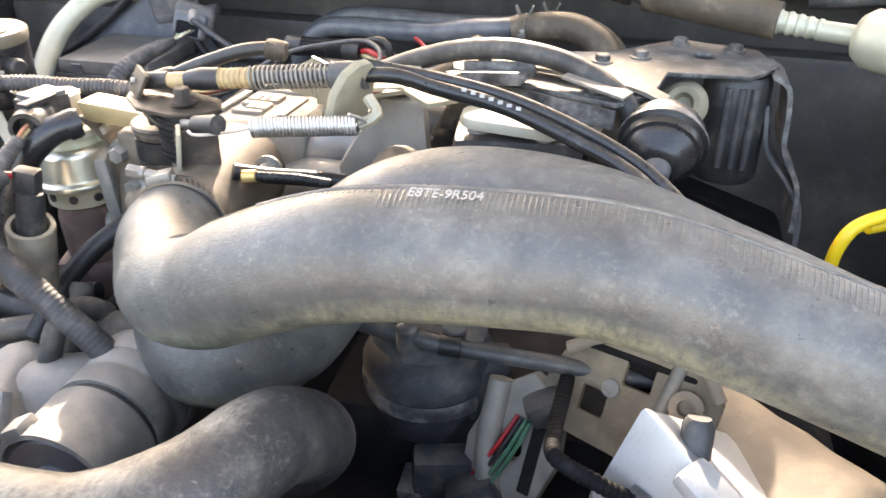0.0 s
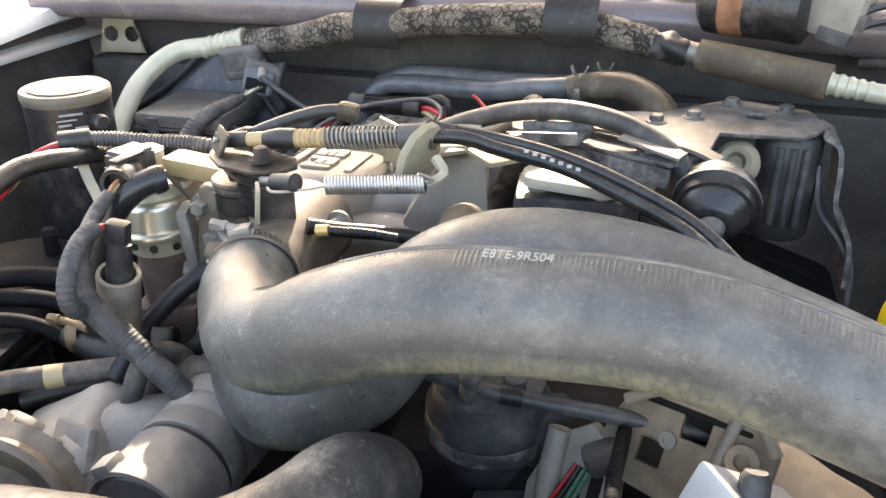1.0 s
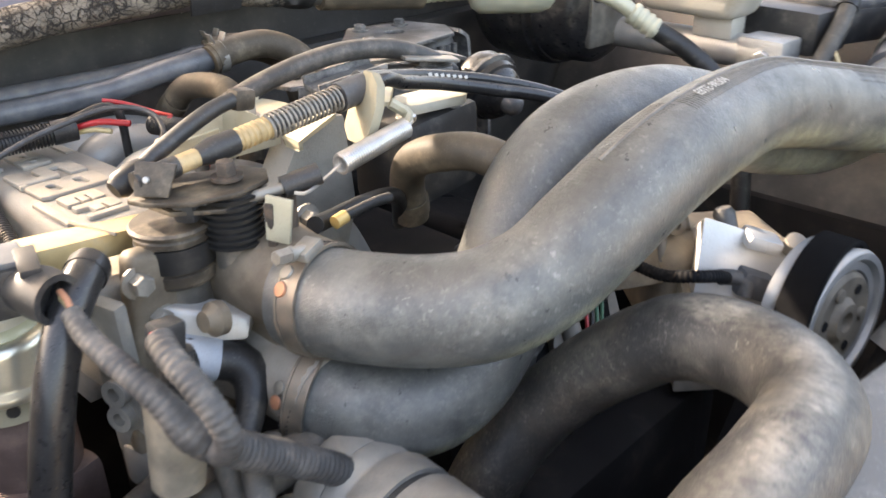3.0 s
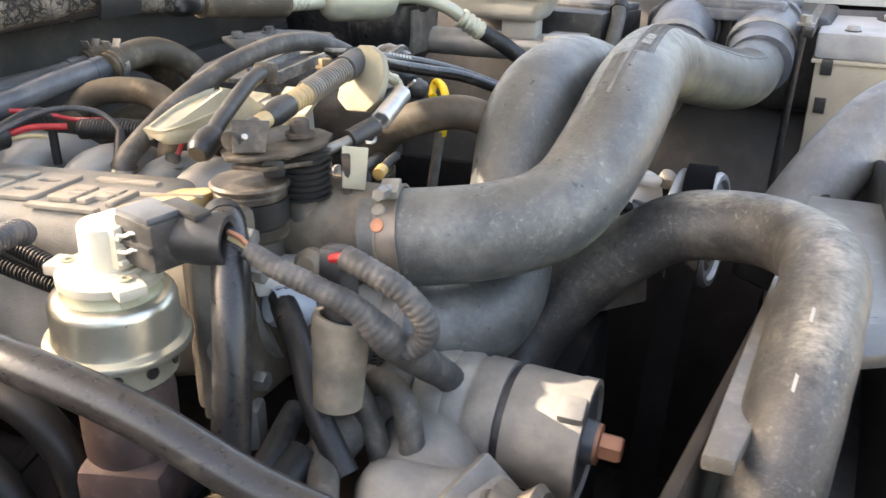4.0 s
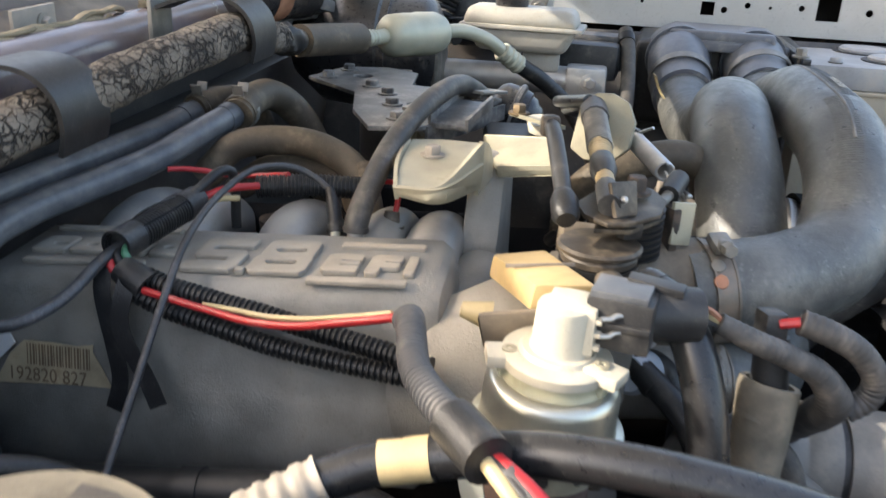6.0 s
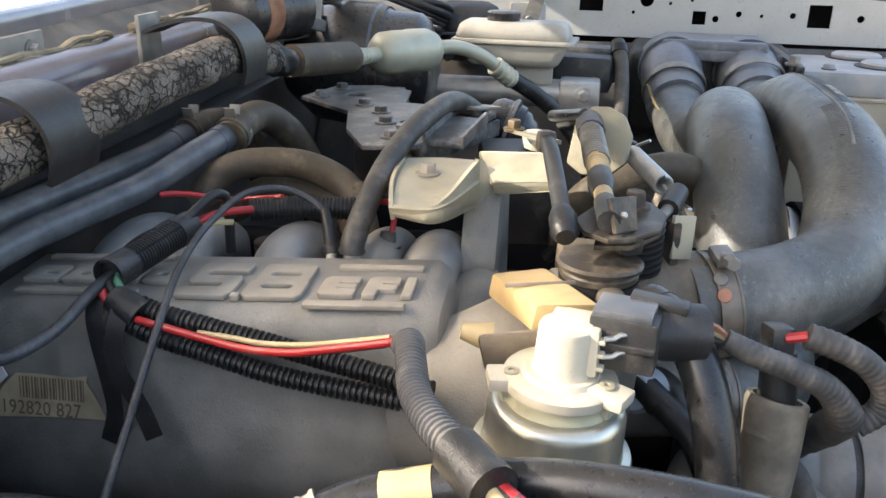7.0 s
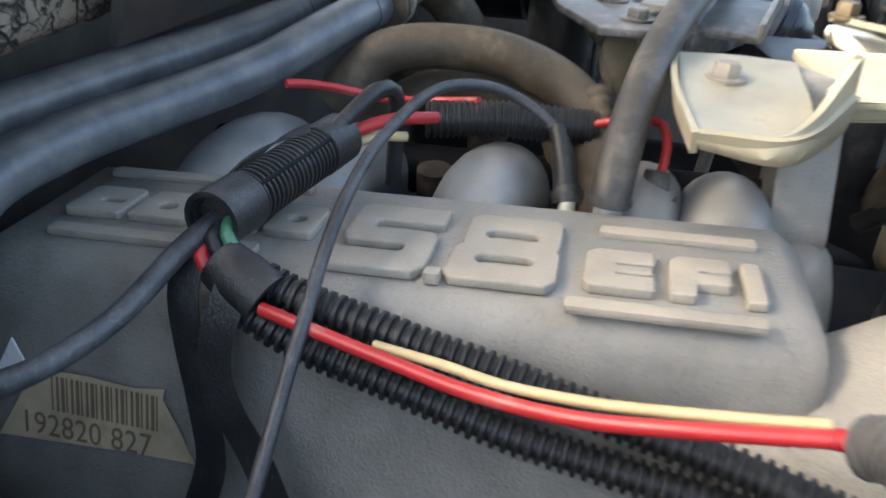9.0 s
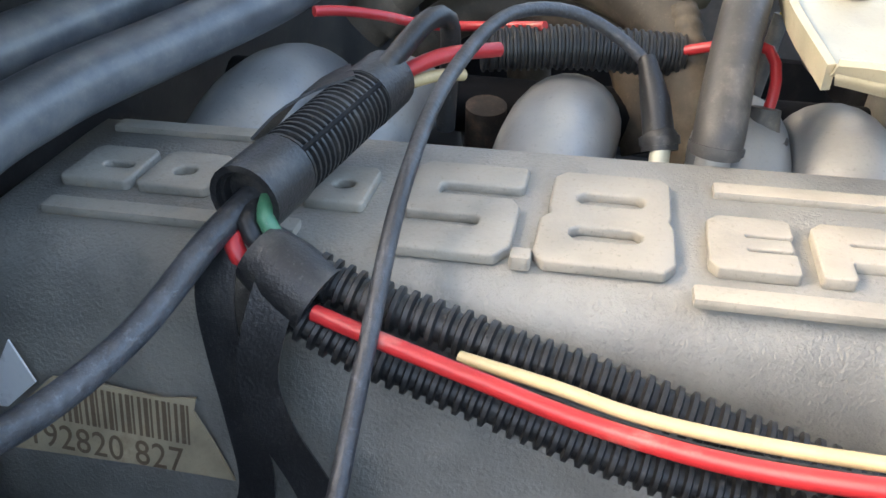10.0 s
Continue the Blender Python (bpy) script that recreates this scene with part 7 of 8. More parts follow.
for x, y in ((-0.115, 0.648), (-0.064, 0.662), (-0.022, 0.674), (0.008, 0.695), (0.04, 0.745), (0.085, 0.735), (-0.02, 0.590)):
    part("bolt", bolt((x, y, 1.180), (0, 0, 1), 0.0060, 0.005), "steel_dusty", ab)
part("canister", lathe([(0.018, -0.006), (0.025, -0.004), (0.027, 0.0), (0.027, 0.080), (0.024, 0.086)], (0.088, 0.697, 1.088), (0, 0, 1), 32), "plastic_black", ab)
for dx in (-0.010, 0.0, 0.010):
    part("canister_rib", tube([(0.090 + dx, 0.6705 + 6 * dx * dx, 1.100), (0.090 + dx, 0.6705 + 6 * dx * dx, 1.168)], 0.0032, seg=10), "dist_grey", ab, "worn grey rib of the canister")
part("drop_strap", strip([(0.114, 0.690, 1.150), (0.120, 0.684, 1.115), (0.140, 0.678, 1.090), (0.152, 0.676, 1.066), (0.156, 0.674, 1.03)], 0.012, 0.003, (0.3, 1, 0)), "rubber_blue", ab)
part("top_strap", strip([(-0.10, 0.640, 1.1845), (-0.04, 0.618, 1.186), (0.01, 0.600, 1.184), (0.03, 0.594, 1.178)], 0.016, 0.003, (0.3, 1, 0)), "steel_dull", ab)
part("silver_tab", box((-0.02, 0.585, 1.188), (0.050, 0.018, 0.003), (0, 8, -22), 0.001), "steel_dull", ab)
wp = thing("white_clip", (-0.06, 0.51, 1.16), "white plastic shield over a cast flange", "shield")
part("shield", plate([(-0.036, -0.004), (-0.033, -0.010), (-0.026, -0.0125), (0.024, -0.0145), (0.031, -0.012), (0.035, -0.004), (0.034, 0.004), (0.026, 0.010), (0.010, 0.0135), (-0.026, 0.0135), (-0.033, 0.010), (-0.036, 0.004)], 0.009, pose(-0.072, 0.533, 1.169, 6, 4, 4), 0.0035), "plastic_white", wp)
for dx in (-0.024, 0.022):
    part("mount", lathe([(0.010, -0.03), (0.009, 0.0), (0.0075, 0.004)], (-0.072 + dx, 0.534, 1.163), (0, 0, 1), 18), "cast_grey", wp, "grey cast mounting post")
part("dark_base", box((-0.070, 0.550, 1.130), (0.09, 0.06, 0.07), (0, 0, 8), 0.008), "plastic_black", wp)
dp = thing("vacuum_diaphragm", (0.03, 0.54, 1.10), "glossy black vacuum diaphragm canister", "diaphragm")
DA = (-0.08, -0.86, -0.28)
DP = Vector((0.031, 0.572, 1.160))
part("can", lathe([(0.016, -0.014), (0.024, -0.010), (0.0278, -0.004), (0.0285, 0.006), (0.0312, 0.008), (0.0312, 0.012), (0.0280, 0.014), (0.0270, 0.020), (0.0245, 0.021), (0.0232, 0.026), (0.0190, 0.029), (0.0175, 0.033), (0.0125, 0.036), (0.010, 0.037)], DP, DA, 44), "rubber_gloss", dp)
part("nub", lathe([(0.010, 0.035), (0.009, 0.046), (0.006, 0.049), (0, 0.050)], DP, DA, 20), "plastic_grey", dp)
part("seam", ring_body(bmesh.new(), DP + Vector(DA).normalized() * 0.010, DA, 0.029, 0.0316, 0.003), "steel_dusty", dp)
gm = thing("grommet", (0.046, 0.67, 1.14), "cream ribbed rubber grommet beside the black bracket", "grommet")
part("ring", lathe([(0.006, 0.0), (0.0085, 0.010), (0.013, 0.012), (0.016, 0.008), (0.0195, 0.004), (0.0195, -0.006), (0.012, -0.012)], (0.046, 0.668, 1.152), (-0.1, -0.9, 0.4), 32), "eyelet_cream", gm)
gm2 = thing("grommet", (-0.03, 0.65, 1.14), "cream ribbed rubber grommet under the bracket plate", "grommet")
part("ring", lathe([(0.006, 0.0), (0.0085, 0.010), (0.013, 0.012), (0.016, 0.008), (0.0195, 0.004), (0.0195, -0.006), (0.012, -0.012)], (-0.034, 0.650, 1.138), (-0.1, -0.9, 0.4), 32), "eyelet_cream", gm2)
ds = thing("dipstick", (0.16, 0.55, 1.05), "bright yellow dipstick with a loop handle", "dipstick")
part("handle", tube([(0.157, 0.560, 1.065), (0.158, 0.556, 1.095), (0.166, 0.560, 1.110), (0.190, 0.575, 1.116), (0.205, 0.588, 1.114), (0.200, 0.590, 1.105), (0.180, 0.580, 1.102)], 0.0048, seg=12), "yellow", ds)
part("tube", tube([(0.157, 0.562, 1.07), (0.15, 0.57, 1.0), (0.14, 0.58, 0.9)], 0.006, seg=10), "steel_dull", ds)
long_hose("intake_bypass_hose", [(-0.118, 0.508, 1.098), (-0.127, 0.502, 1.132), (-0.134, 0.486, 1.1525), (-0.1335, 0.458, 1.1650), (-0.128, 0.432, 1.1695), (-0.120, 0.412, 1.162), (-0.112, 0.402, 1.140)], 0.0130, "rubber_brown", "short dusty brown elbow hose behind the intake hoses", 20)

# ---- front of the engine: distributor, compressor, pump ----
di = thing("distributor", (-0.107, 0.445, 0.93), "dirty grey distributor with its clamp and wires", "distributor")
DC = Vector((-0.107, 0.450, 0.948))
part("bowl", lathe([(0.020, -0.04), (0.022, 0.02), (0.034, 0.036), (0.041, 0.044), (0.043, 0.068)], DC, (0, -0.08, 1), 40), "dist_grey", di)
part("rim", lathe([(0.043, 0.066), (0.0465, 0.069), (0.0465, 0.077), (0.0445, 0.080)], DC, (0, -0.08, 1), 40), "steel_dusty", di, "dusty steel rim")
part("rim_groove", lathe([(0.0447, 0.079), (0.0447, 0.083)], DC, (0, -0.08, 1), 40), "plastic_black", di)
part("cap", lathe([(0.0455, 0.082), (0.0455, 0.090), (0.041, 0.096), (0.039, 0.112), (0.028, 0.120), (0.0, 0.122)], DC, (0, -0.08, 1), 40), "dist_grey", di)
for k in range(6):
    a = k * 1.047 + 0.3
    part("tower", lathe([(0.0085, 0), (0.0075, 0.018), (0.005, 0.020)], DC + Vector((0.028 * math.cos(a), 0.028 * math.sin(a) - 0.009, 0.112)), (0.15 * math.cos(a), 0.15 * math.sin(a), 1), 12), "dist_grey", di)
part("side_lug", box(DC + Vector((0.044, -0.020, 0.080)), (0.020, 0.016, 0.060), (0, 12, 30), 0.005), "dist_grey", di)
part("ignition_module", box(DC + Vector((0.020, -0.050, 0.020)), (0.040, 0.020, 0.050), (8, 0, 15), 0.005), "dist_grey", di)
part("hold_down", box(DC + Vector((0.0, -0.045, -0.010)), (0.018, 0.030, 0.055), (10, 0, 0), 0.004), "steel_dusty", di)
for k, mm in enumerate(("green_wire", "green_wire", "plastic_black", "red_wire")):
    part("wire", tube([(-0.030 - 0.003 * k, 0.392 + 0.003 * k, 1.034 - 0.001 * k), (-0.040 - 0.0035 * k, 0.384 + 0.002 * k, 1.012), (-0.054 - 0.004 * k, 0.380 + 0.003 * k, 0.984)], 0.0015, seg=8), mm, di)
part("wire_plug", box((-0.062, 0.384, 0.977), (0.034, 0.020, 0.020), (0, -30, 10), 0.004), "dist_grey", di)
part("upper_plug", box((-0.022, 0.400, 1.042), (0.026, 0.018, 0.018), (0, -25, 20), 0.005), "dist_grey", di)
fp = thing("front_pipe", (-0.05, 0.42, 1.06), "dark grey pipe under the intake hoses", "pipe")
part("tube", tube([(-0.16, 0.415, 1.075), (-0.09, 0.412, 1.068), (-0.02, 0.412, 1.066), (0.06, 0.415, 1.062)], 0.0056, seg=16), "dist_grey", fp)
part("coupling", ring_body(bmesh.new(), (-0.085, 0.412, 1.068), (1, 0, 0), 0.0058, 0.0072, 0.014, 20), "rubber", fp)

ac = thing("ac_compressor", (0.05, 0.33, 0.95), "bright cast-aluminium air conditioning compressor", "compressor")


part("body", wedge([(0.031, 0.347, 1.0965), (0.088, 0.302, 1.068), (0.080, 0.292, 1.010), (0.010, 0.338, 1.036)], (0.050, 0.034, -0.036)), "alu_white", ac)
part("lower_body", wedge([(0.010, 0.345, 1.036), (0.060, 0.305, 1.020), (0.055, 0.300, 0.950), (0.000, 0.340, 0.955)], (0.08, 0.06, 0)), "alu_dirty", ac)
part("tan_cover", lumpy(box((0.100, 0.372, 1.012), (0.125, 0.095, 0.092), (0, 6, -36), 0.028, 4), 0.003, 30), "cast_tan", ac, "dusty tan rear casting")
part("port_bolt", lathe([(0.0085, 0), (0.0085, 0.030), (0.006, 0.034)], (0.060, 0.336, 1.062), (0.0, 0.35, 1), 16), "plastic_grey", ac)
part("bolt_seat", box((0.066, 0.316, 1.074), (0.030, 0.020, 0.012), (10, 20, -38), 0.004), "alu_white", ac)
part("corner_lug", lathe([(0.008, 0), (0.008, 0.012), (0.005, 0.013)], (0.086, 0.300, 1.064), (-0.3, -0.4, 0.85), 14), "alu_dirty", ac)
part("clutch_lead", tube([(-0.012, 0.455, 1.040), (-0.011, 0.425, 1.056), (-0.012, 0.385, 1.062), (-0.013, 0.352, 1.062), (-0.009, 0.328, 1.068), (0.012, 0.322, 1.062), (0.034, 0.324, 1.051)], 0.0048, seg=14, rib=(0.0036, 0.0005)), "black_deep", ac)
part("lead_knot", tube([(0.030, 0.328, 1.052), (0.040, 0.322, 1.050), (0.046, 0.314, 1.046), (0.042, 0.312, 1.036)], 0.0062, seg=12), "plastic_grey", ac)
part("lead_plug", box((0.056, 0.314, 1.042), (0.030, 0.022, 0.020), (0, 22, -38), 0.003), "rubber_blue", ac, "blue-grey plastic plug")
acb = thing("compressor_bracket", (-0.01, 0.41, 1.0), "dusty cast bracket with a square window and an eye", "bracket")
CB = facing((0.020, 0.410, 1.066), (-0.30, -0.80, 0.52))
part("window_plate", plate([(-0.050, -0.040), (0.060, -0.050), (0.062, 0.006), (0.034, 0.036), (0.004, 0.032), (-0.036, 0.004)], 0.008, CB, 0.002, holes=((0.0125, 0.0050, 0.0120, 4), (-0.0012, -0.0079, 0.0030, 14), (-0.0100, -0.0190, 0.0110, 4))), "bracket_brown", acb, "brown dusty face of the bracket")
part("eye", lathe([(0.0030, 0), (0.0056, 0), (0.0054, 0.002), (0.0030, 0.002), (0.0030, 0.001)], CB @ Vector((-0.0012, -0.0079, 0.008)), (-0.30, -0.80, 0.52), 20), "bracket_dusty", acb)
for x, y, r in ((0.050, -0.030, 0.009), (0.0439, -0.0028, 0.010), (-0.034, -0.033, 0.007)):
    part("boss", lathe([(r, 0), (r, 0.006), (r * 0.5, 0.006), (r * 0.5, 0.002)], CB @ Vector((x, y, 0.007)), (-0.30, -0.80, 0.52), 16), "cast_tan", acb)
part("rib", tube([CB @ Vector((0.026, -0.030, 0.007)), CB @ Vector((0.030, -0.010, 0.008)), CB @ Vector((0.034, 0.020, 0.007))], 0.0045, seg=10), "bracket_dusty", acb)
part("top_rib", tube([CB @ Vector((-0.034, 0.006, 0.007)), CB @ Vector((0.004, 0.031, 0.008)), CB @ Vector((0.034, 0.035, 0.008)), CB @ Vector((0.060, 0.006, 0.007))], 0.0042, seg=10), "cast_tan", acb)
# dark sheet colours in the shade seen through the bracket's window
part("window_back", box(CB @ Vector((0.01, 0.0, -0.018)), (0.07, 0.006, 0.06), (30, 0, -20), 0.002), "mat_dark", acb)
CL = facing((-0.034, 0.408, 1.016), (-0.35, -0.85, 0.38))
part("arm", plate([(-0.030, -0.070), (0.014, -0.070), (0.030, -0.012), (0.026, 0.026), (0.0, 0.040), (-0.022, 0.022), (-0.034, -0.016)], 0.012, CL, 0.003, holes=((-0.004, -0.012, 0.009, 14),)), "alu_dirty", acb)
part("arm_rib", tube([CL @ Vector((-0.020, 0.028, 0.012)), CL @ Vector((-0.016, -0.02, 0.014)), CL @ Vector((0.0, -0.065, 0.014))], 0.008, seg=12), "alu_dirty", acb)
part("slot", plate([(-0.004, -0.024), (0.004, -0.024), (0.004, 0.022), (-0.004, 0.022)], 0.002, CL @ pose(0.014, -0.012, 0.0115)), "mat_dark", acb)

pu = thing("compressor_pulley", (0.066, 0.24, 1.03), "grey steel clutch pulley with a dusty brown hub", "pulley")
PA = (-0.14, -1, 0.05)
PC = Vector((0.068, 0.262, 1.030))
part("rim", lathe([(0.051, -0.022), (0.055, -0.020), (0.053, -0.012), (0.048, -0.008), (0.053, -0.004), (0.048, 0.0), (0.053, 0.004), (0.055, 0.014), (0.053, 0.018), (0.048, 0.018), (0.0455, 0.010)], PC, PA, 52), "alu_bright", pu)
part("rotor_ring", lathe([(0.0455, 0.010), (0.0450, 0.014), (0.0390, 0.014), (0.0385, 0.010)], PC, PA, 52), "alu_bright", pu)
part("face", lathe([(0.0375, 0.006), (0.0375, 0.013), (0.034, 0.016), (0.018, 0.014), (0.014, 0.019), (0.008, 0.019), (0.007, 0.012), (0.0, 0.012)], PC, PA, 44), "pulley_face", pu, "brown dusty clutch plate")
PF = frame_of(PA)
for k in range(3):
    a = k * 2.1 + 0.4
    part("rivet", lathe([(0.0055, 0), (0.005, 0.003), (0, 0.004)], PC + PF @ Vector((0.026 * math.cos(a), 0.026 * math.sin(a), 0.0145)), PA, 12), "pulley_face", pu)
    part("plate_slot", lathe([(0.004, 0), (0.004, 0.0012)], PC + PF @ Vector((0.026 * math.cos(a + 1), 0.026 * math.sin(a + 1), 0.0148)), PA, 12), "mat_dark", pu)
belt = thing("drive_belt", (-0.02, 0.27, 1.0), "black rubber drive belt", "belt")
BA = Vector(PA).normalized()
R = 0.058
run = [PC + Vector((R * math.cos(a), 0.003, R * math.sin(a))) for a in [math.radians(d) for d in range(-20, 166, 12)]]
run += [PC + Vector((-0.105, 0.008, -0.075)), PC + Vector((-0.165, 0.010, -0.190)), PC + Vector((-0.215, 0.012, -0.330))]
part("run", strip(run, 0.026, 0.004, BA), "belt_black", belt)
for k in (-0.009, -0.0045, 0.0, 0.0045, 0.009):
    part("belt_rib", strip([p + BA * k - (p - PC).normalized() * 0.003 for p in run], 0.0034, 0.003, BA), "belt_black", belt)

ap_ = thing("air_pump", (-0.29, 0.33, 0.95), "grey cast-aluminium air pump with a banded housing", "air pump")
AXP = Vector((-0.02, -1, -0.03)).normalized()
AP0 = Vector((-0.288, 0.372, 1.0215))
part("housing", lathe([(0.028, -0.02), (0.034, -0.012), (0.0370, 0.0), (0.0370, 0.010), (0.0355, 0.012), (0.0355, 0.015), (0.0372, 0.017), (0.0372, 0.034)], AP0, AXP, 44), "cast_grey", ap_)
part("groove", lathe([(0.0345, 0.033), (0.0345, 0.040)], AP0, AXP, 44), "plastic_black", ap_)
pump_barrel = part("barrel", lathe([(0.0365, 0.039), (0.0372, 0.041), (0.0372, 0.074), (0.0382, 0.076), (0.0382, 0.085), (0.035, 0.0855), (0.034, 0.082), (0.020, 0.080)], AP0, AXP, 44), "cast_grey", ap_)
part("end_cap", lathe([(0.0335, 0.081), (0.031, 0.0835), (0.012, 0.083), (0.0, 0.083)], AP0, AXP, 36), "rubber_blue", pump_barrel, "blue-grey end plate")
part("end_boss", lathe([(0.014, 0.082), (0.013, 0.090)], AP0, AXP, 24), "rubber_blue", pump_barrel)
part("end_bolt", bolt(AP0 + AXP * 0.089, AXP, 0.0085, 0.013), "copper", pump_barrel)
part("barrel_lug", box(AP0 + AXP * 0.078 + Vector((-0.020, 0, 0.0325)), (0.016, 0.016, 0.010), (0, -30, 0), 0.003), "cast_grey", pump_barrel)
part("rear_cone", lathe([(0.012, -0.046), (0.020, -0.045), (0.026, -0.040), (0.030, -0.030), (0.0345, -0.022), (0.0350, -0.019)], AP0, AXP, 44), "cast_grey", ap_)
part("rear_band", lathe([(0.0340, -0.021), (0.0378, -0.019), (0.0385, -0.016), (0.0385, -0.003), (0.0375, 0.0)], AP0, AXP, 44), "cast_grey", ap_)
part("shoulder", lumpy(box((-0.385, 0.350, 0.992), (0.085, 0.090, 0.070), (6, -24, 16), 0.020, 4), 0.0030, 60), "cast_grey", ap_)
part("neck_casting", tube([(-0.318, 0.380, 1.004), (-0.350, 0.366, 1.004), (-0.380, 0.352, 1.000)], [0.034, 0.033, 0.030], seg=24), "cast_grey", ap_)
part("flange_plate", plate([(-0.020, -0.022), (0.018, -0.024), (0.024, 0.006), (0.010, 0.022), (-0.018, 0.018)], 0.008, facing((-0.366, 0.330, 1.020), (-0.35, -0.75, 0.55), (1, 0, 0)), 0.002), "cast_grey", ap_)
for dx, dz in ((-0.008, 0.006), (-0.012, -0.012)):
    part("flange_screw", lathe([(0.0052, 0), (0.0050, 0.0035), (0.0030, 0.0035), (0.0026, 0.0015)], (-0.366 + dx, 0.3225, 1.024 + dz), (-0.35, -0.75, 0.55), 14), "steel_dull", ap_)
part("ear", tube([(-0.404, 0.345, 0.995), (-0.418, 0.336, 1.022), (-0.424, 0.333, 1.030)], [0.015, 0.012, 0.010], seg=16), "cast_grey", ap_)
part("ear_bolt", bolt((-0.424, 0.332, 1.030), (-0.3, -0.3, 0.9), 0.007, 0.007), "steel_dull", ap_)
part("mount_arm", tube([(-0.30, 0.41, 1.03), (-0.315, 0.425, 1.035), (-0.335, 0.44, 1.02)], [0.020, 0.016, 0.013], seg=16), "cast_grey", ap_)
apu = thing("idler_pulley", (-0.400, 0.31, 0.95), "brown rusty grooved pulley in front of the pump", "pulley")
IC = (-0.398, 0.300, 0.995)
part("wheel", lathe([(0.048, -0.012), (0.056, -0.010), (0.050, 0.0), (0.056, 0.010), (0.052, 0.014), (0.036, 0.010), (0.032, 0.004), (0.018, 0.006), (0.015, 0.014), (0.0, 0.014)], IC, (0.05, -1, 0.1), 44), "pulley_face", apu)
part("hub_bolt", bolt(Vector(IC) + Vector((0.0, -0.014, 0.0015)), (0.05, -1, 0.1), 0.008, 0.008), "steel_dull", apu)
sh = thing("fan_shroud", (0.0, 0.12, 0.9), "black fan shroud with a pale dusty top panel", "fan shroud")
part("top_panel", plate([(0.03, 0.172), (-0.155, 0.196), (-0.239, 0.206), (-0.317, 0.215), (-0.375, 0.221), (-0.375, 0.206), (-0.30, 0.192), (-0.265, 0.172), (-0.235, 0.12), (-0.215, 0.02), (0.03, 0.0)], 0.009, pose(0, 0, 1.079), 0.002), "shroud_pale", sh, "pale dusty top panel")
part("rear_skirt", box((-0.160, 0.1955, 0.900), (0.510, 0.008, 0.345), (0, 0, -9), 0.003), "skirt_brown", sh, "dark brown rear skirt")
part("stud", lathe([(0.004, 0), (0.003, 0.003), (0, 0.004)], (-0.05, 0.1815, 1.020), (0.15, 1, 0), 12), "alu_bright", sh)
part("rim", ring_body(bmesh.new(), (0.0, 0.155, 0.76), (0, 1, 0), 0.225, 0.232, 0.08, 64), "plastic_black", sh)
part("face", ring_body(bmesh.new(), (0.0, 0.115, 0.76), (0, 1, 0), 0.228, 0.36, 0.006, 64), "plastic_black", sh)

# low hoses and a brass fitting beside the pump
lh = thing("coolant_hose", (-0.42, 0.41, 1.03), "dark hose with a cream paint mark beside the pump", "hose")
LH = [(-0.52, 0.345, 1.012), (-0.466, 0.368, 1.030), (-0.431, 0.390, 1.030), (-0.380, 0.416, 1.032), (-0.340, 0.438, 1.030), (-0.30, 0.46, 1.00)]
part("tube", tube(LH, 0.0088, seg=18), "rubber_dusty", lh)
part("paint_mark", tube([(-0.437, 0.3865, 1.030), (-0.425, 0.3935, 1.030)], 0.0091, seg=18), "cream_wire", lh, "cream paint mark")
bf = thing("brass_clamp", (-0.45, 0.44, 1.04), "grubby brass screw clamp on a rubber joint", "hose clamp")
part("band", ring_body(bmesh.new(), (-0.445, 0.437, 1.035), (0.85, 0.2, 0.15), 0.012, 0.0135, 0.010, 24), "brass_grubby", bf)
part("screw", bolt((-0.462, 0.438, 1.046), (-1, -0.1, 0.1), 0.0045, 0.008, False), "brass_grubby", bf)
part("barrel", tube([(-0.463, 0.438, 1.046), (-0.430, 0.432, 1.047)], 0.0035, seg=10), "brass_grubby", bf)
part("joint", tube([(-0.455, 0.440, 1.033), (-0.42, 0.43, 1.03), (-0.385, 0.43, 1.03)], [0.0115, 0.012, 0.014], seg=16), "rubber", bf)
for k, (a, b, c) in enumerate((((-0.47, 0.47, 1.02), (-0.42, 0.44, 1.035), (-0.36, 0.445, 1.045)), ((-0.48, 0.40, 0.99), (-0.42, 0.43, 1.0), (-0.36, 0.46, 1.0)))):
    th = thing("small_hose", b, "thin black rubber hose by the pump", "hose", "small hoses by the pump")
    part("tube", tube([a, b, c], 0.0075, seg=12), "rubber", th)

# dark ribbed exhaust shield and hoses beside the valve cover
for x, z, y_, rad in ((-0.412, 1.040, 0.0, 0.012), (-0.440, 1.016, 0.014, 0.012), (-0.470, 0.985, 0.020, 0.012)):
    th = thing("vacuum_pipe", (x, 0.64, z), "dark rubber pipe curving down beside the valve cover", "pipe", "pipes beside the valve cover")
    part("tube", tube([(x + 0.005, 0.80 + y_, z - 0.012), (x, 0.70 + y_, z), (x, 0.655 + y_, z + 0.005), (x, 0.62 + y_, z + 0.005), (x, 0.594 + y_, z - 0.004), (x, 0.572 + y_, z - 0.028), (x - 0.005, 0.557 + y_, z - 0.07)], rad, seg=18), "black_gloss", th)
    part("collar", ring_body(bmesh.new(), (x, 0.70 + y_, z), (0.0, -1, 0.08), rad - 0.0004, rad + 0.0012, 0.012, 20), "black_gloss", th)

# ---- battery on the driver's side front ----
ba = thing("battery", (0.60, 0.06, 0.95), "dusty beige battery with grey top and black hold-down", "battery")
BM = pose(0.60, 0.062, 0.972, 0, 0, -4)


def batt(bm):
    for v in bm.verts:
        v.co = BM @ v.co
    return bm


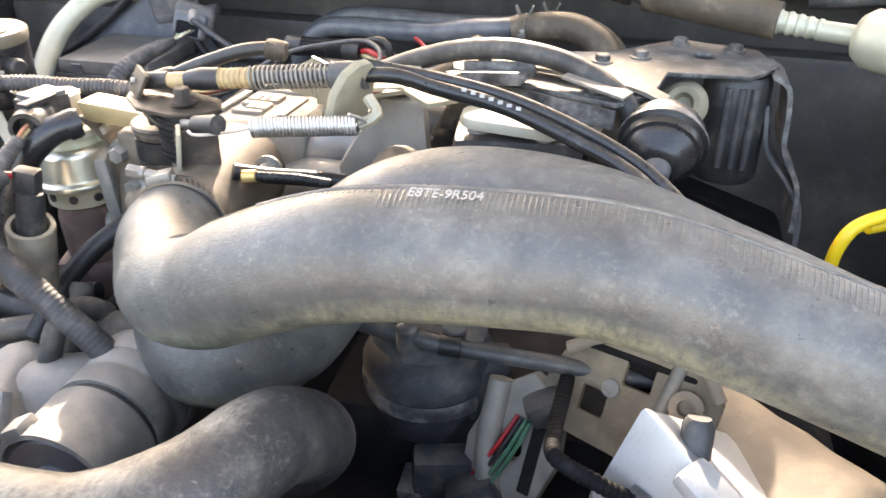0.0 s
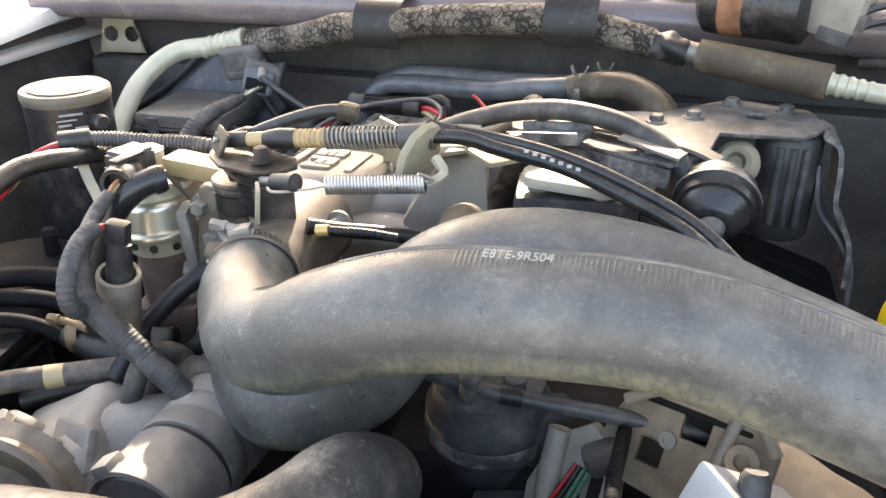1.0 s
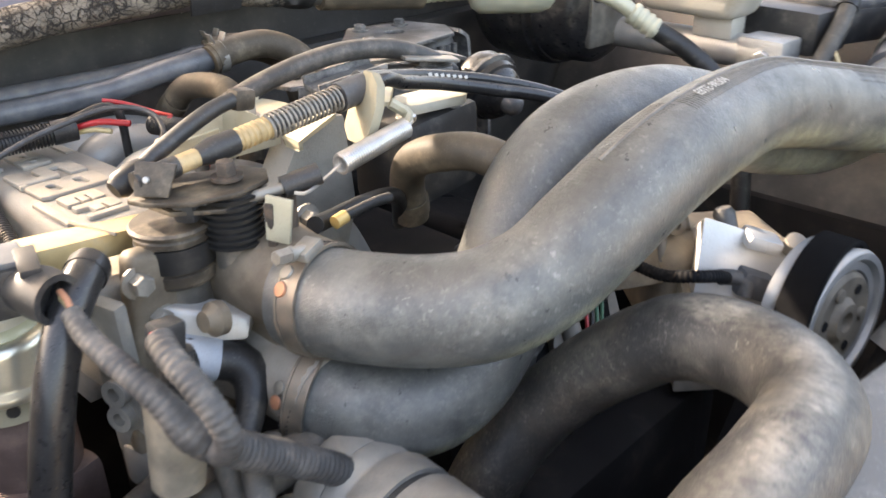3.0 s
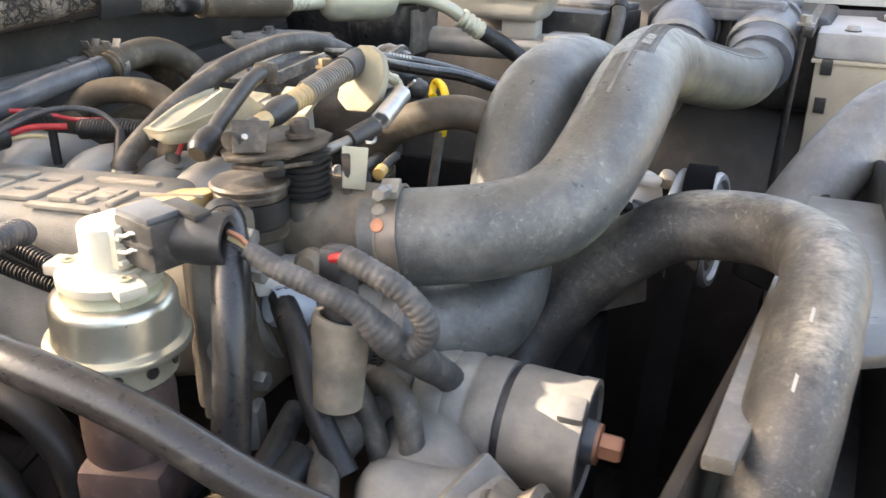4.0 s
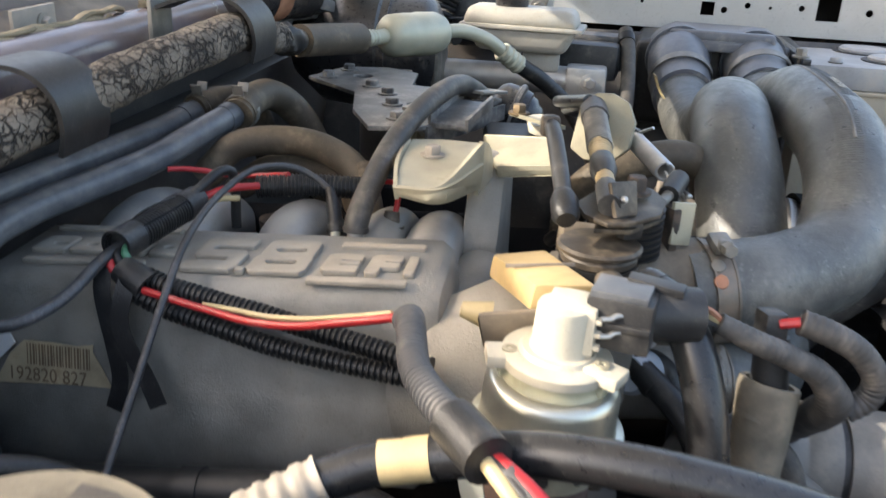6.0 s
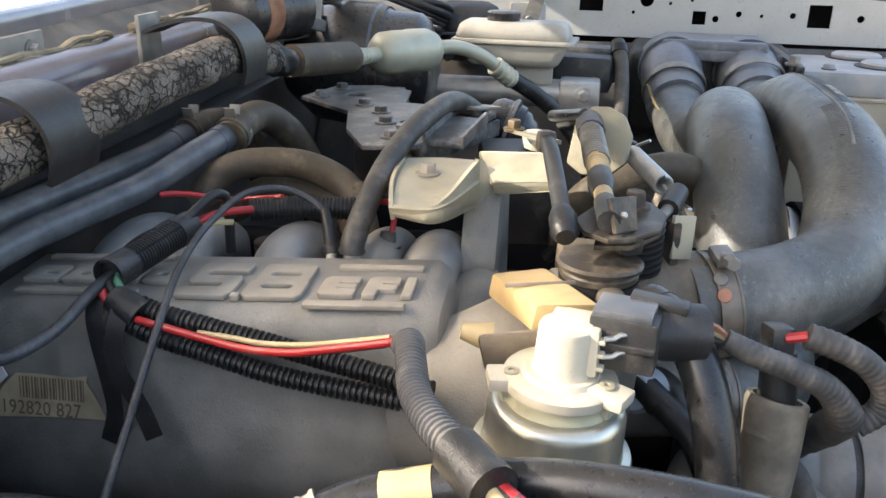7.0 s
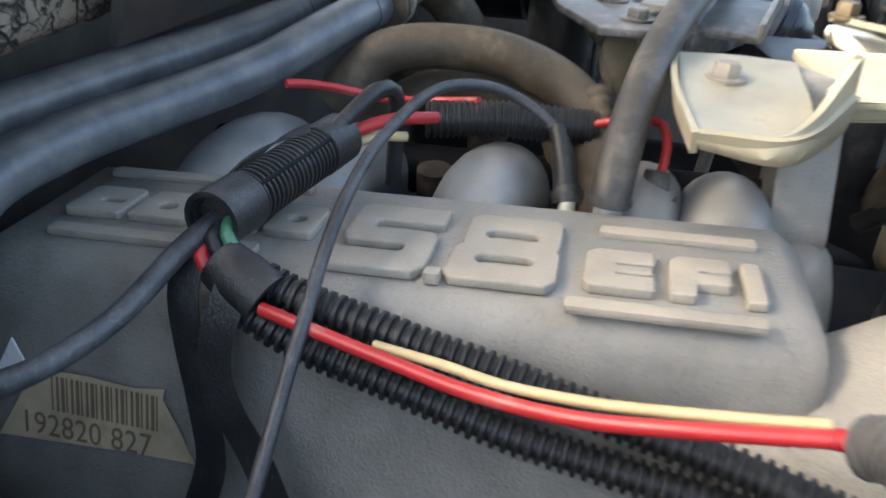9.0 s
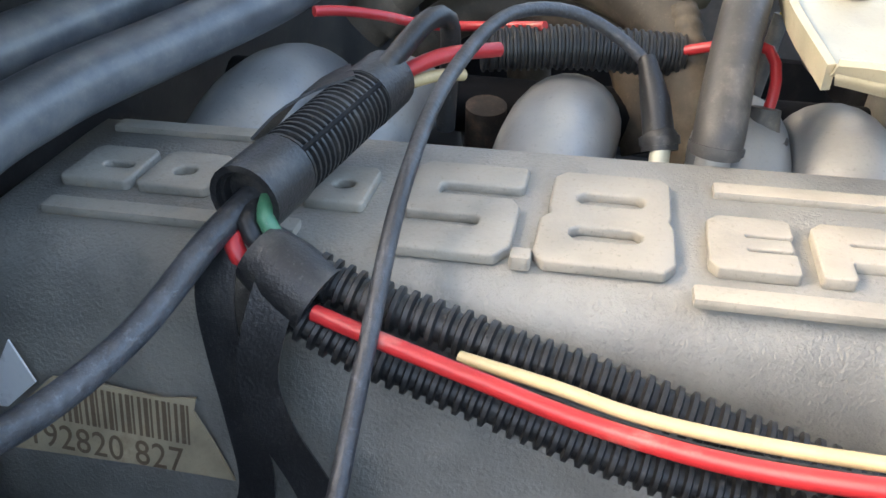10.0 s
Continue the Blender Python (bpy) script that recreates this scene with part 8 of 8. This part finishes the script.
part("case", batt(box((0.0, 0, 0.066), (0.235, 0.200, 0.180), (0, 0, 0), 0.006)), "battery_beige", ba)
batt_lid = part("lid", batt(box((0.0, 0, 0.172), (0.240, 0.206, 0.034), (0, 0, 0), 0.006)), "battery_top", ba, "grey dusty lid with round caps")
part("lid_step", batt(box((0.0, 0, 0.152), (0.243, 0.209, 0.006), (0, 0, 0), 0.002)), "battery_beige", ba)
for x, y, r in ((-0.045, -0.030, 0.036), (0.050, -0.010, 0.036), (-0.095, 0.062, 0.008)):
    part("cap", batt(lathe([(r, 0.187), (r * 1.02, 0.194), (r * 0.9, 0.197), (r * 0.55, 0.195), (0.0, 0.195)], (x, y, 0), (0, 0, 1), 30)), "battery_top", batt_lid)
    part("cap_recess", batt(ring_body(bmesh.new(), (x, y, 0.1895), (0, 0, 1), r * 1.02, r * 1.25, 0.002, 30)), "plastic_black", batt_lid)
part("hold_down", batt(box((-0.020, 0.112, 0.192), (0.27, 0.012, 0.014), (0, 0, 0), 0.003)), "paint_black", ba)
batt_rod = part("rod", batt(tube([(-0.135, 0.118, 0.205), (-0.140, 0.122, 0.10), (-0.145, 0.126, -0.02)], 0.0048, seg=10)), "paint_black", ba)
part("rod_nut", batt(bolt((-0.135, 0.118, 0.198), (0, 0, 1), 0.008, 0.010)), "steel_dull", batt_rod)
for z in (0.145, 0.095):
    part("side_notch", batt(box((-0.119, 0.085, z), (0.006, 0.014, 0.020), (0, 0, 0), 0.001)), "plastic_black", ba)
part("terminal", batt(lathe([(0.012, 0.188), (0.010, 0.205), (0, 0.206)], (-0.085, -0.075, 0), (0, 0, 1), 18)), "alu_dirty", ba)
tray_ = thing("battery_tray", (0.58, 0.06, 0.93), "black steel tray under the battery", "battery tray")
part("floor", box((0.60, 0.062, 0.936), (0.30, 0.25, 0.010), (0, 0, -4), 0.003), "paint_black", tray_)
part("rail", box((0.463, 0.07, 0.950), (0.008, 0.24, 0.030), (0, 0, -4), 0.003), "paint_black", tray_)

# ---- hood hinge, clip and wiring on the driver's side ----
hh = thing("hood_hinge", (0.70, 0.55, 1.18), "grey hood hinge arm with a flat coil spring", "hinge")
part("arm", strip([(0.702, 0.562, 1.190), (0.700, 0.552, 1.225), (0.700, 0.535, 1.296), (0.700, 0.520, 1.340), (0.700, 0.510, 1.40)], 0.024, 0.010, (0, 1, 0.25)), "alu_dirty", hh)
part("pivot_plate", box((0.715, 0.565, 1.190), (0.010, 0.060, 0.070), (0, 0, 0), 0.006), "paint_silver", hh)
for k, r in enumerate((0.0085, 0.0135, 0.0185, 0.0235)):
    part("spring_coil", ring_body(bmesh.new(), (0.692 - 0.0005 * k, 0.515, 1.347), (1, 0, 0), r - 0.0016, r + 0.0016, 0.010, 32), "steel_dull", hh)
part("spring_back", lathe([(0.025, 0), (0.025, 0.004), (0.006, 0.005), (0.0, 0.012)], (0.702, 0.515, 1.347), (-1, 0, 0), 32), "cast_tan", hh)
part("pivot", bolt((0.695, 0.560, 1.198), (-1, 0, 0), 0.009, 0.008), "steel_dull", hh)
fc = thing("edge_clip", (0.765, 0.368, 1.27), "black rubber bumper clip on the fender flange", "clip")
part("clip", box((0.758, 0.368, 1.272), (0.034, 0.022, 0.040), (0, -20, 0), 0.005), "plastic_black", fc)
part("lug", box((0.772, 0.368, 1.293), (0.020, 0.014, 0.012), (0, -20, 0), 0.003), "plastic_black", fc)
wh = thing("firewall_wiring", (0.45, 0.80, 1.22), "tangled black wiring with a red plug by the hood hinge", "wiring")
rnd = random.Random(5)
for k in range(9):
    z = 1.175 + 0.008 * k
    pts = [(0.16 + 0.02 * k, 0.88, z + 0.02), (0.30, 0.85 - 0.006 * k + rnd.uniform(-0.01, 0.01), z + 0.03 + rnd.uniform(-0.01, 0.012)), (0.42 + 0.01 * k, 0.80, z + rnd.uniform(0.0, 0.03)), (0.52, 0.74 - 0.006 * k, z - 0.006), (0.62, 0.68, z - 0.03)]
    part("lead", tube(pts, rnd.choice((0.004, 0.005, 0.007)), seg=10), rnd.choice(("plastic_black", "rubber", "rubber_dusty")), wh)
part("red_plug", box((0.60, 0.795, 1.283), (0.022, 0.018, 0.014), (0, 20, -30), 0.003), "red_wire", wh, "small red plug")
for k in range(4):
    part("plug", box((0.50 + 0.04 * k, 0.80 - 0.012 * k, 1.275 - 0.012 * k), (0.032, 0.026, 0.022), (10 * k, 25 - 14 * k, -30 + 20 * k), 0.004), "plastic_black", wh)
part("pale_boot", box((0.58, 0.80, 1.325), (0.050, 0.035, 0.030), (0, 10, -25), 0.010, 3), "pale_metal", wh, "pale plastic boot")
part("white_lead", tube([(0.62, 0.79, 1.325), (0.645, 0.775, 1.30), (0.65, 0.76, 1.27)], 0.0032, seg=8), "plastic_white", wh)
for k in range(3):
    part("rod", tube([(0.66, 0.775 - 0.008 * k, 1.262 - 0.004 * k), (0.69, 0.70, 1.255 - 0.006 * k), (0.70, 0.62, 1.250 - 0.008 * k)], 0.004, seg=8), ("zinc_yellow", "plastic_black", "rubber")[k], wh)
ug = thing("vacuum_reservoir", (0.60, 0.70, 1.18), "black rounded plastic vacuum reservoir by the fender", "reservoir")
part("body", box((0.62, 0.655, 1.185), (0.085, 0.10, 0.09), (0, 0, 12), 0.030, 4), "plastic_black", ug)
part("seam", box((0.62, 0.655, 1.185), (0.090, 0.105, 0.004), (0, 0, 12), 0.0015), "plastic_grey", ug)
bx = thing("relay_box", (0.53, 0.46, 1.14), "black plastic box with a sunlit pale corner", "relay box")
part("body", box((0.535, 0.475, 1.150), (0.11, 0.11, 0.040), (0, 4, -10), 0.006), "plastic_black", bx)
part("lid", box((0.535, 0.475, 1.174), (0.104, 0.104, 0.010), (0, 4, -10), 0.004), "plastic_grey", bx)
gh = thing("side_hose", (0.44, 0.42, 1.13), "grey rubber hose beside the intake hoses", "hose")
part("tube", tube([(0.36, 0.43, 1.08), (0.40, 0.425, 1.115), (0.46, 0.425, 1.165), (0.49, 0.43, 1.19)], 0.010, seg=14), "rubber_dusty", gh)
part("cuff", ring_body(bmesh.new(), (0.478, 0.428, 1.180), (0.55, 0.05, 0.5), 0.010, 0.0118, 0.012, 18), "rubber", gh)

# wiper pivot and arm on the cowl
wa = thing("windshield_wiper", (-0.20, 1.02, 1.29), "black-and-grey wiper arm lying on the sunlit cowl", "wiper")
part("pivot_cap", lathe([(0.020, 0), (0.018, 0.014), (0.010, 0.018), (0, 0.0185)], (-0.185, 0.985, 1.276), (0, -0.1, 1), 24), "plastic_white", wa)
part("arm", strip([(-0.185, 0.985, 1.294), (-0.23, 1.01, 1.302), (-0.32, 1.05, 1.308), (-0.50, 1.09, 1.312)], 0.020, 0.008, (0.3, 1, 0)), "paint_silver", wa)
part("blade", strip([(-0.26, 1.06, 1.305), (-0.45, 1.13, 1.316), (-0.62, 1.17, 1.322)], 0.010, 0.012, (0.2, 1, 0)), "plastic_black", wa)
for x, y in ((-0.33, 0.955), (-0.42, 0.99)):
    slot = thing("cowl_slot_cover", (x, y, 1.275), "small dark drain grommet in the cowl", "grommet", "cowl grommets")
    part("cap", lathe([(0.010, 0), (0.009, 0.004), (0, 0.005)], (x, y, 1.270), (0, -0.1, 1), 16), "plastic_black", slot)
for x, z in ((-0.215, 1.247), (0.113, 1.262)):
    tb_ = thing("channel_tab", (x, 0.885, z), "dusty steel tab with a screw on the cowl channel", "tab", "cowl channel tabs")
    part("plate", box((x, 0.8825, z + 0.002), (0.050, 0.003, 0.026), (0, -1.2, 0), 0.001), "alu_dirty", tb_)
    part("screw", bolt((x + 0.008, 0.881, z + 0.003), (0, -1, 0), 0.005, 0.005), "steel_dull", tb_)

# ---- passenger's side corner ----
hp = thing("hinge_bracket", (-0.726, 0.93, 1.10), "gold-plated hinge bracket with two dark holes", "bracket")
part("plate", plate([(-0.034, -0.038), (0.030, -0.038), (0.018, 0.0), (0.014, 0.075), (-0.022, 0.075), (-0.026, 0.0)], 0.004, facing((-0.728, 0.929, 1.176), (0.15, -1, 0.1)), 0.001, holes=((-0.016, -0.014, 0.010, 18), (0.013, -0.014, 0.010, 18))), "zinc_yellow", hp)
part("bolt", bolt((-0.730, 0.924, 1.205), (0.15, -1, 0.1), 0.006, 0.006), "zinc_yellow", hp)
structure("inner_fender_panel", box((-0.70, 0.950, 1.145), (0.34, 0.012, 0.15), (0, 0, 4), 0.005), "paint_lilac", "lilac-grey painted panel in the bay's corner", "panel")
structure("wall_fender_far", box((-0.800, 0.55, 1.10), (0.006, 0.80, 0.16), (0, 0, 0), 0.002), "paint_lilac", "lilac-grey passenger-side inner fender", "fender")
# sun on the lip is put into its colour: white beside silver and lilac
structure("fender_lip_far", box((-0.785, 0.70, 1.186), (0.045, 0.46, 0.020), (4, 0, 2), 0.006), "paint_white", "passenger-side fender lip, white paint standing for sun on it", "fender")
hx = thing("heater_duct", (-0.57, 0.88, 1.05), "grey sloped heater duct with a black lip on the firewall", "heater duct")
part("panel", wedge([(-0.690, 0.872, 1.070), (-0.470, 0.868, 1.075), (-0.545, 0.885, 1.160), (-0.590, 0.885, 1.150)], (0, 0.03, 0)), "plastic_slate", hx)
part("lip", tube([(-0.690, 0.868, 1.078), (-0.64, 0.872, 1.108), (-0.578, 0.880, 1.158)], 0.005, seg=10), "plastic_black", hx)
part("edge", tube([(-0.470, 0.864, 1.078), (-0.505, 0.872, 1.118), (-0.545, 0.882, 1.158)], 0.005, seg=10), "plastic_black", hx)
cm = thing("filler_cap", (-0.66, 0.76, 1.14), "small cream plastic cap behind the accumulator", "cap")
part("cap", lathe([(0.022, 0), (0.022, 0.020), (0.017, 0.024), (0.0, 0.025)], (-0.668, 0.765, 1.122), (0, 0, 1), 24), "chalk_plastic", cm)
part("neck", lathe([(0.017, -0.06), (0.017, 0.001)], (-0.668, 0.765, 1.122), (0, 0, 1), 18), "plastic_black", cm)

dv = thing("canister", (-0.60, 0.50, 0.85), "black plastic vapour canister below the accumulator", "canister")
part("body", lathe([(0.060, 0), (0.064, 0.01), (0.064, 0.15), (0.060, 0.16), (0.058, 0.165), (0.020, 0.168)], (-0.60, 0.545, 0.86), (0, 0, 1), 36), "black_deep", dv)
part("band", ring_body(bmesh.new(), (-0.60, 0.545, 0.96), (0, 0, 1), 0.064, 0.0665, 0.016, 36), "black_deep", dv)
for x, y in ((-0.62, 0.52), (-0.58, 0.57)):
    part("nipple", lathe([(0.008, 0), (0.007, 0.02), (0.009, 0.022), (0.006, 0.028)], (x, y, 1.026), (0, 0, 1), 14), "black_deep", dv)
gb = thing("junction_box", (-0.52, 0.40, 0.90), "black plastic box in the bay's dark corner", "box")
part("body", box((-0.56, 0.41, 0.95), (0.13, 0.10, 0.14), (0, 0, 8), 0.010), "black_deep", gb)
gb_lid = part("lid", box((-0.56, 0.41, 1.025), (0.138, 0.108, 0.014), (0, 0, 8), 0.005), "black_deep", gb)
part("seam", box((-0.56, 0.41, 1.012), (0.141, 0.111, 0.004), (0, 0, 8), 0.001), "black_deep", gb)
for k, (x, y) in enumerate(((-0.60, 0.39), (-0.56, 0.42), (-0.52, 0.40))):
    part("screw", bolt((x, y, 1.032), (0, 0, 1), 0.005, 0.004), "iron", gb_lid)
for k in range(3):
    th = thing("corner_hose", (-0.50, 0.45 + 0.03 * k, 1.0), "thin black hose in the dark corner", "hose", "hoses in the corner")
    part("tube", tube([(-0.62, 0.36 + 0.05 * k, 1.040 - 0.01 * k), (-0.55, 0.40 + 0.04 * k, 1.050), (-0.49, 0.44 + 0.035 * k, 1.036), (-0.44, 0.45 + 0.03 * k, 1.00)], 0.006 + 0.0015 * k, seg=12), "black_deep", th)
